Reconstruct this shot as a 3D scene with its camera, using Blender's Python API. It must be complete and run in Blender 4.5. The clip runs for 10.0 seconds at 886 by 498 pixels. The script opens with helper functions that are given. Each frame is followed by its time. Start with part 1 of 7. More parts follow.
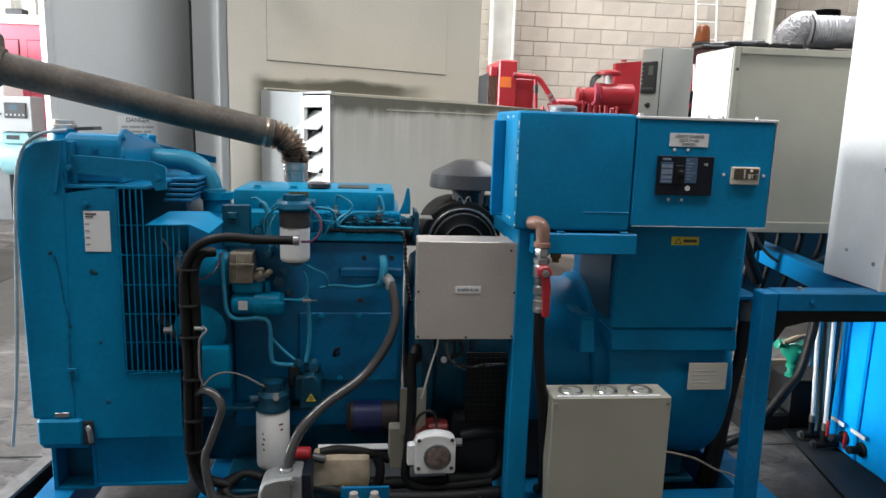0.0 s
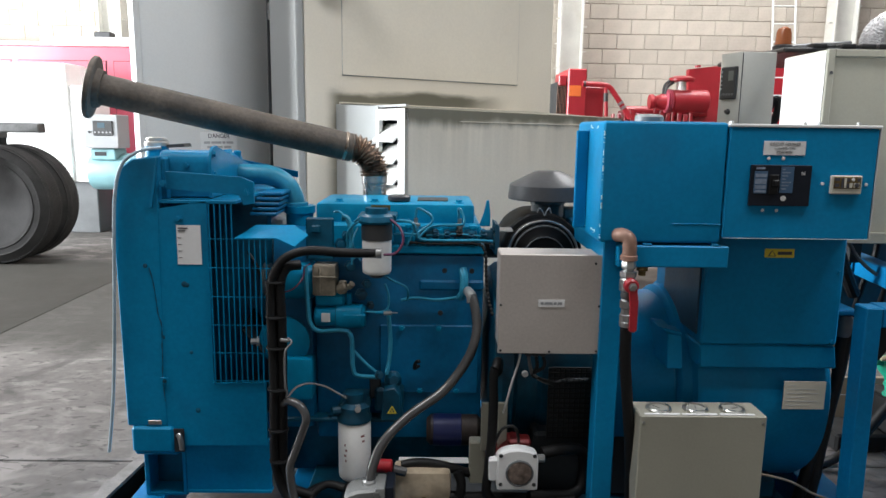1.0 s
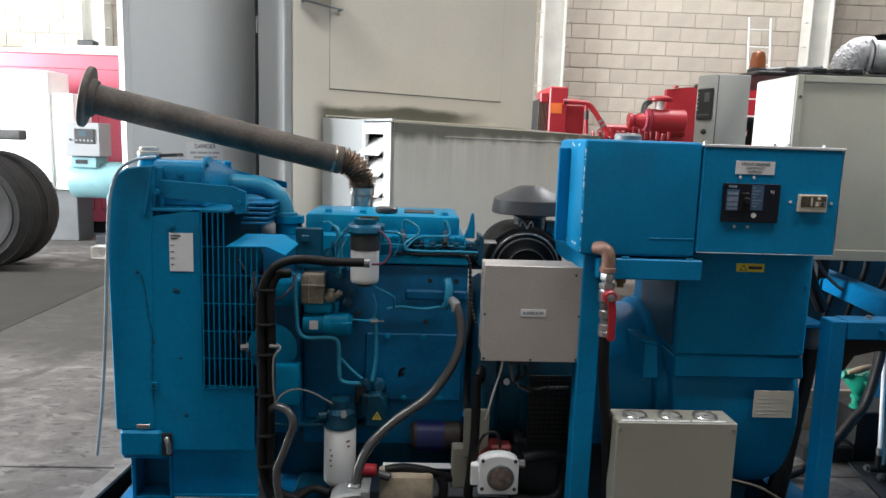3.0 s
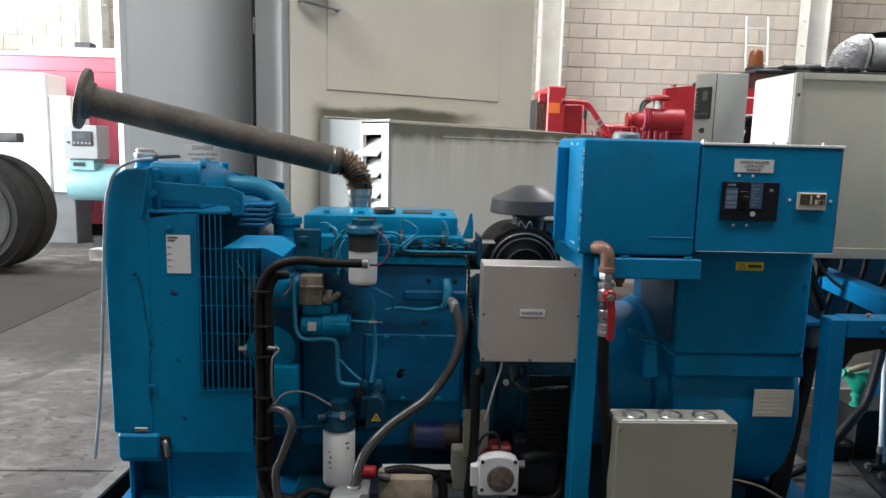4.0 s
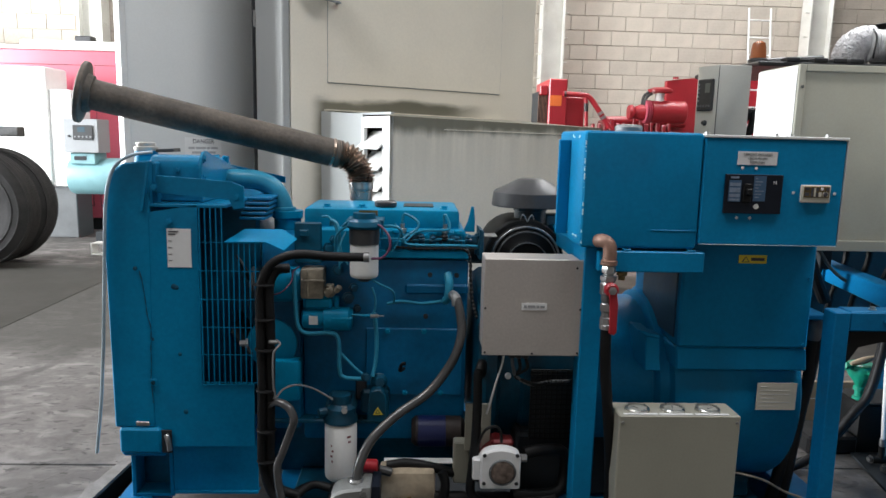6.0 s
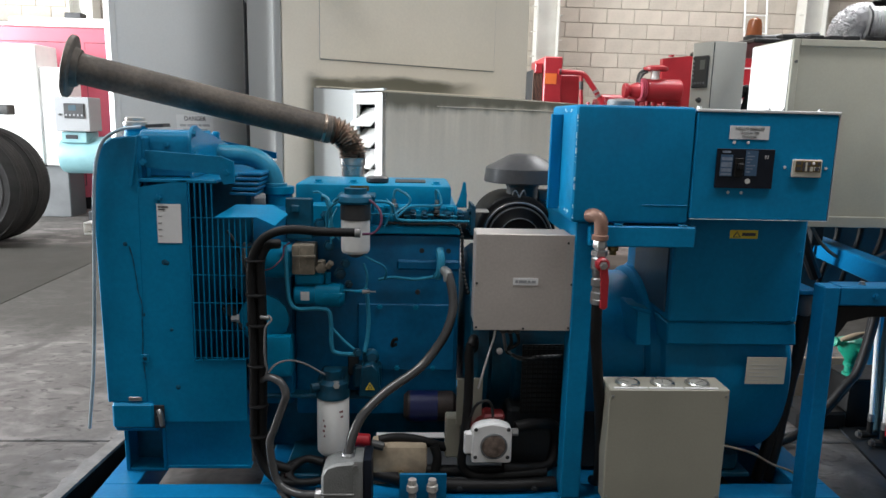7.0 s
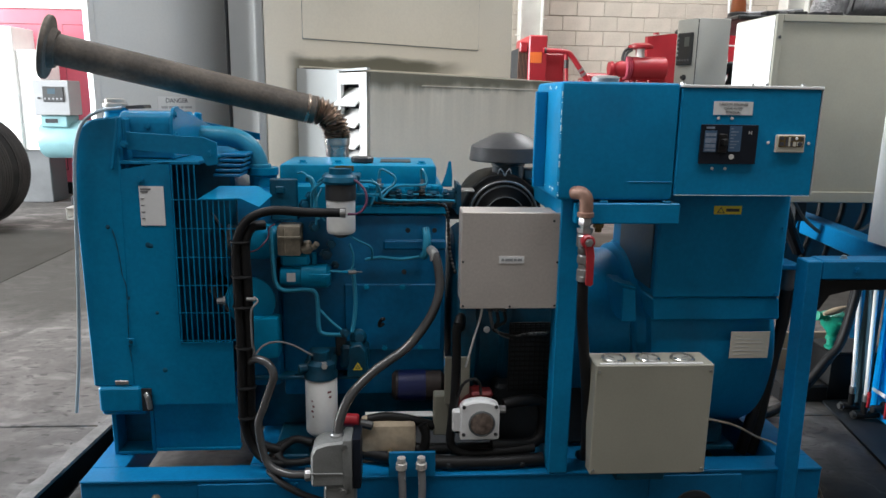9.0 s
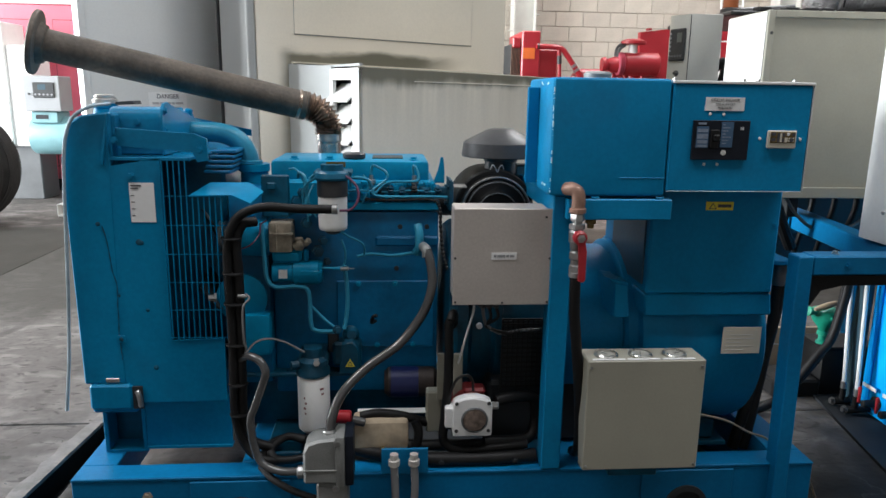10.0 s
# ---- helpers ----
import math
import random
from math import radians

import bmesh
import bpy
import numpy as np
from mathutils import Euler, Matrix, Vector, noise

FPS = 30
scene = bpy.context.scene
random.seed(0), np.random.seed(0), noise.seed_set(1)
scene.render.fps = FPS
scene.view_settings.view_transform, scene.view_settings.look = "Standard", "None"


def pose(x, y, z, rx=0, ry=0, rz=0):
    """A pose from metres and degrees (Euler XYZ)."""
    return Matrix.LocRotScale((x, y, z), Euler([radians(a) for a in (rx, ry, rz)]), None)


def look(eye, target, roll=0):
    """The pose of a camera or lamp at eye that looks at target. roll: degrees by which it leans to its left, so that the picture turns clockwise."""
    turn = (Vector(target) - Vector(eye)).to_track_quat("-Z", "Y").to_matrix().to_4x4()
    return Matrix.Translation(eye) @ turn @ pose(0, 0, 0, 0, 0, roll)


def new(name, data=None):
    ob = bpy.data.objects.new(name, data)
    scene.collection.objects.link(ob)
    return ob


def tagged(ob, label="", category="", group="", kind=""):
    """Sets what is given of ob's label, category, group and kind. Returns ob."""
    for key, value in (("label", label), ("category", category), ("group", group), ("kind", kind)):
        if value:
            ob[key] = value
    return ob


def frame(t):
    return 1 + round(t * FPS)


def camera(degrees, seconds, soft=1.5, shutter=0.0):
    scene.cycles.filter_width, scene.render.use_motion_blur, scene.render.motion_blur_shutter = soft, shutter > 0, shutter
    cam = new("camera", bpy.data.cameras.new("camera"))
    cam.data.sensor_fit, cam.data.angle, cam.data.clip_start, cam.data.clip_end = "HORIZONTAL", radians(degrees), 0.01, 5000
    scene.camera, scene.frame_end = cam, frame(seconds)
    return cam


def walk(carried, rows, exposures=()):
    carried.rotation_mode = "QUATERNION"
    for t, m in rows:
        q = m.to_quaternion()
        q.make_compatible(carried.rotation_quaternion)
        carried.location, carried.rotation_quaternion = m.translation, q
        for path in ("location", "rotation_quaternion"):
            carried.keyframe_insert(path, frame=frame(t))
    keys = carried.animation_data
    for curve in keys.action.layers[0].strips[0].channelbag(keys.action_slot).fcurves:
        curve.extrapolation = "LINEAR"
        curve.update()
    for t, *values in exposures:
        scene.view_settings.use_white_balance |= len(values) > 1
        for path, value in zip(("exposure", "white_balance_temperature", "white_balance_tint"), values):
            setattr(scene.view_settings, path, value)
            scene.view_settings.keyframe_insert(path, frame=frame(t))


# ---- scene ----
cam = camera(64.7, 10.0)
PATH = [
    (0, (-0.115, -1.671, 1.237), (0.093, 0.286, 0.878), 1.8),
    (0.5, (-0.134, -1.67, 1.239), (0.033, 0.292, 0.89), 1.4),
    (1, (-0.159, -1.656, 1.241), (-0.134, 0.316, 0.906), 0.8),
    (1.5, (-0.162, -1.665, 1.239), (-0.138, 0.305, 0.892), 1.1),
    (2, (-0.171, -1.694, 1.242), (-0.101, 0.277, 0.915), 1.5),
    (2.5, (-0.178, -1.719, 1.243), (-0.096, 0.257, 0.944), 1.9),
    (4, (-0.175, -1.711, 1.241), (-0.09, 0.266, 0.948), 1.5),
    (4.5, (-0.175, -1.709, 1.241), (-0.089, 0.267, 0.94), 1.4),
    (5, (-0.176, -1.708, 1.241), (-0.094, 0.267, 0.937), 1.5),
    (6.5, (-0.172, -1.702, 1.238), (-0.089, 0.269, 0.908), 1.3),
    (7, (-0.164, -1.703, 1.227), (-0.069, 0.261, 0.86), 1.4),
    (7.5, (-0.166, -1.707, 1.224), (-0.057, 0.249, 0.824), 1.4),
    (8, (-0.168, -1.707, 1.227), (-0.054, 0.249, 0.827), 1.3),
    (8.5, (-0.162, -1.705, 1.226), (-0.041, 0.25, 0.824), 1.1),
    (9, (-0.161, -1.703, 1.221), (-0.029, 0.248, 0.803), 0.9),
    (9.5, (-0.16, -1.699, 1.222), (-0.02, 0.252, 0.805), 1.0),
    (10, (-0.157, -1.699, 1.221), (-0.007, 0.249, 0.792), 0.9),
]
walk(cam, [(t, look(eye, target, roll)) for t, eye, target, roll in PATH], [(0.0, 0.48), (1.0, 0.47), (2.0, 0.41), (4.5, 0.29), (7.5, 0.31), (10.0, 0.35)])

# ---- light ----
world = bpy.data.worlds.new("sky")
scene.world = world
world.use_nodes = True
wn = world.node_tree.nodes
sky = wn.new("ShaderNodeTexSky")
sky.sky_type, sky.sun_disc = "NISHITA", False
sky.sun_elevation, sky.sun_rotation = radians(48), radians(-100)
world.node_tree.links.new(sky.outputs[0], wn["Background"].inputs[0])
wn["Background"].inputs[1].default_value = 0.1


def lamp(name, eye, target, sx, sy, watts, colour):
    data = bpy.data.lights.new(name, "AREA")
    data.shape, data.size, data.size_y, data.energy, data.color = "RECTANGLE", sx, sy, watts, colour
    ob = new(name, data)
    ob.matrix_world = look(eye, target)
    return ob


sun_data = bpy.data.lights.new("sun", "SUN")
sun_data.energy, sun_data.angle, sun_data.color = 3.0, radians(0.5), (1.0, 0.95, 0.88)
sun = new("sun", sun_data)
sun.matrix_world = look((-20, 5, 24), (0, 1, 0))
# daylight through the gate in the west wall and through the northern roof lights
lamp("gate_daylight", (-8.85, 2.85, 2.3), (0, 2.85, 2.3), 3.4, 4.2, 1650, (0.93, 0.97, 1.0))
lamp("roof_daylight_and_fill", (-3.0, 4.9, 6.1), (-3.0, 4.9, 0), 1.3, 3.6, 165, (0.98, 0.985, 1.0))
lamp("roof_daylight_and_fill", (3.2, 4.9, 6.1), (3.2, 4.9, 0), 1.3, 3.6, 270, (0.98, 0.985, 1.0))
# southern pair of roof lamps, added as fill on the south faces
lamp("roof_daylight_and_fill", (2.3, -1.2, 6.1), (2.3, -1.2, 0), 3.4, 1.2, 150, (0.98, 0.985, 1.0))
lamp("roof_daylight_and_fill", (-3.2, -1.2, 6.1), (-3.2, -1.2, 0), 3.4, 1.2, 170, (0.98, 0.985, 1.0))

# ---- materials ----


def mat(name, col, rough=0.5, metal=0.0, var=0.25, scale=6.0, bump=0.1, fine=90.0, coat=0.0, dirt=None, dirt_amount=0.0, rand=0.0, rvar=0.15, spec=0.5):
    m = bpy.data.materials.new(name)
    m.use_nodes = True
    nt = m.node_tree
    n, l = nt.nodes, nt.links
    b = n["Principled BSDF"]
    tc = n.new("ShaderNodeTexCoord")

    def tex(s, detail=5.0):
        t = n.new("ShaderNodeTexNoise")
        t.inputs["Scale"].default_value, t.inputs["Detail"].default_value = s, detail
        l.new(tc.outputs["Object"], t.inputs["Vector"])
        return t

    big, small = tex(scale), tex(fine, 3.0)
    ramp = n.new("ShaderNodeMapRange")
    ramp.inputs[1].default_value, ramp.inputs[2].default_value = 0.3, 0.7
    ramp.inputs[3].default_value, ramp.inputs[4].default_value = 1 - var, 1 + var * 0.5
    l.new(big.outputs["Fac"], ramp.inputs[0])
    ramp2 = n.new("ShaderNodeMapRange")
    ramp2.inputs[1].default_value, ramp2.inputs[2].default_value = 0.3, 0.7
    ramp2.inputs[3].default_value, ramp2.inputs[4].default_value = 1 - var * 0.4, 1 + var * 0.3
    l.new(small.outputs["Fac"], ramp2.inputs[0])
    mul = n.new("ShaderNodeMath")
    mul.operation = "MULTIPLY"
    l.new(ramp.outputs[0], mul.inputs[0])
    l.new(ramp2.outputs[0], mul.inputs[1])
    shade = mul.outputs[0]
    if rand:
        oi = n.new("ShaderNodeObjectInfo")
        r3 = n.new("ShaderNodeMapRange")
        r3.inputs[3].default_value, r3.inputs[4].default_value = 1 - rand, 1 + rand * 0.5
        l.new(oi.outputs["Random"], r3.inputs[0])
        mm = n.new("ShaderNodeMath")
        mm.operation = "MULTIPLY"
        l.new(shade, mm.inputs[0])
        l.new(r3.outputs[0], mm.inputs[1])
        shade = mm.outputs[0]
    mix = n.new("ShaderNodeVectorMath")
    mix.operation = "SCALE"
    mix.inputs[0].default_value = col
    l.new(shade, mix.inputs["Scale"])
    out = mix.outputs[0]
    if dirt:
        dn = tex(scale * 0.55, 8.0)
        dr = n.new("ShaderNodeMapRange")
        dr.inputs[1].default_value, dr.inputs[2].default_value = 0.62 - dirt_amount * 0.3, 0.78
        dr.inputs[4].default_value = min(1.0, 0.4 + dirt_amount)
        l.new(dn.outputs["Fac"], dr.inputs[0])
        mx = n.new("ShaderNodeMix")
        mx.data_type = "RGBA"
        l.new(dr.outputs[0], mx.inputs[0])
        l.new(out, mx.inputs[6])
        mx.inputs[7].default_value = (*dirt, 1)
        out = mx.outputs[2]
    l.new(out, b.inputs["Base Color"])
    rr = n.new("ShaderNodeMapRange")
    rr.inputs[3].default_value, rr.inputs[4].default_value = max(0.03, rough - rvar), min(1, rough + rvar)
    l.new(big.outputs["Fac"], rr.inputs[0])
    l.new(rr.outputs[0], b.inputs["Roughness"])
    b.inputs["Metallic"].default_value = metal
    b.inputs["Coat Weight"].default_value = coat
    b.inputs["Specular IOR Level"].default_value = spec
    if bump:
        bp = n.new("ShaderNodeBump")
        bp.inputs["Strength"].default_value, bp.inputs["Distance"].default_value = bump, 0.004
        l.new(small.outputs["Fac"], bp.inputs["Height"])
        l.new(bp.outputs[0], b.inputs["Normal"])
    return m


BLUE = mat("blue_paint", (0.004, 0.21, 0.43), 0.36, spec=0.12, var=0.16, scale=5, bump=0.05, dirt=(0.02, 0.08, 0.15), dirt_amount=0.15)
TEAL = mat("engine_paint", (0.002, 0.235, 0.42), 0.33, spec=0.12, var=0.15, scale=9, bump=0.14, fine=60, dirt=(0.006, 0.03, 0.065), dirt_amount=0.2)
# engine paint with grime, darkened for the shade lower on the block
CASTBLUE = mat("shaded_grimy_paint", (0.001, 0.14, 0.31), 0.36, spec=0.25, var=0.25, scale=7, bump=0.2, fine=60, dirt=(0.006, 0.02, 0.04), dirt_amount=0.3)
RADBLUE = mat("radiator_paint", (0.002, 0.195, 0.385), 0.36, spec=0.08, var=0.2, scale=4, bump=0.08, dirt=(0.02, 0.05, 0.08), dirt_amount=0.2)
BRIGHT = mat("bright_blue_sheet", (0.001, 0.36, 0.85), 0.4, spec=0.15, var=0.1, bump=0.04)
RUST = mat("rusty_steel", (0.105, 0.085, 0.068), 0.6, 0.1, var=0.5, scale=12, bump=0.3, dirt=(0.17, 0.13, 0.095), dirt_amount=0.25)
BELLOWS = mat("heat_tinted_steel", (0.42, 0.33, 0.27), 0.3, 0.8, var=0.4, scale=20, bump=0.1)
STEEL = mat("bare_steel", (0.42, 0.42, 0.42), 0.34, 0.9, var=0.2, scale=14, bump=0.08)
POLISHED = mat("plated_steel", (0.62, 0.59, 0.55), 0.3, 0.35, var=0.15, scale=30, bump=0.05)
STAINLESS = mat("brushed_steel_sheet", (0.53, 0.485, 0.45), 0.46, 0.35, var=0.15, scale=4, bump=0.05, fine=140)
GREYBOX = mat("grey_enamel", (0.32, 0.31, 0.255), 0.45, 0.0, var=0.08, scale=6, bump=0.05, fine=160)
GREYLIGHT = mat("light_grey_enamel", (0.46, 0.46, 0.42), 0.45, 0.0, var=0.06, scale=6, bump=0.03)
CAST = mat("cast_aluminium", (0.245, 0.25, 0.245), 0.45, 0.3, var=0.2, scale=16, bump=0.25, fine=200)
BLACK = mat("black_rubber", (0.007, 0.007, 0.0075), 0.55, spec=0.3, var=0.3, scale=14, bump=0.15)
BLACKP = mat("black_plastic", (0.035, 0.036, 0.038), 0.42, var=0.25, scale=10, bump=0.1)
GREYP = mat("grey_plastic", (0.11, 0.115, 0.12), 0.45, var=0.15, scale=8, bump=0.08)
# near-black for dark parts and for shade painted in gaps and recesses
DARK = mat("dark_shade_and_parts", (0.012, 0.016, 0.02), 0.7, var=0.3)
WHITEP = mat("white_enamel", (0.78, 0.78, 0.76), 0.35, var=0.06, scale=9, bump=0.03)
PAPER = mat("sticker_paper", (0.72, 0.72, 0.72), 0.6, var=0.06, bump=0.0)
INK = mat("ink", (0.06, 0.06, 0.07), 0.6, var=0.0, bump=0)
YELLOW = mat("yellow_sticker", (0.75, 0.60, 0.05), 0.5, var=0.08, bump=0)
RED = mat("red_paint", (0.38, 0.02, 0.03), 0.35, var=0.15, scale=6, bump=0.05)
# red paled towards pink to put glare and haze into the paint
PINKRED = mat("glare_paled_red", (0.56, 0.115, 0.165), 0.4, var=0.12, scale=2, bump=0.03)
CANOPY = mat("cream_enclosure_paint", (0.79, 0.73, 0.62), 0.42, var=0.07, scale=1.6, bump=0.03)
CANOPYG = mat("grey_enclosure_paint", (0.40, 0.42, 0.42), 0.3, var=0.05, scale=1.4, bump=0.02)
BLOCK = mat("concrete_block", (0.50, 0.445, 0.375), 0.88, var=0.16, scale=3, bump=0.5, fine=45, rand=0.1)
MORTAR = mat("mortar", (0.40, 0.355, 0.30), 0.9, var=0.2, scale=6, bump=0.4)
COLUMN = mat("cream_steel_paint", (0.62, 0.61, 0.56), 0.5, var=0.14, scale=4, bump=0.06, dirt=(0.35, 0.3, 0.24), dirt_amount=0.2)
PLASTER = mat("hall_wall_paint", (0.22, 0.21, 0.195), 0.85, var=0.15, scale=1.2, bump=0.2)
ROOF = mat("roof_sheet", (0.2, 0.2, 0.2), 0.6, var=0.15, scale=2, bump=0.05)
TYRE = mat("tyre_rubber", (0.034, 0.033, 0.033), 0.85, spec=0.12, var=0.25, scale=9, bump=0.3, dirt=(0.03, 0.028, 0.026), dirt_amount=0.05)
CYAN = mat("pale_turquoise_paint", (0.19, 0.36, 0.39), 0.45, var=0.15, scale=6, bump=0.08)
FOIL = mat("aluminium_foil", (0.60, 0.60, 0.61), 0.5, 0.4, var=0.2, scale=20, bump=1.0, fine=26)
AMBER = mat("amber_lens", (0.36, 0.11, 0.04), 0.2, var=0.1, bump=0)
GREEN = mat("green_paint", (0.01, 0.35, 0.22), 0.45, var=0.3, scale=20, bump=0.1)
WOOD = mat("pale_wood", (0.52, 0.40, 0.27), 0.7, var=0.3, scale=8, bump=0.2, fine=40, dirt=(0.16, 0.11, 0.08), dirt_amount=0.25)
DARKSTEEL = mat("dark_mill_steel", (0.10, 0.10, 0.10), 0.5, 0.6, var=0.4, scale=8, bump=0.2)
mat_orange = mat("orange_sticker", (0.75, 0.16, 0.03), 0.5, var=0.05, bump=0)
GREYC = mat("grey_conduit_jacket", (0.052, 0.052, 0.053), 0.22, spec=0.7, rvar=0.08, var=0.15, scale=12, bump=0.05)
mat_purple = mat("purple_hose", (0.10, 0.03, 0.07), 0.4, var=0.2, bump=0.05)
mat_beige = mat("grimy_beige", (0.30, 0.26, 0.20), 0.6, 0.1, var=0.4, scale=18, bump=0.3, dirt=(0.06, 0.05, 0.04), dirt_amount=0.5)
mat_copper = mat("tarnished_copper", (0.34, 0.20, 0.15), 0.5, 0.35, var=0.3, scale=20, bump=0.15)
mat_brass = mat("dull_brass", (0.22, 0.16, 0.07), 0.45, 0.8, var=0.3, scale=20, bump=0.1)
mat_labelblue = mat("label_blue", (0.05, 0.11, 0.20), 0.4, var=0.05, bump=0)
mat_rustred = mat("rust_red", (0.03, 0.021, 0.018), 0.55, 0.1, var=0.5, scale=30, bump=0.15)
mat_ultramarine = mat("ultramarine_band", (0.005, 0.012, 0.08), 0.4, var=0.1, bump=0.02)
mat_print = mat("faded_red_print", (0.25, 0.10, 0.10), 0.6, var=0.2, bump=0)
# tube paint lightened to carry its highlight
mat_pale = mat("highlit_tube_blue", (0.33, 0.43, 0.50), 0.4, var=0.3, scale=10, bump=0.1)
CHROME = mat("chrome_rim", (0.55, 0.55, 0.52), 0.3, 0.9, var=0.08, scale=20, bump=0.03)
DIAL = mat("gauge_dial_behind_glass", (0.30, 0.30, 0.27), 0.45, var=0.15, scale=40, bump=0)
FAINT = mat("faint_print", (0.47, 0.47, 0.475), 0.6, var=0, bump=0)
# engine paint darkened for oil and for shade in the lower bay and recesses
OILY_SHADED = mat("oily_shaded_paint", (0.001, 0.085, 0.155), 0.38, var=0.4, scale=9, bump=0.2, fine=60, spec=0.3, dirt=(0.006, 0.009, 0.012), dirt_amount=0.7)
RISER = mat("scaled_steel", (0.46, 0.43, 0.41), 0.27, 0.9, var=0.3, scale=16, bump=0.1)
# blue paint darkened to carry the shade low on the front
SKID = mat("shaded_blue_paint", (0.002, 0.145, 0.33), 0.42, var=0.2, scale=4, bump=0.08, spec=0.15, dirt=(0.01, 0.06, 0.11), dirt_amount=0.2)
SILVERC = mat("silver_conduit", (0.32, 0.325, 0.335), 0.25, 0.5, var=0.1, scale=12, bump=0.05)
LEAF = mat("pale_grey_door_paint", (0.77, 0.775, 0.76), 0.5, spec=0.3, var=0.05, scale=1.4, bump=0.02)
CREAM = mat("cream_plastic", (0.60, 0.57, 0.48), 0.45, var=0.05, scale=20, bump=0.02)
LABELG = mat("grey_blue_label", (0.20, 0.25, 0.33), 0.5, var=0.3, scale=120, bump=0)
MIDGREY = mat("mid_grey_enamel", (0.28, 0.29, 0.30), 0.45, var=0.06, scale=6, bump=0.03)
CANISTER = mat("black_canister_plastic", (0.006, 0.0063, 0.0066), 0.5, spec=0.1, var=0.25, scale=10, bump=0.08)
MOULDED = mat("dark_moulded_case", (0.010, 0.013, 0.021), 0.45, spec=0.2, var=0.2, scale=20, bump=0.05)
CAPGREY = mat("rain_cap_plastic", (0.055, 0.055, 0.057), 0.42, spec=0.35, var=0.2, scale=8, bump=0.08)
SIGHT = mat("deep_blue_enamel", (0.001, 0.19, 0.42), 0.4, spec=0.1, var=0.1, bump=0.03)
FRAMEG = mat("dark_grey_frame_paint", (0.36, 0.37, 0.365), 0.45, var=0.06, scale=2, bump=0.02)
# grey-blue for a reflection painted on the terminal box side
SHEEN = mat("grey_sheen_blue", (0.045, 0.085, 0.13), 0.4, var=0.3, scale=9, bump=0.08)
WINDOW = mat("brown_pump_window", (0.17, 0.13, 0.11), 0.18, var=0.5, scale=60, bump=0.1)
PIPE = mat("dusty_pipe_paint", (0.025, 0.23, 0.36), 0.35, spec=0.3, var=0.2, scale=14, bump=0.05)
TIMBER = mat("worn_pale_timber", (0.47, 0.38, 0.27), 0.7, var=0.35, scale=14, bump=0.25, fine=40, dirt=(0.14, 0.10, 0.07), dirt_amount=0.1)
SLATE = mat("slate_blue_panel", (0.02, 0.06, 0.085), 0.5, var=0.2, scale=5, bump=0.05)
MORTARP = mat("pale_mortar", (0.19, 0.175, 0.165), 0.85, var=0.35, scale=14, bump=0.7, fine=60, dirt=(0.10, 0.095, 0.08), dirt_amount=0.3)
CARDBOARD = mat("brown_cardboard", (0.36, 0.28, 0.20), 0.8, var=0.12, scale=7, bump=0.1)
SIGNGREY = mat("weathered_sign_white", (0.88, 0.88, 0.87), 0.6, var=0.08, bump=0.0)
PITCH = mat("black_channel_lining", (0.004, 0.005, 0.005), 0.85, spec=0.1, var=0.3)
CHIP = mat("pale_bare_primer", (0.50, 0.68, 0.74), 0.6, var=0.1, bump=0)
DARKRED = mat("dull_dark_red", (0.17, 0.013, 0.015), 0.45, var=0.2, scale=14, bump=0.05)
SCREEN = mat("display_green", (0.13, 0.145, 0.13), 0.3, var=0, bump=0)



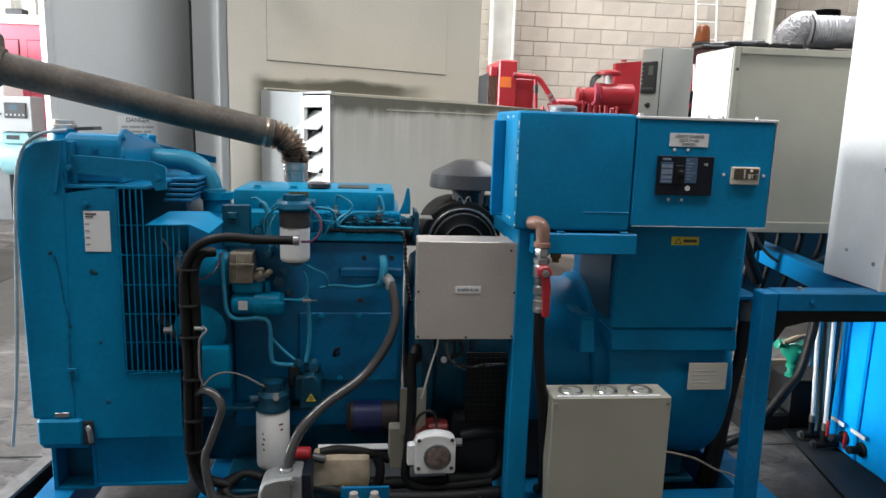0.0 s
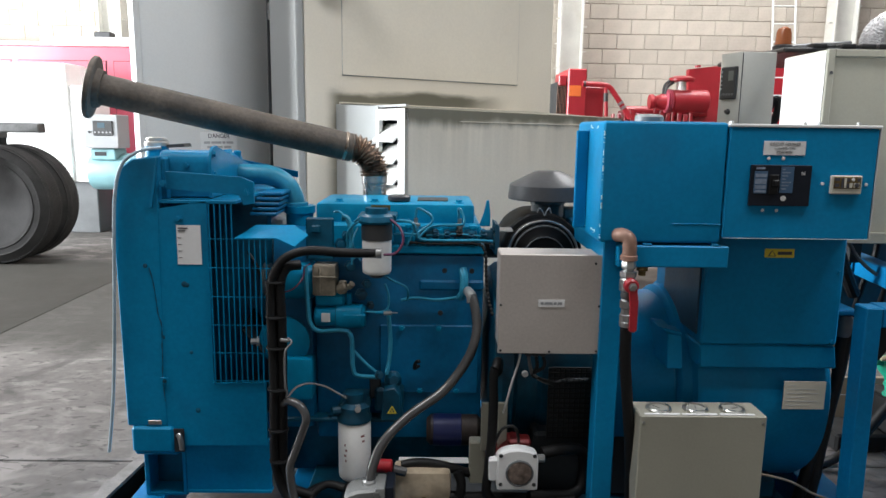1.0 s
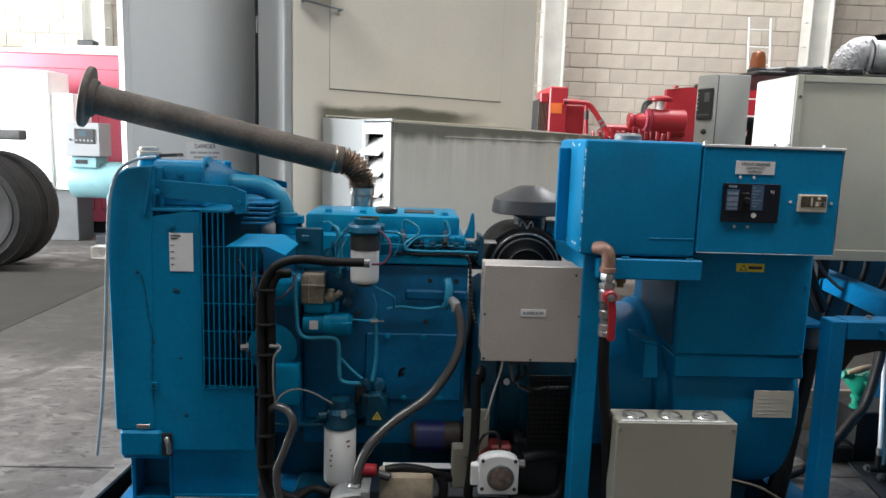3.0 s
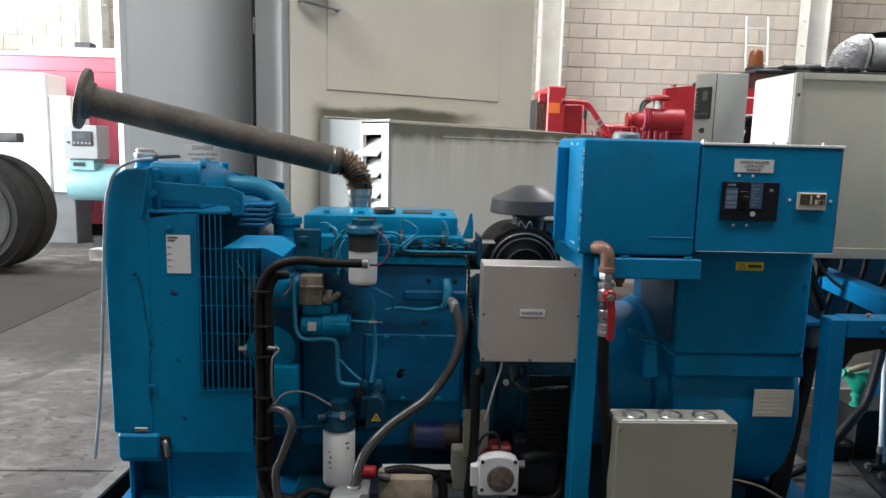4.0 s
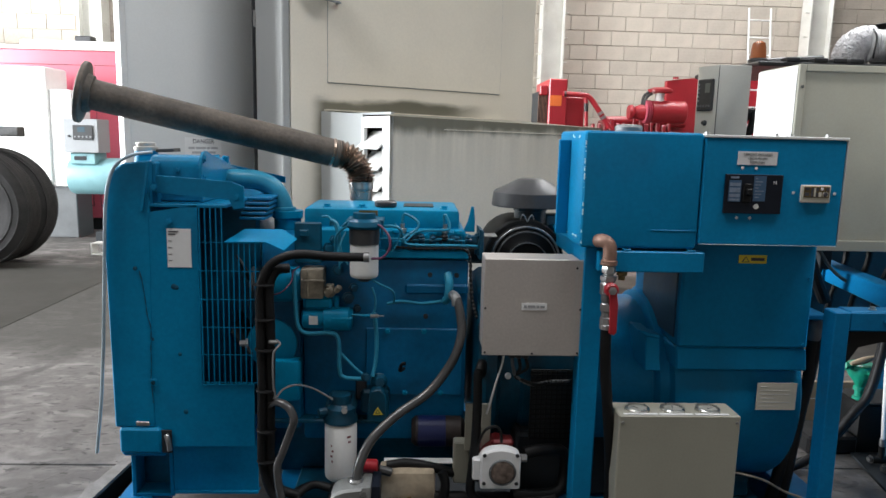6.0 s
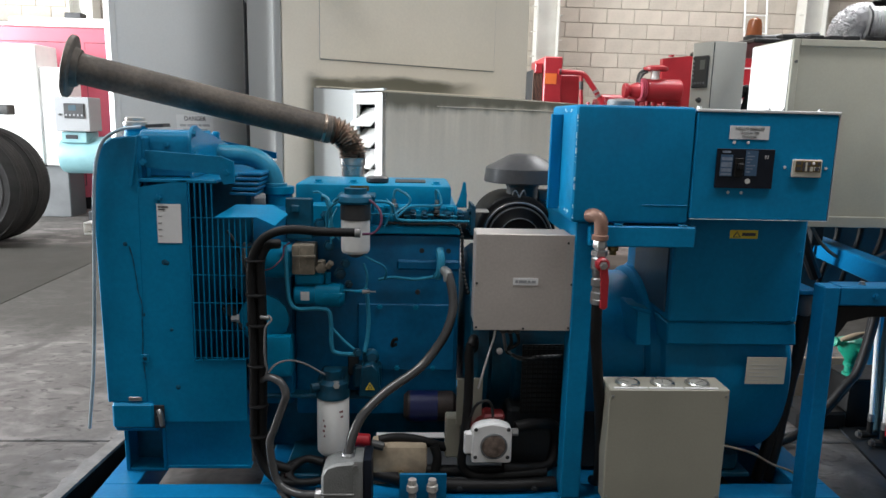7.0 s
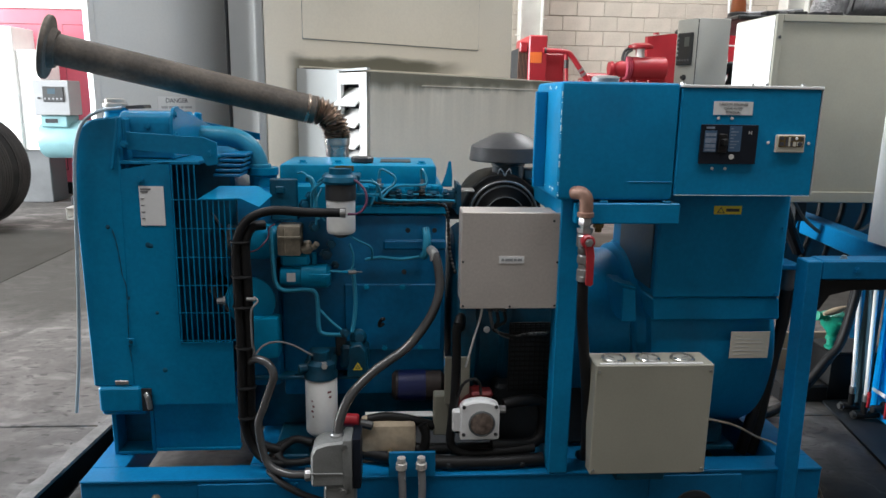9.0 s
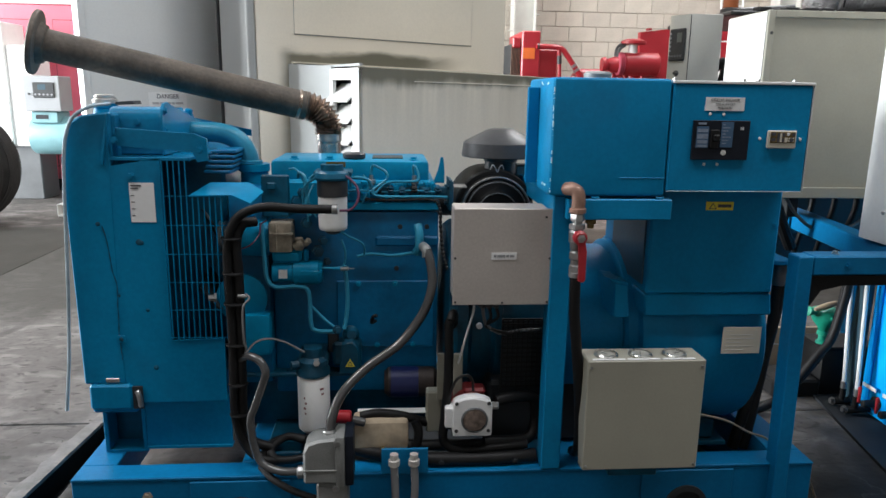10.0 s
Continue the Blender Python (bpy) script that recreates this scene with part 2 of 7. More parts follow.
def stained(name, base, z0, z1, x0, x1, streak, least=0.45, ragged=0.16, slope=0.0, strength=1.0):
    """Enclosure paint with grey-green water stains between two heights and along a stretch."""
    m = base.copy()
    m.name = name
    n, l = m.node_tree.nodes, m.node_tree.links
    b = n["Principled BSDF"]
    was = b.inputs["Base Color"].links[0].from_socket
    tc = n.new("ShaderNodeTexCoord")
    sep = n.new("ShaderNodeSeparateXYZ")
    l.new(tc.outputs["Object"], sep.inputs[0])
    mp = n.new("ShaderNodeMapping")
    mp.inputs["Scale"].default_value = streak
    l.new(tc.outputs["Object"], mp.inputs[0])
    no = n.new("ShaderNodeTexNoise")
    no.inputs["Scale"].default_value, no.inputs["Detail"].default_value = 1.0, 6.0
    l.new(mp.outputs[0], no.inputs["Vector"])

    def ramp(src, lo, hi, a=0.0, b2=1.0):
        r = n.new("ShaderNodeMapRange")
        r.interpolation_type = "SMOOTHSTEP"
        for i, v in enumerate((lo, hi, a, b2)):
            r.inputs[1 + i].default_value = v
        l.new(src, r.inputs[0])
        return r.outputs[0]

    def times(p, q):
        t = n.new("ShaderNodeMath")
        t.operation, t.use_clamp = "MULTIPLY", True
        l.new(p, t.inputs[0])
        l.new(q, t.inputs[1])
        return t.outputs[0]

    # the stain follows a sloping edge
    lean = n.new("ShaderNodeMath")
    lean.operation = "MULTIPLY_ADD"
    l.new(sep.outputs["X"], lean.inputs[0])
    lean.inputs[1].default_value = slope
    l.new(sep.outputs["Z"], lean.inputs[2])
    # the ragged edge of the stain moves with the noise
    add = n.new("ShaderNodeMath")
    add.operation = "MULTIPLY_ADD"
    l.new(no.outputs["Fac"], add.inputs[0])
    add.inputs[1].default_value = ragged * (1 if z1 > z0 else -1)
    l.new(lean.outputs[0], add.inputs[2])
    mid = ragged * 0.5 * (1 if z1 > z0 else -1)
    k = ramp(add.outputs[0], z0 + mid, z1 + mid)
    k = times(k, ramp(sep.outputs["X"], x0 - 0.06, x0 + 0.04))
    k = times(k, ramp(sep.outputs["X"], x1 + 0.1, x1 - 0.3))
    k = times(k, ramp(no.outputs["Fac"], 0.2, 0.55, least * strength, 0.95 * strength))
    mx = n.new("ShaderNodeMix")
    mx.data_type = "RGBA"
    l.new(k, mx.inputs[0])
    l.new(was, mx.inputs[6])
    mx.inputs[7].default_value = (0.125, 0.12, 0.085, 1)
    l.new(mx.outputs[2], b.inputs["Base Color"])
    return m


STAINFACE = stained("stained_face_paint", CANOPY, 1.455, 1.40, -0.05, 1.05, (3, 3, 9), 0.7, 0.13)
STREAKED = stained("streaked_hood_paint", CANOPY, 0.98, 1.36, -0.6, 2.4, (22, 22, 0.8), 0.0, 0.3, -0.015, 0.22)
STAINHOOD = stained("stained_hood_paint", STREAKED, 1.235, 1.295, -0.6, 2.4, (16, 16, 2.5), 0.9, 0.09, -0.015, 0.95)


def floor_concrete():
    """Concrete with trowel marks, pale scuffs, a shadow band painted across the hall, and oil with painted shade round
    the machine.
    """
    m = mat("concrete_floor", (0.125, 0.114, 0.107), 0.7, spec=0.2, var=0.3, scale=1.7, bump=0.35, fine=34, rand=0.12)
    n, l = m.node_tree.nodes, m.node_tree.links
    b = n["Principled BSDF"]
    out = b.inputs["Base Color"].links[0].from_socket
    tc = n.new("ShaderNodeTexCoord")
    sep = n.new("ShaderNodeSeparateXYZ")
    l.new(tc.outputs["Object"], sep.inputs[0])

    def noise(s, detail=6.0, stretch=(1, 1, 1), distort=0.0):
        mp = n.new("ShaderNodeMapping")
        mp.inputs["Scale"].default_value = stretch
        l.new(tc.outputs["Object"], mp.inputs[0])
        t = n.new("ShaderNodeTexNoise")
        t.inputs["Scale"].default_value, t.inputs["Detail"].default_value = s, detail
        t.inputs["Distortion"].default_value = distort
        l.new(mp.outputs[0], t.inputs["Vector"])
        return t.outputs["Fac"]

    def ramp(src, lo, hi, p=0.0, q=1.0):
        r = n.new("ShaderNodeMapRange")
        r.interpolation_type = "SMOOTHSTEP"
        for i, v in enumerate((lo, hi, p, q)):
            r.inputs[1 + i].default_value = v
        l.new(src, r.inputs[0])
        return r.outputs[0]

    def op(kind, p, q, k=0.0):
        t = n.new("ShaderNodeMath")
        t.operation = kind
        l.new(p, t.inputs[0])
        if q is None:
            t.inputs[1].default_value = k
        else:
            l.new(q, t.inputs[1])
        return t.outputs[0]

    def over(fac, col):
        mx = n.new("ShaderNodeMix")
        mx.data_type = "RGBA"
        l.new(fac, mx.inputs[0])
        l.new(out, mx.inputs[6])
        mx.inputs[7].default_value = (*col, 1)
        return mx.outputs[2]

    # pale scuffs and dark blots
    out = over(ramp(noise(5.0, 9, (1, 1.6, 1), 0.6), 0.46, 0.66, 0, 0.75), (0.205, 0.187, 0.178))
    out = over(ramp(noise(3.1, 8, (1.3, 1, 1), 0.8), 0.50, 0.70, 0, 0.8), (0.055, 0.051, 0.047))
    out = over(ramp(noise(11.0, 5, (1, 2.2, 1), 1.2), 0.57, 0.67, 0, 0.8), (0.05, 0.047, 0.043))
    # soft shadow painted as a dark band with ragged borders
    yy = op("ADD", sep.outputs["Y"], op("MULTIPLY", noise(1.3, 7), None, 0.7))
    shade_band = op("MULTIPLY", ramp(yy, 2.2, 2.75), ramp(yy, 5.25, 4.95))
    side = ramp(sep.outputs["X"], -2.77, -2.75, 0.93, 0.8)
    out = over(op("MULTIPLY", shade_band, side), (0.034, 0.032, 0.027))
    # oil and painted shade round the machine; also cuts the floor's bounce light
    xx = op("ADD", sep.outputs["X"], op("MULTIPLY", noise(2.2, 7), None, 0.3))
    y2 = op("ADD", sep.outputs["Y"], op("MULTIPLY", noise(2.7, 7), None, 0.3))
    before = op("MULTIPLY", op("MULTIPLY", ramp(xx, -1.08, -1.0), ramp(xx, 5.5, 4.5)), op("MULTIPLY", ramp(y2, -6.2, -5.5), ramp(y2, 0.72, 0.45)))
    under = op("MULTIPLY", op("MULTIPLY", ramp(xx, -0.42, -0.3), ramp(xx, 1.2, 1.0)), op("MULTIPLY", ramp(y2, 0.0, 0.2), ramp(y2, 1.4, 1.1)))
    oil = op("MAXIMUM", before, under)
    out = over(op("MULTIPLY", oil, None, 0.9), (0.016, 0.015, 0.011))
    # hairline cracks
    vo = n.new("ShaderNodeTexVoronoi")
    vo.feature = "DISTANCE_TO_EDGE"
    vo.inputs["Scale"].default_value = 0.9
    wob = n.new("ShaderNodeTexNoise")
    wob.inputs["Scale"].default_value, wob.inputs["Detail"].default_value = 3.0, 6.0
    l.new(tc.outputs["Object"], wob.inputs["Vector"])
    mixv = n.new("ShaderNodeVectorMath")
    mixv.operation = "MULTIPLY_ADD"
    l.new(wob.outputs["Color"], mixv.inputs[0])
    mixv.inputs[1].default_value = (0.5, 0.5, 0.5)
    l.new(tc.outputs["Object"], mixv.inputs[2])
    l.new(mixv.outputs[0], vo.inputs["Vector"])
    crack = op("MULTIPLY", ramp(vo.outputs["Distance"], 0.006, 0.0), ramp(noise(1.1, 3), 0.48, 0.6, 0, 0.7))
    out = over(crack, (0.06, 0.055, 0.05))
    l.new(out, b.inputs["Base Color"])
    return m


CONCRETE = floor_concrete()

# ---- shapes ----
ORIGIN = {}


def thing(name, label, category, at=(0, 0, 0), group="", kind="", turn=None):
    """An Empty that parents a thing's parts. With turn (degrees), its parts are given in its own turned axes."""
    ob = new(name)
    ob.location = at
    ob.empty_display_size = 0.1
    ORIGIN[ob.name] = Vector(at)
    if turn is not None:
        ob.rotation_euler.z = radians(turn)
        ORIGIN[ob.name] = Vector((0, 0, 0))
    return tagged(ob, label, category, group, kind)


def part(name, bm, material, parent=None, label="", smooth=35):
    me = bpy.data.meshes.new(name)
    at = ORIGIN[parent.name] if parent else Vector((0, 0, 0))
    bmesh.ops.translate(bm, verts=bm.verts, vec=-at)
    bmesh.ops.recalc_face_normals(bm, faces=bm.faces)
    bm.to_mesh(me)
    bm.free()
    if smooth:
        for p in me.polygons:
            p.use_smooth = True
        me.set_sharp_from_angle(angle=radians(smooth))
    me.materials.append(material)
    ob = new(name, me)
    if parent:
        ob.parent = parent
    ORIGIN[ob.name] = at
    if label:
        ob["label"] = label
    return ob


def mesh():
    return bmesh.new()


def box(bm, x0, x1, y0, y1, z0, z1, bevel=0.004, seg=1, m=None):
    g = bmesh.ops.create_cube(bm, size=1)
    vs = g["verts"]
    s = Matrix.Translation(((x0 + x1) / 2, (y0 + y1) / 2, (z0 + z1) / 2)) @ Matrix.Diagonal((abs(x1 - x0), abs(y1 - y0), abs(z1 - z0), 1))
    bmesh.ops.transform(bm, matrix=s, verts=vs)
    if bevel:
        es = list({e for v in vs for e in v.link_edges})
        r = bmesh.ops.bevel(bm, geom=es, offset=min(bevel, abs(x1 - x0) * 0.45, abs(y1 - y0) * 0.45, abs(z1 - z0) * 0.45), segments=seg, affect="EDGES", profile=0.6)
        vs = list({v for f in r["faces"] for v in f.verts} | {v for v in vs if v.is_valid})
    if m:
        bmesh.ops.transform(bm, matrix=m, verts=vs)
    return bm


def prism(bm, pts, y0, y1, bevel=0.0, axis="y"):
    """A polygon in the x-z plane drawn out along y (axis "x": y-z along x; axis "z": x-y along z)."""
    put = {"y": lambda a, b, c: (a, c, b), "x": lambda a, b, c: (c, a, b), "z": lambda a, b, c: (a, b, c)}[axis]
    lo = [bm.verts.new(put(a, b, y0)) for a, b in pts]
    hi = [bm.verts.new(put(a, b, y1)) for a, b in pts]
    n = len(pts)
    fs = [bm.faces.new(lo), bm.faces.new(hi[::-1])]
    fs += [bm.faces.new((lo[i], hi[i], hi[(i + 1) % n], lo[(i + 1) % n])) for i in range(n)]
    if bevel:
        es = list({e for f in fs for e in f.edges})
        bmesh.ops.bevel(bm, geom=es, offset=bevel, segments=1, affect="EDGES")
    return bm


def frame_of(d):
    d = Vector(d).normalized()
    return d.to_track_quat("Z", "Y").to_matrix()


def lathe(bm, prof, at=(0, 0, 0), axis=(0, 0, 1), n=28):
    """Profile of (radius, height) turned round an axis."""
    q, at = frame_of(axis), Vector(at)
    rings = []
    for r, h in prof:
        if r < 1e-5:
            rings.append([bm.verts.new(at + q @ Vector((0, 0, h)))])
        else:
            rings.append([bm.verts.new(at + q @ Vector((r * math.cos(2 * math.pi * i / n), r * math.sin(2 * math.pi * i / n), h))) for i in range(n)])
    for a, b in zip(rings, rings[1:]):
        for i in range(n):
            j = (i + 1) % n
            vs = [a[i % len(a)], a[j % len(a)], b[j % len(b)], b[i % len(b)]]
            vs = list(dict.fromkeys(vs))
            if len(vs) > 2:
                bm.faces.new(vs)
    for ring in (rings[0], rings[-1]):
        if len(ring) > 2:
            bm.faces.new(ring)
    return bm


def rod(bm, p, q, r, n=12, chamfer=0.0):
    p, q = Vector(p), Vector(q)
    h = (q - p).length
    c = min(chamfer, h * 0.4, r * 0.5)
    prof = [(r, 0), (r, h)] if not c else [(r - c, 0), (r, c), (r, h - c), (r - c, h)]
    return lathe(bm, prof, p, q - p, n)


def curve(pts, per=8):
    """A smooth line through the points."""
    ps = [Vector(p) for p in pts]
    ps = [2 * ps[0] - ps[1]] + ps + [2 * ps[-1] - ps[-2]]
    out = []
    for a, b, c, d in zip(ps, ps[1:], ps[2:], ps[3:]):
        for k in range(per):
            t = k / per
            out.append(0.5 * (2 * b + (c - a) * t + (2 * a - 5 * b + 4 * c - d) * t * t + (3 * b - a - 3 * c + d) * t ** 3))
    return out + [ps[-2]]


def tube(bm, pts, r, n=10, per=8, smooth=True, ripple=0.0):
    ps = curve(pts, per) if smooth else [Vector(p) for p in pts]
    t0 = (ps[1] - ps[0]).normalized()
    nrm = t0.orthogonal().normalized()
    rings = []
    for i, p in enumerate(ps):
        t = (ps[min(i + 1, len(ps) - 1)] - ps[max(i - 1, 0)]).normalized()
        nrm = (nrm - t * nrm.dot(t)).normalized()
        b = t.cross(nrm)
        rr = r[i] if isinstance(r, (list, tuple)) else r
        if ripple:
            rr += ripple * (1 if i % 2 else -1)
        rings.append([bm.verts.new(p + (nrm * math.cos(2 * math.pi * k / n) + b * math.sin(2 * math.pi * k / n)) * rr) for k in range(n)])
    for a, b in zip(rings, rings[1:]):
        for k in range(n):
            bm.faces.new((a[k], a[(k + 1) % n], b[(k + 1) % n], b[k]))
    bm.faces.new(rings[0][::-1])
    bm.faces.new(rings[-1])
    return bm


def bolt(bm, at, axis, r=0.007, h=0.006):
    return lathe(bm, [(r * 1.5, 0), (r * 1.5, h * 0.25), (r, h * 0.3), (r, h), (0, h * 1.05)], at, axis, 6)


def words(name, text, at, size, material, parent, turn=(90, 0, 0), deep=0.0004):
    c = bpy.data.curves.new(name, "FONT")
    c.body, c.size, c.align_x, c.align_y, c.extrude = text, size, "CENTER", "CENTER", deep
    t = bpy.data.objects.new(name, c)
    scene.collection.objects.link(t)
    me = bpy.data.meshes.new_from_object(t.evaluated_get(bpy.context.evaluated_depsgraph_get()))
    bpy.data.objects.remove(t)
    me.transform(pose(*(Vector(at) - ORIGIN[parent.name]), *turn))
    me.materials.clear()
    me.materials.append(material)
    ob = new(name, me)
    ob.parent = parent
    ORIGIN[ob.name] = ORIGIN[parent.name]
    return ob


def bars(bm, x0, x1, y, z0, z1, rows, h=0.25, fill=(0.9, 0.6, 0.8), deep=0.0008):
    """Lines of writing that cannot be read, as plain bars on a face towards -y."""
    step = (z1 - z0) / rows
    for i in range(rows):
        z = z1 - (i + 0.5) * step
        box(bm, x0, x0 + (x1 - x0) * fill[i % len(fill)], y - deep, y, z - step * h, z + step * h, 0)
    return bm


# ---- the hall ----
DRAIN_WEST = lambda y: -1.300 + 0.085 * y
DRAIN_EAST = lambda y: -1.175 + 0.004 * y


def slabs():
    """Cast slabs on a sub-base; an open drain runs through the slabs west of the generator set."""
    floor = part("floor", box(mesh(), -9.2, 9.2, -6.2, 8.1, -0.3, -0.1, 0), MORTAR, None)
    tagged(floor, "worn grey concrete hall floor with saw-cut joints", "floor", kind="structure")
    xs = [-9.0, -5.76, -2.76, 0.24, 3.24, 6.24, 9.0]
    ys = [-6.0, -5.19, -2.19, 0.81, 4.9, 7.9]
    g = 0.003
    for x0, x1 in zip(xs, xs[1:]):
        for y0, y1 in zip(ys, ys[1:]):
            if x0 == -2.76 and y0 in (-2.19, 0.81):
                a, b = y0 + g, y1 - g
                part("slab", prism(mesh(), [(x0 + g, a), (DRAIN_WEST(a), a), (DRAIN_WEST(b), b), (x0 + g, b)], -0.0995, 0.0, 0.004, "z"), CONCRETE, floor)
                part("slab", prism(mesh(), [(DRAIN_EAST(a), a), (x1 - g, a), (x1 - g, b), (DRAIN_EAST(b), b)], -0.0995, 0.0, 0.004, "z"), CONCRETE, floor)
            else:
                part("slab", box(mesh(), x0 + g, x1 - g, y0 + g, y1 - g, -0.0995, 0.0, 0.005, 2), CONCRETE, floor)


def hall():
    w = part("wall_south", box(mesh(), -9.2, 9.2, -6.2, -6.0, 0, 6.2, 0), PLASTER)
    tagged(w, "plain painted hall wall", "wall", kind="structure")
    w = part("wall_east", box(mesh(), 9.0, 9.2, -6.0, 7.9, 0, 6.2, 0), PLASTER)
    tagged(w, "plain painted hall wall", "wall", kind="structure")
    bm = mesh()
    box(bm, -9.2, -9.0, -6.0, 1.1, 0, 6.2, 0)
    box(bm, -9.2, -9.0, 4.6, 7.9, 0, 6.2, 0)
    box(bm, -9.2, -9.0, 1.1, 4.6, 4.5, 6.2, 0)
    tagged(part("wall_west", bm, PLASTER), "painted hall wall with a wide open gate", "wall", kind="structure")
    bm = mesh()
    # the southern openings are added to suit the fill lamps
    holes = {(-1.85, -0.55): ((-5.0, -1.4), (0.5, 4.1)), (3.0, 6.8): ((-3.7, -2.3), (2.5, 3.9))}
    y = -6.2
    for (y0, y1), gaps in holes.items():
        box(bm, -9.2, 9.2, y, y0, 6.2, 6.3, 0)
        x = -9.2
        for x0, x1 in gaps:
            box(bm, x, x0, y0, y1, 6.2, 6.3, 0)
            x = x1
        box(bm, x, 9.2, y0, y1, 6.2, 6.3, 0)
        y = y1
    box(bm, -9.2, 9.2, y, 8.1, 6.2, 6.3, 0)
    tagged(part("ceiling", bm, ROOF), "grey sheet roof with two roof lights and two openings added for fill", "roof", kind="structure")
    g = part("ground", box(mesh(), -400, -9.2, -300, 300, -0.4, -0.1, 0), CONCRETE)
    tagged(g, "pale concrete yard outside the gate", "ground", kind="structure")
    for x in (-4.32, 1.57, 5.1):
        bm = mesh()
        box(bm, x - 0.15, x - 0.13, 7.62, 7.86, 0, 6.2, 0.002)
        box(bm, x + 0.13, x + 0.15, 7.62, 7.86, 0, 6.2, 0.002)
        box(bm, x - 0.13, x + 0.13, 7.72, 7.735, 0, 6.2, 0)
        c = part("column", bm, COLUMN)
        tagged(c, "cream painted steel wall column with bolted cleats", "column", kind="structure")
        cl = mesh()
        for k in range(18):
            z = 0.4 + k * 0.31
            box(cl, x + 0.15, x + 0.2, 7.66, 7.70, z, z + 0.012, 0.001)
            box(cl, x - 0.2, x - 0.15, 7.66, 7.70, z + 0.1, z + 0.112, 0.001)
        part("cleat", cl, COLUMN, c)


def block_wall():
    """Courses of concrete blocks; the stretch in view as single blocks, the rest joined."""
    wall = part("wall_north", box(mesh(), -9.2, 9.2, 7.91, 8.1, 0, 6.2, 0), MORTAR)
    tagged(wall, "bare concrete block wall with raked mortar joints", "wall", kind="structure")
    rng = random.Random(3)
    shared = [box(mesh(), 0.004, 0.366, 0, 0.03, 0.004, 0.186, 0.005) for _ in range(1)][0]
    me = bpy.data.meshes.new("block")
    bmesh.ops.recalc_face_normals(shared, faces=shared.faces)
    shared.to_mesh(me)
    shared.free()
    me.materials.append(BLOCK)
    rest = mesh()
    count = 0
    for row in range(32):
        z = row * 0.19 + 0.05
        off = 0.185 if row % 2 else 0.0
        for k in range(-25, 25):
            x = k * 0.37 + off
            if x < -9.2 or x > 8.83:
                continue
            y = 7.9 + rng.uniform(-0.004, 0.004)
            seen = 1.4 < z < 3.3 and (-4.6 < x < -3.2 or 1.2 < x < 6.5)
            if seen and count < 300:
                ob = new("block", me)
                ob.location = (x, y, z)
                ob.parent = wall
                count += 1
            else:
                box(rest, x + 0.004, x + 0.366, y, y + 0.03, z + 0.004, z + 0.186, 0)
    tagged(part("blockwork", rest, BLOCK, wall, smooth=0), kind="stuff")


# ---- the generator set ----
GS = thing("generator_set", "blue diesel generator set on a steel skid, open and uncanopied", "generator", (0, 0.4, 0))


def skid():
    bm = mesh()
    for y0, s in ((0.0, 1), (0.85, -1)):
        box(bm, -0.98, 1.02, min(y0, y0 + s * 0.008), max(y0, y0 + s * 0.008), 0.02, 0.23, 0.002)
        box(bm, -0.98, 1.02, min(y0 - s * 0.003, y0 + s * 0.07), max(y0 - s * 0.003, y0 + s * 0.07), 0.23, 0.238, 0.002)
        box(bm, -0.98, 1.02, min(y0, y0 + s * 0.07), max(y0, y0 + s * 0.07), 0.012, 0.02, 0.002)
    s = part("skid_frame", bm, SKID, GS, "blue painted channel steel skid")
    for x0, x1 in ((-0.98, -0.89), (-0.56, -0.47), (0.3, 0.38), (0.93, 1.02)):
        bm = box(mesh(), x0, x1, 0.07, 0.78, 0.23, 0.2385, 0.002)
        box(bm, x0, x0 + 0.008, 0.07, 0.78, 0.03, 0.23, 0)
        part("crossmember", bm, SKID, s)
    # black sheet added in place of the shade under the engine
    part("belly_pan", box(mesh(), -0.42, 0.92, 0.075, 0.775, 0.03, 0.045, 0.002), DARK, s, "black sheet added for the shade under the engine")
    for x in (-0.55, 0.66):
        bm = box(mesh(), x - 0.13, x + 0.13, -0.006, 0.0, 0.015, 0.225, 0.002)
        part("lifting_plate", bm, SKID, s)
        # dark disc puts the shade inside the hole into colour
        part("lifting_eye", lathe(mesh(), [(0.06, 0), (0.06, 0.006), (0.045, 0.008), (0.045, 0.001), (0, 0.001)], (x, -0.006, 0.12), (0, -1, 0), 24), DARK, s, "round lifting hole, its shade a dark disc")
    for x, z in ((-0.79, 0.185),):
        part("bolt", bolt(mesh(), (x, -0.001, z), (0, -1, 0), 0.009, 0.008), mat_beige, s)


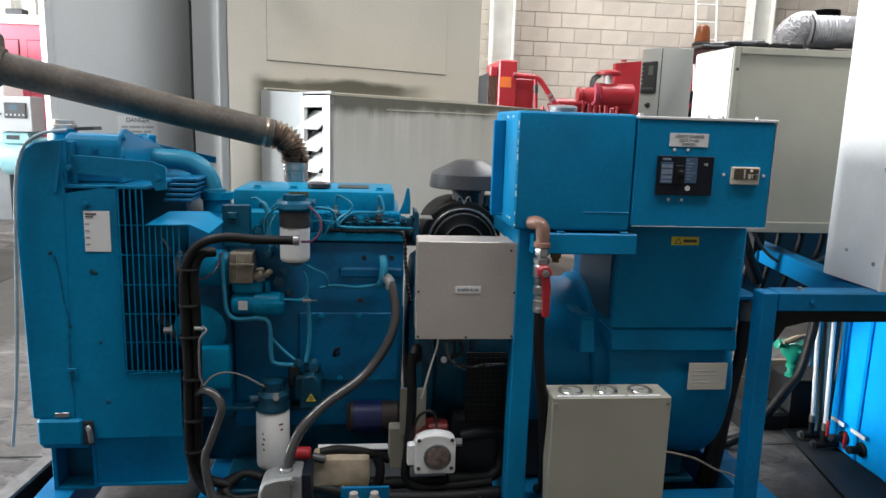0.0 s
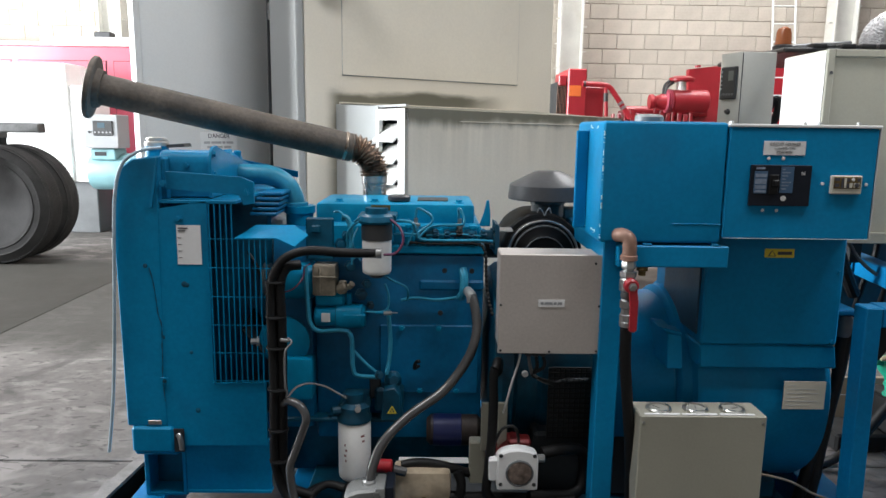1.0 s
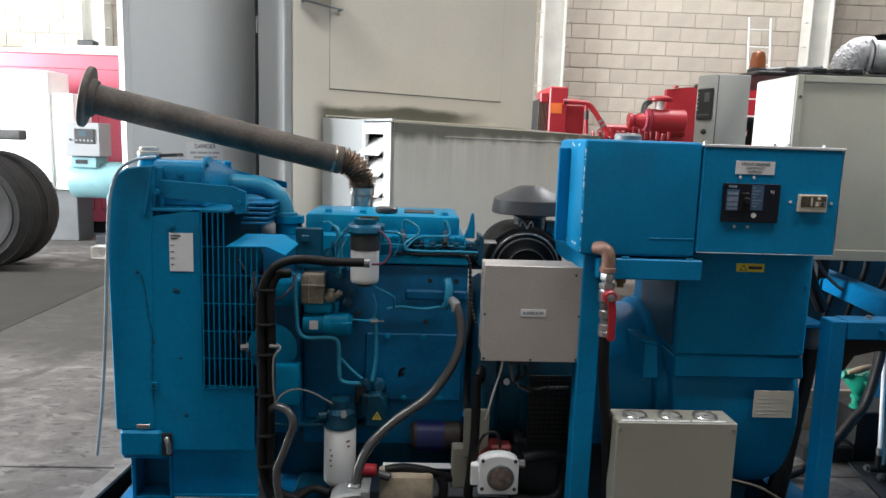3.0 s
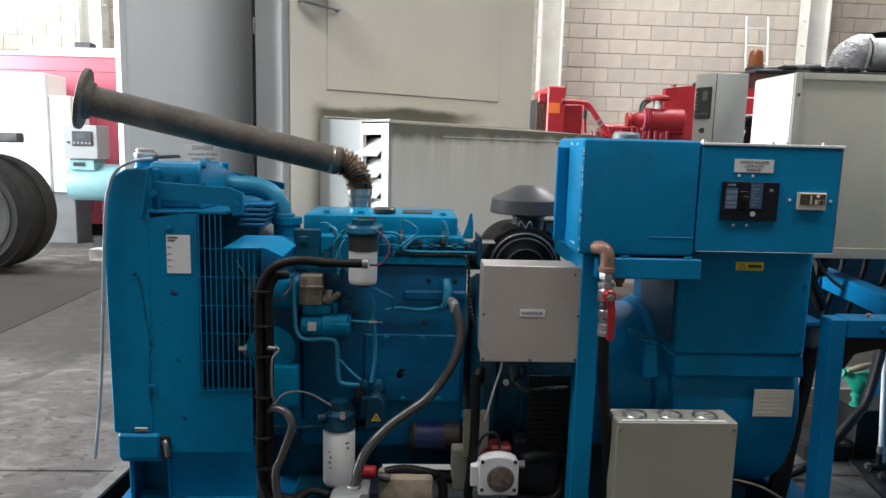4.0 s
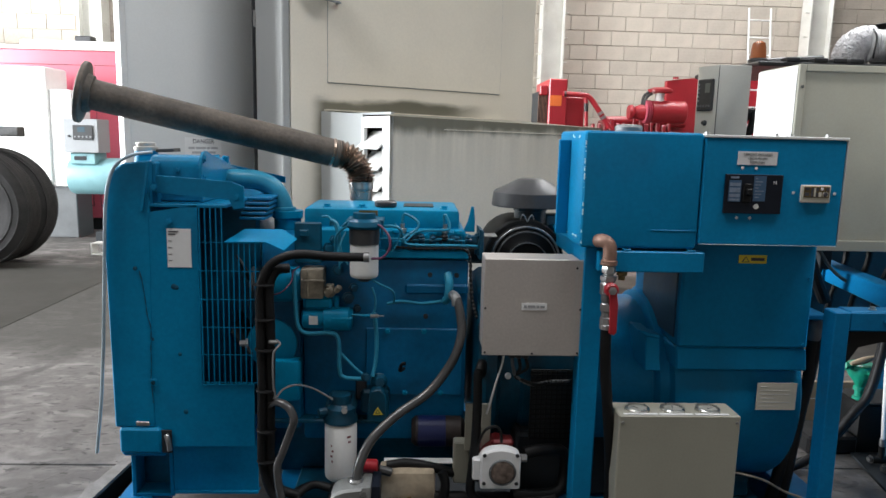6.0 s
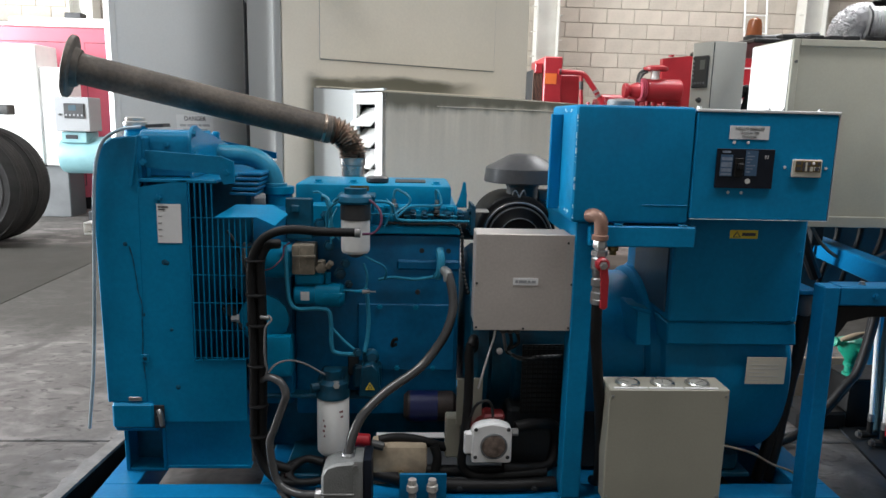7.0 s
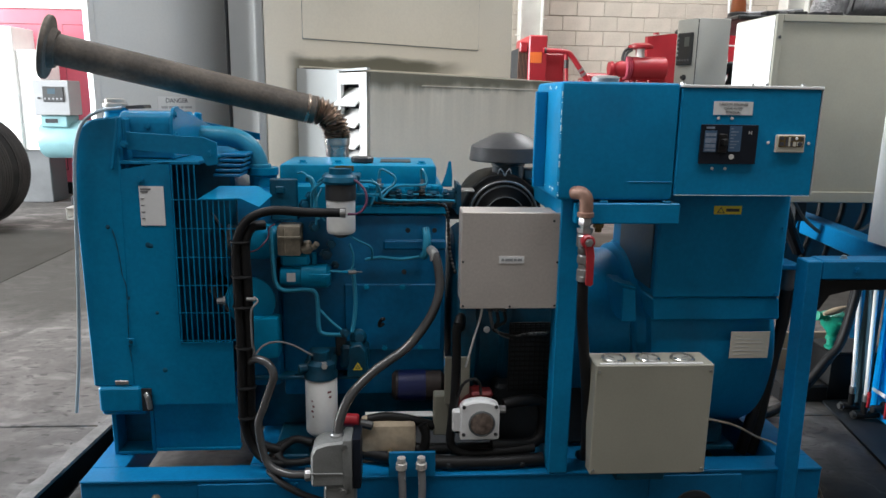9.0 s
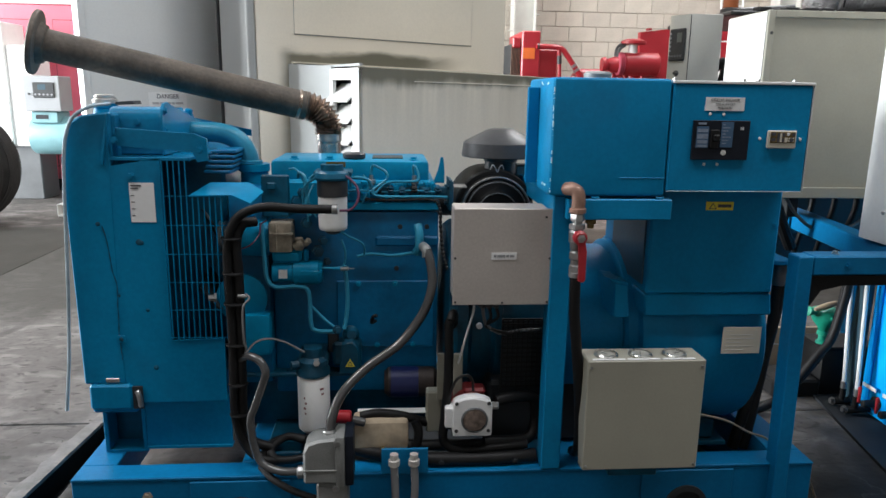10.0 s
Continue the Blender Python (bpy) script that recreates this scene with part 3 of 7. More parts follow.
def radiator():
    bm = mesh()
    # core with a rounded header
    pts = [(-0.965, 0.36), (-0.975, 0.8), (-0.965, 1.05), (-0.96, 1.10), (-0.94, 1.138), (-0.91, 1.157), (-0.845, 1.165), (-0.845, 0.36)]
    prism(bm, pts, 0.13, 0.74, 0.006)
    r = part("radiator", bm, RADBLUE, GS, "blue painted radiator with side plates and fan guard")
    # side channel
    bm = prism(mesh(), [(-0.968, 0.455), (-0.970, 1.05), (-0.964, 1.10), (-0.945, 1.14), (-0.915, 1.16), (-0.852, 1.168), (-0.862, 0.455)], 0.105, 0.135, 0.004)
    part("side_channel", bm, RADBLUE, r)
    part("side_channel", prism(mesh(), [(-0.968, 0.455), (-0.970, 1.05), (-0.964, 1.10), (-0.945, 1.14), (-0.915, 1.16), (-0.852, 1.168), (-0.862, 0.455)], 0.735, 0.765, 0.004), RADBLUE, r)
    bm = box(mesh(), -0.955, -0.845, 0.095, 0.2, 0.385, 0.456, 0.006)
    part("drain_box", bm, RADBLUE, r)
    # dark plate on the surface, painted as the shade of a notch
    part("drain_recess", box(mesh(), -0.845, -0.818, 0.100, 0.104, 0.385, 0.45, 0.001), DARK, r)
    part("drain_pipe", tube(mesh(), [(-0.832, 0.098, 0.437), (-0.827, 0.094, 0.43), (-0.824, 0.094, 0.412), (-0.823, 0.096, 0.395)], 0.007, 12), STEEL, r)
    # duct plate between core and engine
    bm = prism(mesh(), [(-0.862, 0.4), (-0.862, 1.035), (-0.735, 1.057), (-0.735, 0.575), (-0.599, 0.578), (-0.599, 0.403)], 0.107, 0.115, 0.0)
    part("side_plate", bm, RADBLUE, r)
    bm = box(mesh(), -0.862, -0.66, 0.107, 0.74, 1.05, 1.058, 0.001)
    part("duct_top", bm, RADBLUE, r)
    part("skirt_plate", prism(mesh(), [(-0.829, 0.252), (-0.829, 0.405), (-0.598, 0.405), (-0.598, 0.254)], 0.138, 0.146, 0.001), RADBLUE, r)
    part("ledge", box(mesh(), -0.829, -0.598, 0.132, 0.16, 0.250, 0.258, 0.001), RADBLUE, r)
    bm = box(mesh(), -0.945, -0.933, 0.14, 0.30, 0.2386, 0.385, 0.002)
    box(bm, -0.842, -0.830, 0.14, 0.30, 0.2386, 0.385, 0.002)
    box(bm, -0.933, -0.842, 0.14, 0.30, 0.2386, 0.2466, 0.001)
    # dark back plate puts the shade of the hollow foot into colour
    part("foot_back", box(mesh(), -0.933, -0.842, 0.20, 0.208, 0.2466, 0.385, 0.001), OILY_SHADED, r)
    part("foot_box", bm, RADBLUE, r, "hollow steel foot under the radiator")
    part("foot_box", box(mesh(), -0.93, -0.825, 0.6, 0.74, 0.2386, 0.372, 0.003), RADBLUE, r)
    # dark plate for the shade behind the fan guard
    part("shroud_back", box(mesh(), -0.85, -0.62, 0.30, 0.72, 0.41, 1.045, 0.01), OILY_SHADED, r)
    # header tank and filler
    bm = prism(mesh(), [(-0.95, 1.13), (-0.93, 1.158), (-0.80, 1.160), (-0.785, 1.14), (-0.80, 1.06), (-0.94, 1.06)], 0.2, 0.66, 0.008)
    part("header_tank", bm, RADBLUE, r)
    part("filler_neck", lathe(mesh(), [(0.036, 0), (0.031, 0.022), (0.033, 0.024), (0.033, 0.036), (0, 0.036)], (-0.974, 0.42, 1.148)), RADBLUE, r)
    bm = lathe(mesh(), [(0.033, 0), (0.034, 0.004), (0.034, 0.011), (0.027, 0.014), (0.028, 0.016), (0.028, 0.023), (0.02, 0.026), (0, 0.026)], (-0.974, 0.42, 1.184))
    part("filler_cap", bm, POLISHED, r, "bare steel radiator cap")
    part("vent_tray", prism(mesh(), [(-0.935, 1.189), (-0.885, 1.193), (-0.882, 1.183), (-0.935, 1.180)], 0.39, 0.45, 0.001), DARKSTEEL, r)
    # slanting strut to the engine
    bm = prism(mesh(), [(-0.84, 1.13), (-0.65, 1.118), (-0.618, 1.105), (-0.618, 1.05), (-0.645, 1.045), (-0.655, 1.072), (-0.84, 1.085)], 0.12, 0.128, 0.001)
    part("strut", bm, RADBLUE, r)
    # fan guard of wires
    k = 0
    while True:
        x = -0.728 + k * 0.0141
        if x > -0.575:
            break
        top = 1.05 if x < -0.665 else 0.965
        part("guard_wire", rod(mesh(), (x, 0.1, 0.58), (x, 0.1, top), 0.0017, 6), RADBLUE, r)
        k += 1
    for z in (0.584, 0.66, 0.735, 0.81, 0.886, 0.961):
        part("guard_wire", rod(mesh(), (-0.735, 0.104, z), (-0.576, 0.104, z), 0.0016, 6), RADBLUE, r)
    # bent sheet over the guard
    bm = mesh()
    g = [[(-0.666, 0.098, 0.964), (-0.636, 0.2, 0.985)], [(-0.560, 0.095, 0.967), (-0.534, 0.2, 0.986)], [(-0.512, 0.092, 0.946), (-0.484, 0.13, 0.971)]]
    rows = [[bm.verts.new(p) for p in q] for q in g] + [[bm.verts.new((p[0], p[1], p[2] - 0.003)) for p in q] for q in g]
    for a in (0, 3):
        for i in range(2):
            bm.faces.new((rows[a + i][0], rows[a + i + 1][0], rows[a + i + 1][1], rows[a + i][1]))
    for i in range(2):
        for j in range(2):
            bm.faces.new((rows[i][j], rows[i + 1][j], rows[i + 4][j], rows[i + 3][j]))
    bm.faces.new((rows[0][0], rows[0][1], rows[3][1], rows[3][0]))
    bm.faces.new((rows[2][0], rows[2][1], rows[5][1], rows[5][0]))
    part("bent_sheet", bm, RADBLUE, r)
    rng = random.Random(21)
    zs = [0.885 - 0.03 * k for k in range(13)]
    part("oil_run", tube(mesh(), [(-0.885 + 0.02 * min(1, k / 5) + rng.uniform(-0.003, 0.003), 0.1046, z) for k, z in enumerate(zs)], [0.0006 + 0.0011 * abs(math.sin(k * 0.37)) for k in range(97)], 6), OILY_SHADED, r, "dark oil run on the side channel")
    part("clip_plate", box(mesh(), -0.872, -0.852, 0.102, 0.1045, 0.572, 0.592, 0.001), RADBLUE, r)
    part("clip_bolt", bolt(mesh(), (-0.862, 0.102, 0.582), (0, -1, 0), 0.004, 0.004), OILY_SHADED, r)
    part("flange_edge", prism(mesh(), [(-0.876, 1.04), (-0.852, 1.166), (-0.846, 1.166), (-0.868, 1.04)], 0.098, 0.112, 0.001), RADBLUE, r)
    part("header_side", prism(mesh(), [(0.165, 1.06), (0.165, 1.150), (0.170, 1.166), (0.182, 1.177), (0.20, 1.181), (0.26, 1.176), (0.58, 1.12), (0.58, 1.06)], -0.872, -0.742, 0.003, "x"), RADBLUE, r)
    part("end_flange", prism(mesh(), [(0.155, 1.06), (0.155, 1.155), (0.162, 1.176), (0.18, 1.19), (0.21, 1.193), (0.23, 1.186), (0.30, 1.172), (0.60, 1.12), (0.60, 1.06)], -0.742, -0.734, 0.001, "x"), RADBLUE, r)
    for y, z in ((0.175, 1.172), (0.172, 1.12)):
        part("flange_bolt", bolt(mesh(), (-0.734, y, z), (1, 0, 0), 0.008, 0.008), RADBLUE, r)
        part("flange_bolt", bolt(mesh(), (-0.80, 0.165, z - 0.03), (0, -1, 0), 0.006, 0.005), RADBLUE, r)
    part("weld_plate", box(mesh(), -0.91, -0.875, 0.0985, 0.101, 0.462, 0.474, 0.001), STEEL, r)
    for y in (0.3, 0.5, 0.62):
        part("header_stud", rod(mesh(), (-0.80, y, 1.12), (-0.795, y, 1.168), 0.012, 10, 0.003), RADBLUE, r)
    part("stay", prism(mesh(), [(-0.80, 1.145), (-0.60, 1.105), (-0.60, 1.085), (-0.80, 1.12)], 0.60, 0.612, 0.001), RADBLUE, r)
    f = part("fan_hub", rod(mesh(), (-0.66, 0.43, 0.72), (-0.58, 0.43, 0.72), 0.07, 24, 0.01), DARK, r)
    for q in range(7):
        an = 2 * math.pi * q / 7
        m = pose(-0.65, 0.43, 0.72, math.degrees(an), 0, 0) @ pose(0, 0, 0.15, 0, 0, 35)
        part("fan_blade", box(mesh(), -0.004, 0.004, -0.045, 0.045, -0.1, 0.1, 0.002, 1, m), DARK, f)
    # label
    s = part("data_label", box(mesh(), -0.813, -0.752, 0.1055, 0.1065, 0.894, 0.995, 0), PAPER, r, "white paper data label")
    bm = mesh()
    bars(bm, -0.809, -0.758, 0.1053, 0.977, 0.991, 2, 0.22, (0.5, 0.35))
    for z in (0.962, 0.945, 0.928, 0.911):
        box(bm, -0.810, -0.801, 0.1047, 0.1053, z, z + 0.0016, 0)
    part("print", bm, INK, s)
    for x, z in ((-0.807, 1.012), (-0.634, 1.078), (-0.84, 1.1)):
        part("bolt", bolt(mesh(), (x, 0.106, z), (0, -1, 0)), RADBLUE, r)
    # dents and scuffs along the side
    for x, z, w in ((-0.895, 0.89, 0.006), (-0.80, 0.842, 0.008), (-0.793, 0.84, 0.006), (-0.79, 0.66, 0.005), (-0.862, 0.70, 0.006), (-0.78, 0.50, 0.007)):
        part("scuff", lathe(mesh(), [(w, 0), (w * 0.6, 0.0012), (0, 0.0014)], (x, 0.1008 if x < -0.866 else 0.107, z), (0, -1, 0), 9), OILY_SHADED if w < 0.01 else RADBLUE, r)
    # top hose
    bm = tube(mesh(), [(-0.84, 0.42, 1.109), (-0.78, 0.42, 1.108), (-0.7, 0.42, 1.106), (-0.645, 0.42, 1.102), (-0.604, 0.42, 1.082), (-0.579, 0.42, 1.045), (-0.570, 0.42, 1.0), (-0.567, 0.42, 0.95)], 0.029, 18)
    lathe(bm, [(0.029, 0), (0.036, 0.002), (0.036, 0.008), (0.031, 0.012), (0.036, 0.016), (0.036, 0.024), (0.029, 0.026)], (-0.571, 0.42, 1.0), (0, 0, 1), 20)
    part("top_hose", bm, PIPE, GS, "thick painted coolant hose")
    bm = mesh()
    tube(bm, [(-0.85, 0.13, 1.188), (-0.888, 0.10, 1.181), (-0.926, 0.09, 1.156), (-0.946, 0.09, 1.114), (-0.956, 0.09, 1.064), (-0.962, 0.09, 0.996), (-0.968, 0.09, 0.897), (-0.975, 0.09, 0.78), (-0.983, 0.09, 0.66), (-0.994, 0.09, 0.536), (-1.006, 0.09, 0.442), (-1.013, 0.09, 0.389)], 0.0042, 8)
    part("drain_tube", bm, mat_pale, GS, "thin blue-grey drain tube hanging down")


def engine():
    bm = mesh()
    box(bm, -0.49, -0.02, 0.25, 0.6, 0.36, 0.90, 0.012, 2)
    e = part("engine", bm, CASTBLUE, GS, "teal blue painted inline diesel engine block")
    part("deck_rail", box(mesh(), -0.30, -0.018, 0.238, 0.3, 0.905, 0.927, 0.003), TEAL, e)
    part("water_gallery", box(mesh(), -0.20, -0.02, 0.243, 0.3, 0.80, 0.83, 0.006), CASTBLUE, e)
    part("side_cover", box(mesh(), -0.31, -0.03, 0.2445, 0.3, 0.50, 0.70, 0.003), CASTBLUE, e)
    part("cylinder_head", box(mesh(), -0.47, -0.03, 0.262, 0.6, 0.90, 0.985, 0.008), TEAL, e)
    c = part("rocker_cover", box(mesh(), -0.49, -0.048, 0.285, 0.56, 0.975, 1.037, 0.01, 2), TEAL, e)
    part("cover_flange", box(mesh(), -0.49, -0.04, 0.278, 0.565, 0.973, 0.981, 0.002), TEAL, e)
    for x in (-0.43, -0.33, -0.09):
        part("cover_bolt", bolt(mesh(), (x, 0.33, 1.037), (0, 0, 1), 0.009, 0.009), TEAL, c)
    part("cover_recess", box(mesh(), -0.21, -0.12, 0.37, 0.46, 1.036, 1.040, 0.001), BLACKP, c)
    bm = lathe(mesh(), [(0.026, 0), (0.03, 0.003), (0.033, 0.006), (0.033, 0.016), (0.028, 0.02), (0, 0.021)], (-0.262, 0.36, 1.035), n=14)
    part("oil_filler_cap", bm, BLACKP, c, "black oil filler cap")
    bm = prism(mesh(), [(-0.035, 0.975), (-0.002, 0.975), (-0.002, 1.01), (-0.006, 1.048), (-0.013, 1.048), (-0.02, 1.01)], 0.30, 0.312, 0.001)
    part("lifting_lug", bm, TEAL, e)
    bm = box(mesh(), -0.505, -0.43, 0.21, 0.222, 0.89, 1.005, 0.004)
    box(bm, -0.49, -0.465, 0.203, 0.212, 0.965, 0.985, 0.003)
    part("lug", bm, OILY_SHADED, e)
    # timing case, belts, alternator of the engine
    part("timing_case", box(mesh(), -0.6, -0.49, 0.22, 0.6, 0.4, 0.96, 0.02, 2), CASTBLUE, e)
    part("thermostat_housing", lathe(mesh(), [(0.05, 0), (0.05, 0.04), (0.04, 0.05), (0.04, 0.09), (0.046, 0.095), (0.046, 0.115), (0, 0.115)], (-0.56, 0.42, 0.90)), TEAL, e)
    for k in range(5):
        part("intake_fin", box(mesh(), -0.672 + 0.006 * k, -0.598 + 0.004 * k, 0.28, 0.40, 1.0 + k * 0.014, 1.009 + k * 0.014, 0.002, 1), CASTBLUE, e)
    part("charge_alternator", lathe(mesh(), [(0.03, 0), (0.05, 0.01), (0.055, 0.03), (0.055, 0.1), (0.045, 0.12), (0, 0.12)], (-0.60, 0.24, 0.83), (1, 0, 0), 24), TEAL, e)
    part("pulley", lathe(mesh(), [(0.03, 0), (0.045, 0.004), (0.036, 0.012), (0.045, 0.02), (0, 0.02)], (-0.63, 0.24, 0.83), (1, 0, 0), 24), STEEL, e)
    part("water_pump", lathe(mesh(), [(0.04, 0), (0.07, 0.01), (0.07, 0.05), (0.05, 0.07), (0, 0.07)], (-0.57, 0.2, 0.66), (0, 1, 0), 24), TEAL, e)
    part("bracket_casting", box(mesh(), -0.57, -0.49, 0.18, 0.26, 0.50, 0.62, 0.012, 2), TEAL, e)
    part("sump", box(mesh(), -0.6, -0.02, 0.275, 0.6, 0.245, 0.43, 0.02, 2), OILY_SHADED, e, "sump in paint darkened for oil and shade")
    part("sump_flange", box(mesh(), -0.6, -0.23, 0.21, 0.3, 0.425, 0.437, 0.003), OILY_SHADED, e)
    part("mount", box(mesh(), -0.50, -0.40, 0.075, 0.30, 0.2395, 0.262, 0.004), OILY_SHADED, e)
    # side covers with bolts
    for x, z in ((-0.13, 0.86), (-0.055, 0.86), (-0.14, 0.74)):
        part("plug", rod(mesh(), (x, 0.234, z), (x, 0.228, z), 0.007, 10), DARK, e)
    for k in range(5):
        x = -0.285 + k * 0.058
        part("injector", lathe(mesh(), [(0.014, 0), (0.014, 0.018), (0.009, 0.02), (0.009, 0.04), (0.012, 0.042), (0.012, 0.05), (0, 0.05)], (x, 0.245, 0.935)), TEAL, e)
        part("manifold_stud", bolt(mesh(), (x + 0.025, 0.255, 0.965), (0, -1, 0), 0.008, 0.016), TEAL, e)
    for x in (-0.21, -0.09):
        part("injector_top", lathe(mesh(), [(0.008, 0), (0.008, 0.012), (0.012, 0.014), (0.012, 0.022), (0.006, 0.024), (0.006, 0.036), (0, 0.036)], (x, 0.25, 0.966)), STEEL, e)
    part("braided_loom", tube(mesh(), [(-0.23, 0.215, 0.94), (-0.15, 0.21, 0.938), (-0.05, 0.21, 0.94), (-0.022, 0.205, 0.92), (-0.018, 0.2, 0.86), (-0.012, 0.19, 0.80), (0.0, 0.17, 0.75)], 0.0042, 8, 10, ripple=0.0012), BLACK, e)
    for x in (-0.165, -0.115, -0.06, -0.015):
        part("valve_lump", box(mesh(), x - 0.018, x + 0.018, 0.232, 0.262, 0.94, 0.972, 0.008, 2), OILY_SHADED, e)
    for k in range(6):
        part("cover_screw", bolt(mesh(), (-0.30 + k * 0.052, 0.244, 0.692 if k % 2 else 0.508), (0, -1, 0), 0.006, 0.006), TEAL, e)
    plate = part("end_plate", prism(mesh(), [(0.006, 0.907), (0.018, 0.907), (0.018, 0.987), (0.006, 0.993)], 0.225, 0.33, 0.001), OILY_SHADED, e)
    part("plate_strap", box(mesh(), 0.018, 0.057, 0.24, 0.30, 0.969, 0.973, 0.0005), STEEL, plate)
    for dz in (-0.03, 0.015):
        part("plate_bolt", bolt(mesh(), (0.006, 0.245, 0.957 + dz), (-1, 0, 0), 0.007, 0.012), OILY_SHADED, plate)
    for k in range(6):
        q = -0.19 + k * 0.033
        part("spring_cap", lathe(mesh(), [(0.010, 0), (0.011, 0.006), (0.007, 0.008), (0.0095, 0.013), (0.006, 0.017), (0, 0.018)], (q, 0.235, 0.955 + 0.004 * (k % 2)), (0, -0.3, 1), 10), OILY_SHADED if k % 3 else BLACK, e)
    # pipes
    pipes = (
        ("injector_pipe", 0.0035, [(-0.212, 0.25, 0.99), (-0.208, 0.25, 1.024), (-0.195, 0.245, 1.027), (-0.168, 0.235, 1.01), (-0.168, 0.23, 0.992), (-0.2, 0.225, 0.968), (-0.206, 0.22, 0.955), (-0.195, 0.215, 0.948)]),
        ("injector_pipe", 0.0035, [(-0.091, 0.25, 0.991), (-0.094, 0.25, 1.026), (-0.086, 0.245, 1.024), (-0.078, 0.235, 1.0), (-0.088, 0.23, 0.988), (-0.15, 0.225, 0.986), (-0.175, 0.225, 0.978), (-0.2, 0.22, 0.955)]),
        ("fuel_rail", 0.004, [(-0.206, 0.212, 0.965), (-0.196, 0.21, 0.95), (-0.14, 0.21, 0.947), (-0.06, 0.21, 0.948), (0.0, 0.21, 0.947)]),
        ("return_pipe", 0.004, [(-0.265, 0.2, 1.0), (-0.235, 0.2, 1.0), (-0.215, 0.2, 0.992), (-0.207, 0.205, 0.97)]),
        ("return_pipe", 0.003, [(-0.43, 0.22, 1.02), (-0.41, 0.21, 1.02), (-0.39, 0.2, 0.99), (-0.383, 0.2, 0.93), (-0.38, 0.2, 0.88)]),
        ("fuel_pipe", 0.006, [(-0.503, 0.18, 0.88), (-0.498, 0.18, 0.778), (-0.492, 0.18, 0.722), (-0.468, 0.18, 0.70), (-0.41, 0.18, 0.702), (-0.382, 0.18, 0.686), (-0.378, 0.18, 0.60), (-0.366, 0.18, 0.575), (-0.313, 0.18, 0.57)]),
        ("fuel_pipe", 0.004, [(-0.377, 0.185, 0.645), (-0.34, 0.185, 0.605), (-0.305, 0.185, 0.575)]),
        ("lift_pipe", 0.006, [(-0.283, 0.2, 0.756), (-0.277, 0.2, 0.68), (-0.279, 0.2, 0.62), (-0.287, 0.19, 0.575)]),
        ("bleed_pipe", 0.0028, [(-0.305, 0.16, 0.868), (-0.27, 0.17, 0.845), (-0.235, 0.18, 0.825), (-0.228, 0.2, 0.80), (-0.232, 0.21, 0.78)]),
        ("bleed_pipe", 0.003, [(-0.345, 0.19, 0.752), (-0.30, 0.19, 0.752), (-0.283, 0.19, 0.765), (-0.281, 0.19, 0.80), (-0.29, 0.19, 0.83)]),
        ("coolant_stub", 0.012, [(-0.08, 0.235, 0.865), (-0.076, 0.22, 0.84), (-0.078, 0.22, 0.80), (-0.085, 0.235, 0.785)]),
        ("oil_line", 0.0045, [(-0.095, 0.235, 0.784), (-0.15, 0.232, 0.777), (-0.21, 0.232, 0.782), (-0.25, 0.232, 0.775)]),
        ("vent_pipe", 0.004, [(-0.37, 0.17, 1.0), (-0.345, 0.16, 1.018), (-0.31, 0.16, 1.02), (-0.27, 0.17, 1.015), (-0.262, 0.18, 0.98)]),
        ("vent_pipe", 0.0035, [(-0.39, 0.19, 0.92), (-0.388, 0.18, 0.97), (-0.36, 0.165, 1.0), (-0.33, 0.16, 1.005)]),
    )
    extra = (
        ("breather_hose", 0.005, [(-0.405, 0.21, 1.0), (-0.40, 0.20, 1.012), (-0.385, 0.19, 1.0), (-0.378, 0.185, 0.96), (-0.382, 0.18, 0.92), (-0.372, 0.175, 0.90)]),
        ("sender_wire", 0.002, [(-0.23, 0.205, 1.008), (-0.215, 0.20, 0.985), (-0.222, 0.2, 0.955), (-0.235, 0.2, 0.93)]),
        ("sender_wire", 0.002, [(-0.36, 0.165, 0.985), (-0.372, 0.15, 0.955), (-0.364, 0.15, 0.92), (-0.352, 0.15, 0.90)]),
        ("spill_pipe", 0.0028, [(-0.31, 0.235, 0.955), (-0.25, 0.23, 0.962), (-0.18, 0.23, 0.958), (-0.1, 0.23, 0.962), (-0.03, 0.23, 0.958)]),
    )
    for name, r, pts in pipes + extra:
        part(name, tube(mesh(), pts, r, 8), PIPE, e)
    for x, z, rr in ((-0.415, 0.93, 0.012), (-0.40, 0.955, 0.009), (-0.425, 0.905, 0.009), (-0.39, 0.87, 0.011), (-0.345, 0.82, 0.009), (-0.36, 0.79, 0.012), (-0.335, 0.76, 0.008)):
        part("union", bolt(mesh(), (x, 0.235, z), (0.2, -1, 0.1), rr, 0.03), OILY_SHADED, e)
    part("linkage_arm", prism(mesh(), [(-0.40, 0.735), (-0.345, 0.742), (-0.34, 0.75), (-0.40, 0.748)], 0.165, 0.17, 0.001), TEAL, e)
    fit = part("rail_fitting", rod(mesh(), (-0.294, 0.185, 0.750), (-0.272, 0.185, 0.751), 0.006, 8, 0.001), STEEL, e)
    part("fitting_stem", rod(mesh(), (-0.316, 0.185, 0.750), (-0.294, 0.185, 0.750), 0.0035, 8), TEAL, fit)
    part("fitting_tip", rod(mesh(), (-0.272, 0.185, 0.751), (-0.256, 0.185, 0.751), 0.002, 6), STEEL, fit)
    # fuel filter
    f = part("fuel_filter", lathe(mesh(), [(0.034, 0), (0.0375, 0.004), (0.0385, 0.012), (0.0385, 0.09), (0, 0.09)], (-0.31, 0.16, 0.866)), WHITEP, e, "white fuel filter bowl")
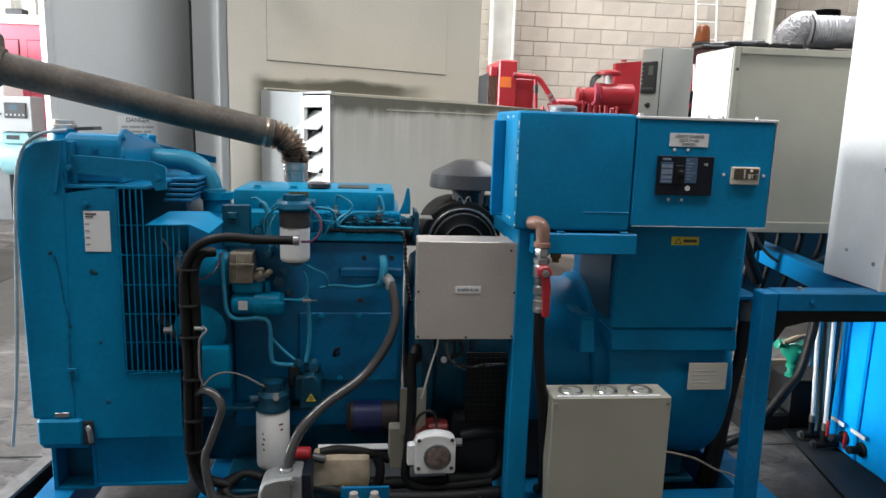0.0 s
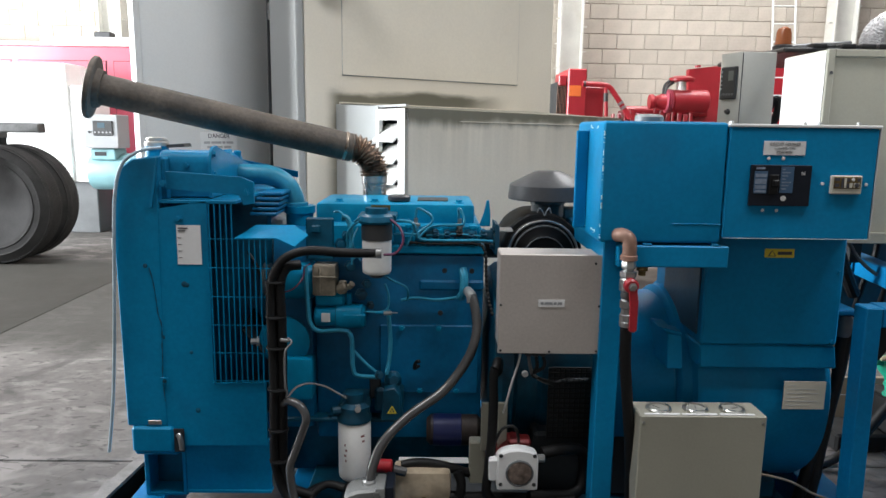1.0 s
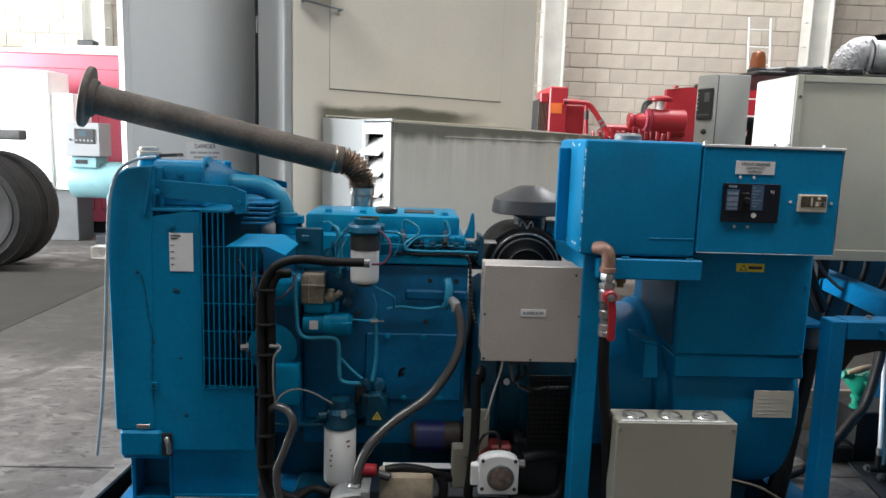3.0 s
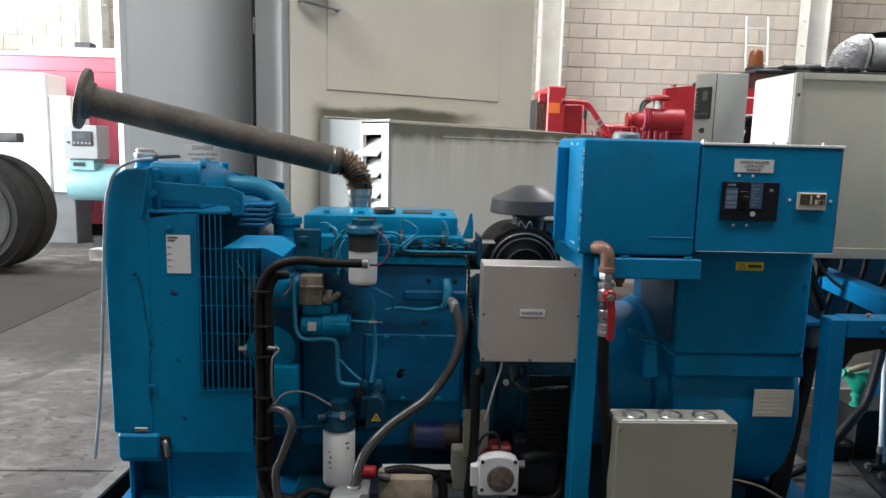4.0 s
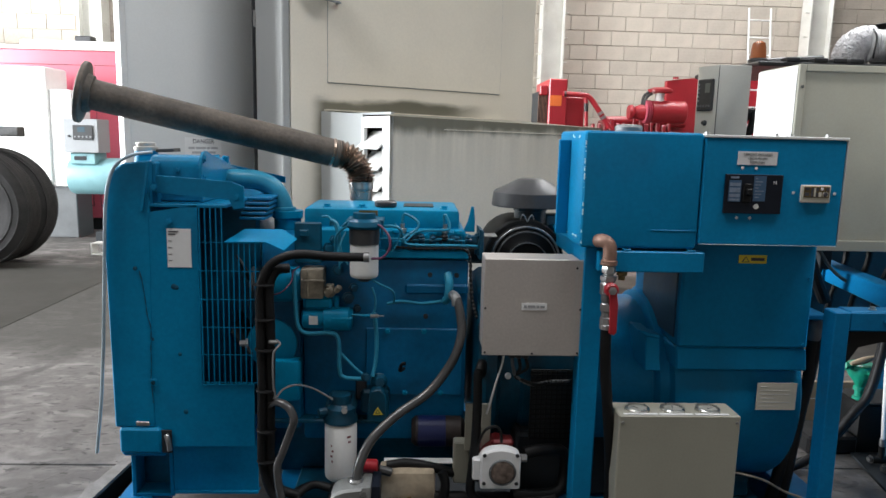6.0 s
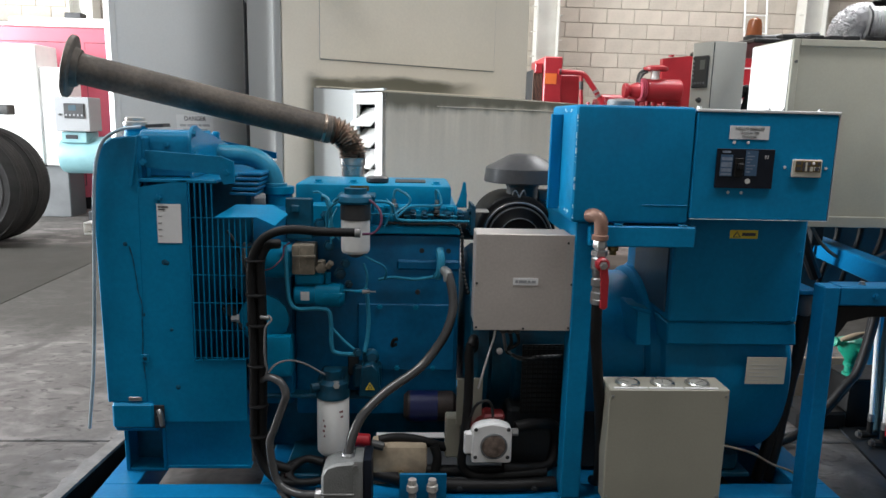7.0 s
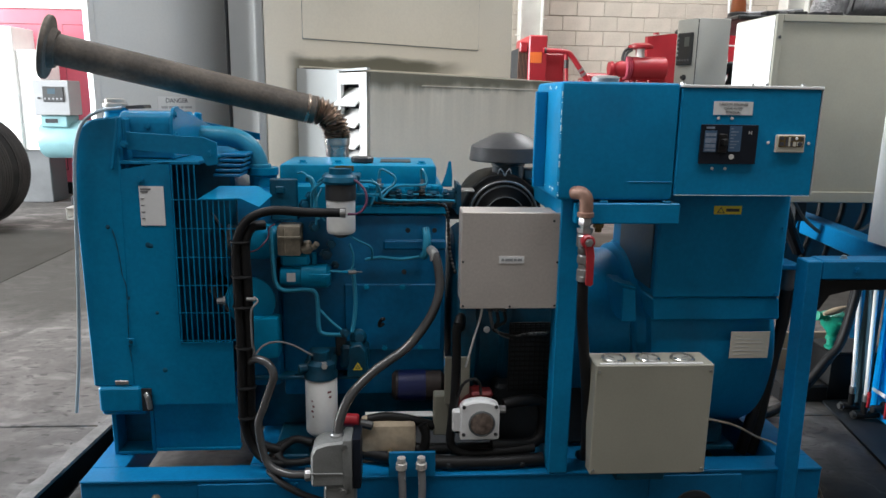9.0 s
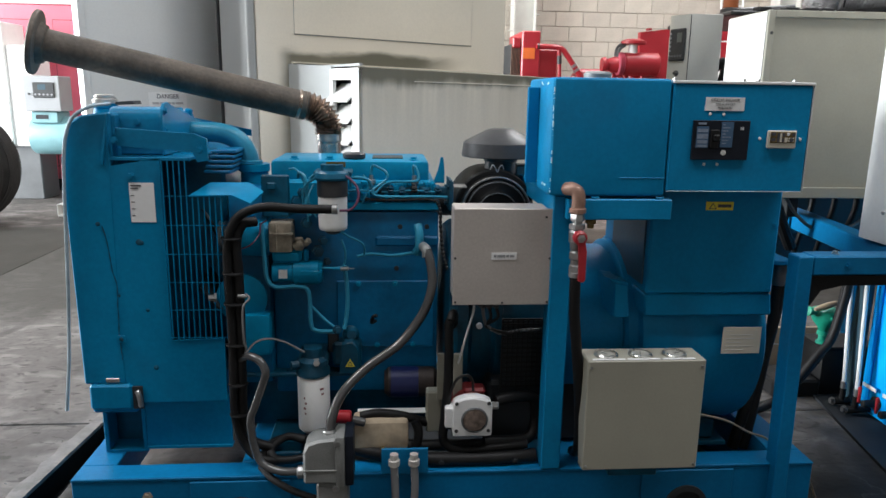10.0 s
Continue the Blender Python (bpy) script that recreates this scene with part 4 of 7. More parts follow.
    part("drain_knob", lathe(mesh(), [(0.012, 0), (0.02, 0.004), (0.02, 0.012), (0, 0.012)], (-0.31, 0.16, 0.854)), BLACKP, f)
    part("collar", lathe(mesh(), [(0.0405, 0), (0.0405, 0.04), (0.036, 0.045), (0, 0.045)], (-0.31, 0.16, 0.957)), BLACKP, f)
    part("filter_head", lathe(mesh(), [(0.045, 0), (0.047, 0.006), (0.042, 0.018), (0.03, 0.025), (0.03, 0.04), (0, 0.04)], (-0.31, 0.16, 1.0)), OILY_SHADED, f)
    bm = box(mesh(), -0.36, -0.26, 0.165, 0.25, 1.005, 1.02, 0.003)
    part("filter_bracket", bm, OILY_SHADED, f)
    part("tag", box(mesh(), -0.325, -0.275, 0.163, 0.165, 1.032, 1.046, 0.0), mat_brass, f)
    part("hose_clip", lathe(mesh(), [(0.013, 0), (0.013, 0.014), (0.009, 0.014)], (-0.305, 0.075, 0.934), (1, 0, 0), 14), STEEL, f)
    part("purple_hose", tube(mesh(), [(-0.288, 0.10, 0.926), (-0.258, 0.10, 0.93), (-0.24, 0.105, 0.955), (-0.243, 0.115, 0.985), (-0.265, 0.13, 1.008), (-0.285, 0.15, 1.012)], 0.0033, 8), mat_purple, f)
    # oil filter
    o = part("oil_filter", lathe(mesh(), [(0.03, -0.002), (0.038, 0), (0.043, 0.006), (0.0445, 0.016), (0.0445, 0.158), (0.042, 0.163), (0.036, 0.166), (0, 0.166)], (-0.371, 0.15, 0.295)), WHITEP, e, "white spin-on oil filter with faded red print")
    bm = mesh()
    for i, (u, z, w) in enumerate(((0.62, 0.425, 0.26), (0.66, 0.41, 0.18), (-0.5, 0.40, 0.1), (-0.42, 0.385, 0.14), (-0.5, 0.37, 0.16), (-0.45, 0.355, 0.1))):
        for s in range(5):
            t0 = -math.pi / 2 + u - w / 2 + w * s / 5
            t1 = t0 + w / 5
            vs = [bm.verts.new((-0.371 + 0.0449 * math.cos(t), 0.15 + 0.0449 * math.sin(t), zz)) for t, zz in ((t0, z), (t1, z), (t1, z + 0.006), (t0, z + 0.006))]
            bm.faces.new(vs)
    part("print", bm, mat_print, o)
    bm = lathe(mesh(), [(0.047, 0), (0.047, 0.01), (0.04, 0.02), (0.04, 0.04), (0.025, 0.05), (0.025, 0.075), (0, 0.075)], (-0.371, 0.15, 0.462))
    box(bm, -0.415, -0.33, 0.13, 0.26, 0.475, 0.51, 0.01)
    part("filter_head", bm, OILY_SHADED, o)
    part("plug", bolt(mesh(), (-0.36, 0.125, 0.50), (0.2, -1, 0.3), 0.009, 0.014), STEEL, o)
    part("plug", rod(mesh(), (-0.405, 0.14, 0.49), (-0.43, 0.13, 0.49), 0.013, 10, 0.002), OILY_SHADED, o)
    # injection pump and lift pump
    p = part("injection_pump", lathe(mesh(), [(0.02, 0), (0.028, 0.005), (0.028, 0.06), (0.034, 0.062), (0.034, 0.13), (0.025, 0.14), (0, 0.14)], (-0.485, 0.21, 0.735), (1, 0, 0), 22), TEAL, e)
    part("pump_tag", box(mesh(), -0.462, -0.438, 0.178, 0.18, 0.725, 0.75, 0.001), PAPER, p)
    part("pump_body", box(mesh(), -0.48, -0.40, 0.19, 0.25, 0.765, 0.80, 0.008), TEAL, p)
    for k in range(3):
        part("delivery_valve", rod(mesh(), (-0.45 + 0.03 * k, 0.21, 0.765), (-0.45 + 0.03 * k, 0.21, 0.80), 0.008, 10, 0.002), TEAL, p)
    bm = box(mesh(), -0.485, -0.423, 0.18, 0.25, 0.797, 0.879, 0.005, 2)
    box(bm, -0.482, -0.419, 0.174, 0.182, 0.846, 0.852, 0.001)
    box(bm, -0.467, -0.463, 0.176, 0.182, 0.801, 0.875, 0.001)
    rod(bm, (-0.419, 0.200, 0.808), (-0.395, 0.195, 0.823), 0.014, 12, 0.003)
    rod(bm, (-0.407, 0.200, 0.836), (-0.406, 0.200, 0.800), 0.012, 10, 0.003)
    rod(bm, (-0.391, 0.200, 0.816), (-0.378, 0.190, 0.830), 0.009, 8, 0.002)
    part("stop_solenoid", bm, mat_beige, e, "grimy beige stop solenoid")
    l = part("lift_pump", lathe(mesh(), [(0.02, 0), (0.024, 0.006), (0.024, 0.018), (0.017, 0.024), (0.013, 0.036), (0, 0.036)], (-0.272, 0.215, 0.553), (0.2, -1, 0.2), 20), OILY_SHADED, e)
    part("pump_flange", box(mesh(), -0.32, -0.24, 0.185, 0.24, 0.465, 0.535, 0.008), OILY_SHADED, l)
    part("pump_foot", prism(mesh(), [(-0.300, 0.455), (-0.240, 0.455), (-0.246, 0.53), (-0.262, 0.552), (-0.292, 0.545)], 0.151, 0.21, 0.004), OILY_SHADED, l)
    # dark box painted as the shade between pump and block
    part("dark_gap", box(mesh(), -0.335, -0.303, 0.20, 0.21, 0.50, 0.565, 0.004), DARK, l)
    part("union", bolt(mesh(), (-0.306, 0.175, 0.578), (0.3, -1, 0.2), 0.009, 0.02), OILY_SHADED, l)
    part("warning_triangle", prism(mesh(), [(-0.2690, 0.5005), (-0.2825, 0.4775), (-0.2555, 0.4775)], 0.1495, 0.1505), YELLOW, l)
    part("symbol", prism(mesh(), [(-0.2690, 0.4950), (-0.2765, 0.4815), (-0.2615, 0.4815)], 0.1487, 0.1493), INK, l)
    part("symbol_centre", prism(mesh(), [(-0.2690, 0.4900), (-0.2725, 0.4835), (-0.2655, 0.4835)], 0.148, 0.1485), YELLOW, l)
    part("dipstick_lever", tube(mesh(), [(-0.2, 0.23, 0.585), (-0.21, 0.2, 0.59), (-0.205, 0.19, 0.61), (-0.195, 0.185, 0.615)], 0.005, 8), BLACK, e)
    for k in range(6):
        part("pan_bolt", bolt(mesh(), (-0.58 + k * 0.065, 0.22, 0.437), (0, 0, 1), 0.006, 0.006), OILY_SHADED, e)
    # flywheel housing with a slotted guard
    h = part("flywheel_housing", lathe(mesh(), [(0.2, 0), (0.27, 0.01), (0.285, 0.03), (0.285, 0.06), (0.25, 0.075), (0.25, 0.13), (0.27, 0.14), (0.27, 0.16), (0.24, 0.165), (0.24, 0.3), (0, 0.3)], (0.0, 0.43, 0.56), (1, 0, 0), 56), OILY_SHADED, e)
    for x in (0.045, 0.092):
        part("plug", lathe(mesh(), [(0.009, 0), (0.009, 0.006), (0.007, 0.008), (0, 0.008)], (x, 0.165, 0.59), (0, -1, 0), 14), PAPER, h)
    # dark backing painted as the shade behind the slots
    bm = box(mesh(), 0.15, 0.27, 0.125, 0.135, 0.42, 0.62, 0.004)
    g = part("guard_back", bm, DARK, h)
    for k in range(9):
        part("guard_bar", box(mesh(), 0.15 + k * 0.014, 0.154 + k * 0.014, 0.121, 0.125, 0.42, 0.62, 0), BLACK, g)
    for k in range(15):
        part("guard_bar", box(mesh(), 0.15, 0.27, 0.119, 0.123, 0.424 + k * 0.014, 0.428 + k * 0.014, 0), BLACK, g)


def exhaust():
    a, z = Vector((-1.130, 0.42, 1.345)), Vector((-0.423, 0.60, 1.181))
    p = part("exhaust_pipe", rod(mesh(), a, z, 0.0448, 32), RUST, GS, "rusty brown flanged exhaust pipe")
    d = (z - a).normalized()
    o = a - d * 0.027
    part("flange", lathe(mesh(), [(0.040, 0), (0.086, 0), (0.090, 0.003), (0.090, 0.013), (0.087, 0.016), (0.058, 0.018), (0.053, 0.034), (0.044, 0.036)], o, d, 40), RUST, p)
    part("weld_bead", lathe(mesh(), [(0.0445, 0), (0.048, 0.003), (0.048, 0.008), (0.0445, 0.011)], z - d * 0.03, d, 32), BELLOWS, p)
    path = curve([z - d * 0.01, z + d * 0.025, (-0.370, 0.605, 1.150), (-0.356, 0.605, 1.118), (-0.354, 0.605, 1.092)], 7)
    part("bellows", tube(mesh(), path, 0.0415, 28, smooth=False, ripple=0.006), BELLOWS, p)
    part("riser", lathe(mesh(), [(0.0405, 0), (0.0405, 0.022), (0.037, 0.026), (0.037, 0.14), (0, 0.14)], (-0.354, 0.605, 1.094), (0, 0, -1)), RISER, p, "bare steel exhaust riser")


def air_cleaner():
    prof = [(0.0, 0.0), (0.06, 0), (0.066, 0.006), (0.085, 0.012), (0.09, 0.02), (0.09, 0.028), (0.1, 0.034), (0.104, 0.045), (0.104, 0.06), (0.116, 0.064), (0.12, 0.07), (0.12, 0.085), (0.112, 0.09), (0.112, 0.34), (0, 0.34)]
    a = part("air_cleaner", lathe(mesh(), prof, (0.155, 0.3, 0.888), (0, 1, 0), 48), CANISTER, GS, "black plastic air cleaner canister")
    for name, q, y, w, paint in (("end_ring", 0.1, 0.331, 0.0035, STEEL), ("inner_ring", 0.088, 0.316, 0.002, GREYP), ("inner_ring", 0.058, 0.2995, 0.0016, GREYP)):
        ring = [(0.155 + q * math.cos(k * math.pi / 18), y, 0.888 + q * math.sin(k * math.pi / 18)) for k in range(37)]
        part(name, tube(mesh(), ring, w, 8, 2), paint, a)
    part("clip", tube(mesh(), [(0.136, 0.345, 1.010), (0.142, 0.34, 1.024), (0.150, 0.338, 1.016), (0.156, 0.336, 1.004), (0.162, 0.338, 1.016), (0.170, 0.34, 1.024), (0.176, 0.345, 1.010)], 0.0018, 6), STEEL, a)
    n = part("inlet_neck", lathe(mesh(), [(0.05, 0), (0.05, 0.035), (0.053, 0.037), (0.053, 0.045), (0.049, 0.047), (0.049, 0.07), (0, 0.07)], (0.19, 0.5, 0.985), n=36), BLACKP, a)
    part("rain_cap", lathe(mesh(), [(0.1, 0.004), (0.120, 0), (0.122, 0.003), (0.117, 0.043), (0.112, 0.048), (0.045, 0.083), (0.03, 0.087), (0, 0.087)], (0.189, 0.5, 1.036), (0, 0, 1), 48), CAPGREY, n, "dark grey conical rain cap")
    part("bracket", box(mesh(), 0.06, 0.24, 0.36, 0.56, 0.745, 0.775, 0.004), BLUE, a)
    part("bracket_leg", box(mesh(), 0.13, 0.17, 0.42, 0.46, 0.70, 0.745, 0.002), BLUE, a)
    part("duct", tube(mesh(), [(0.15, 0.62, 0.87), (0.08, 0.66, 0.86), (-0.02, 0.66, 0.86), (-0.06, 0.6, 0.87)], 0.04, 16), BLACK, a)
    part("side_neck", box(mesh(), 0.24, 0.285, 0.5, 0.56, 0.95, 1.01, 0.006), CAST, a)


def tank():
    bm = box(mesh(), 0.227, 0.517, -0.03, 0.26, 0.985, 1.268, 0.012, 3)
    t = part("fuel_tank", bm, BLUE, GS, "blue sheet steel day tank with chipped edges")
    part("side_box", box(mesh(), 0.197, 0.228, 0.12, 0.132, 1.0, 1.245, 0.002), SIGHT, t)
    # pale strip for the worn edge and its painted highlight
    part("top_edge", box(mesh(), 0.245, 0.50, -0.0262, -0.0245, 1.2634, 1.2648, 0.0004), CHIP, t, "pale worn edge with its highlight painted in")
    part("seam", box(mesh(), 0.40, 0.516, -0.0315, -0.0298, 1.030, 1.0325, 0.001), BLUE, t)
    rng = random.Random(5)
    for k in range(26):
        z = 0.99 + rng.random() * 0.26
        w = 0.0008 + rng.random() * 0.0028
        part("paint_chip", box(mesh(), 0.2293, 0.2293 + w, -0.0293, -0.0265, z, z + rng.choice((0.001, 0.002, 0.003, 0.008, 0.014)), 0.0005), CHIP, t)
    for k in range(9):
        y, z = rng.uniform(-0.02, 0.11), rng.choice((1.252, 1.247, 1.25, 1.0, 1.005))
        part("paint_chip", box(mesh(), 0.2258, 0.228, y, y + rng.uniform(0.003, 0.012), z, z + rng.uniform(0.001, 0.007), 0.0005), CHIP, t)
    part("filler_cap", lathe(mesh(), [(0.028, -0.004), (0.034, 0), (0.035, 0.012), (0.03, 0.018), (0, 0.02)], (0.369, 0.1, 1.268), n=20), CAST, t, "bare aluminium filler cap")
    s = part("tank_stand", box(mesh(), 0.275, 0.538, -0.035, 0.22, 0.927, 0.979, 0.003), BLUE, GS, "blue steel tank shelf on posts")
    part("post", box(mesh(), 0.247, 0.299, -0.006, 0.05, 0.2385, 0.983, 0.003), BLUE, s)
    part("post", box(mesh(), 0.247, 0.299, 0.70, 0.754, 0.2385, 0.983, 0.003), BLUE, s)
    part("arm", box(mesh(), 0.250, 0.275, 0.05, 0.70, 0.932, 0.979, 0.002), BLUE, s)
    for x in (0.335, 0.495):
        part("pad", box(mesh(), x, x + 0.02, -0.033, -0.012, 0.979, 0.984, 0.001), BLUE, s)
    # outlet elbow, ball valve and hose
    v = part("outlet_elbow", tube(mesh(), [(0.272, -0.03, 1.003), (0.28, -0.05, 1.006), (0.291, -0.06, 0.998), (0.294, -0.062, 0.98), (0.293, -0.062, 0.952)], 0.0165, 16), mat_copper, t, "tarnished copper-coloured elbow")
    part("elbow_bead", lathe(mesh(), [(0.016, 0), (0.02, 0.002), (0.02, 0.012), (0.016, 0.014)], (0.293, -0.062, 0.948)), mat_copper, v)
    x, y = 0.294, -0.062
    bm = lathe(mesh(), [(0.0, 0), (0.017, 0), (0.02, 0.003), (0.02, 0.014), (0.012, 0.016), (0.012, 0.02), (0.017, 0.022), (0.017, 0.036), (0.014, 0.04), (0, 0.04)], (x, y, 0.908), n=6)
    part("union_nut", bm, STEEL, v)
    bm = lathe(mesh(), [(0.013, 0), (0.015, 0.004), (0.015, 0.016), (0.019, 0.02), (0.019, 0.045), (0.015, 0.05), (0, 0.05)], (x, y, 0.858), n=18)
    part("valve_body", bm, STEEL, v)
    bm = lathe(mesh(), [(0.016, 0), (0.016, 0.016), (0.013, 0.018), (0.013, 0.03), (0.017, 0.034), (0.017, 0.05), (0.012, 0.055), (0, 0.055)], (x + 0.001, y, 0.803), n=8)
    part("hose_tail", bm, STEEL, v)
    part("hose_clamp", lathe(mesh(), [(0.0155, 0), (0.0165, 0.001), (0.0165, 0.012), (0.0155, 0.013)], (x + 0.002, y, 0.79)), STEEL, v)
    bm = rod(mesh(), (0.296, -0.075, 0.893), (0.296, -0.095, 0.893), 0.017, 18, 0.004)
    prism(bm, [(0.286, 0.893), (0.306, 0.896), (0.311, 0.86), (0.312, 0.79), (0.305, 0.784), (0.293, 0.788), (0.295, 0.85)], -0.099, -0.091, 0.002)
    part("valve_handle", bm, RED, v, "red coated lever handle")
    part("handle_nut", bolt(mesh(), (0.296, -0.099, 0.893), (0, -1, 0), 0.007, 0.006), STEEL, v)
    part("fuel_hose", tube(mesh(), [(0.296, -0.062, 0.80), (0.30, -0.06, 0.70), (0.311, -0.055, 0.61), (0.326, -0.045, 0.50), (0.338, -0.03, 0.40), (0.346, -0.008, 0.32), (0.35, 0.02, 0.275), (0.35, 0.06, 0.256)], 0.0135, 12), BLACK, v)
    part("drain_cock", lathe(mesh(), [(0.012, 0), (0.014, 0.003), (0.014, 0.012), (0.009, 0.014), (0.009, 0.024), (0, 0.024)], (0.345, 0.0, 0.925), (0, 0, -1), 8), mat_brass, t)


def breaker():
    b = part("breaker_box", box(mesh(), 0.519, 0.869, -0.03, 0.33, 0.998, 1.258, 0.004), BLUE, GS, "blue circuit breaker cabinet")
    # pale lid and strips put the light lines along worn edges into colour
    part("lid", box(mesh(), 0.518, 0.871, -0.033, 0.332, 1.258, 1.265, 0.0015), LEAF, b)
    part("lower_edge", box(mesh(), 0.521, 0.867, -0.0312, -0.0298, 0.9985, 1.0, 0.0004), CHIP, b, "pale worn edge with its highlight painted in")
    part("corner_strip", box(mesh(), 0.8675, 0.8705, -0.032, -0.026, 1.0, 1.258, 0.001), CANOPYG, b)
    for x in (0.545, 0.72, 0.757, 0.852):
        part("lid_bolt", bolt(mesh(), (x, 0.03, 1.265), (0, 0, 1), 0.006, 0.007), STEEL, b)
    m = part("breaker", box(mesh(), 0.573, 0.714, -0.0375, -0.03, 1.0775, 1.172, 0.0008), MOULDED, b, "black moulded circuit breaker with blue labels")
    y = -0.0388
    part("blue_label", box(mesh(), 0.642, 0.672, y, -0.0375, 1.108, 1.169, 0), mat_labelblue, m)
    part("blue_label", box(mesh(), 0.581, 0.611, y, -0.0375, 1.106, 1.158, 0), mat_labelblue, m)
    bm = mesh()
    for z0, z1 in ((1.144, 1.152), (1.1285, 1.140), (1.117, 1.125), (1.1085, 1.1135)):
        box(bm, 0.583, 0.609, y - 0.0005, y, z0, z1, 0)
    box(bm, 0.584, 0.604, y - 0.0005, -0.0375, 1.162, 1.167, 0)
    part("print", bm, LABELG, m)
    bm = mesh()
    for k in range(7):
        box(bm, 0.645, 0.651 + 0.0026 * (k * 5 % 7), y - 0.0005, y, 1.161 - k * 0.0075, 1.164 - k * 0.0075, 0)
    part("fine_print", bm, LABELG, m)
    part("toggle_slot", box(mesh(), 0.616, 0.637, -0.041, -0.0375, 1.104, 1.15, 0.002), BLACK, m)
    part("toggle", box(mesh(), 0.620, 0.634, -0.056, -0.041, 1.122, 1.139, 0.003), BLACK, m)
    part("dial", lathe(mesh(), [(0.0065, 0), (0.0065, 0.001), (0.0045, 0.0012), (0.0045, 0.0003), (0, 0.0003)], (0.652, -0.0375, 1.095), (0, -1, 0), 18), WHITEP, m)
    words("letter", "N", (0.694, -0.038, 1.153), 0.012, PAPER, m)
    s = part("sign", box(mesh(), 0.600, 0.697, -0.0318, -0.03, 1.195, 1.227, 0), PAPER, b, "white engraved breaker sign")
    words("lettering", "CIRCUIT BREAKER", (0.6485, -0.0324, 1.2205), 0.0088, MIDGREY, s)
    words("lettering", "LEAVE IN ON", (0.6485, -0.0324, 1.2110), 0.0080, MIDGREY, s)
    words("lettering", "POSITION", (0.6485, -0.0324, 1.2015), 0.0080, MIDGREY, s)
    for x, z in ((0.614, 1.187), (0.648, 1.187), (0.610, 1.066), (0.643, 1.066), (0.745, 1.130), (0.848, 1.129)):
        part("screw", lathe(mesh(), [(0.004, 0), (0.0035, 0.002), (0, 0.0025)], (x, -0.03, z), (0, -1, 0), 10), PAPER, b)
    r = part("relay", box(mesh(), 0.761, 0.833, -0.04, -0.03, 1.107, 1.150, 0.002), CREAM, b, "pale modular relay in a frame")
    part("relay_face", box(mesh(), 0.766, 0.829, -0.0415, -0.04, 1.120, 1.147, 0.001), mat_brass, r)
    for x, z, w, h, m in ((0.768, 1.138, 0.010, 0.007, INK), (0.768, 1.124, 0.010, 0.008, INK), (0.783, 1.122, 0.005, 0.022, INK), (0.790, 1.122, 0.004, 0.022, CREAM), (0.796, 1.122, 0.004, 0.010, INK), (0.802, 1.122, 0.007, 0.011, CREAM), (0.796, 1.136, 0.006, 0.008, INK), (0.820, 1.137, 0.007, 0.007, INK), (0.812, 1.123, 0.013, 0.010, CREAM)):
        part("control", box(mesh(), x, x + w, -0.0428, -0.0415, z, z + h, 0), m, r)
    part("lamp", lathe(mesh(), [(0.004, 0), (0.003, 0.002), (0, 0.002)], (0.810, -0.0415, 1.141), (0, -1, 0), 10), PAPER, r, "small round pale lamp")
    part("knob", lathe(mesh(), [(0.0055, 0), (0.0045, 0.003), (0, 0.003)], (0.8185, -0.0428, 1.128), (0, -1, 0), 12), INK, r)


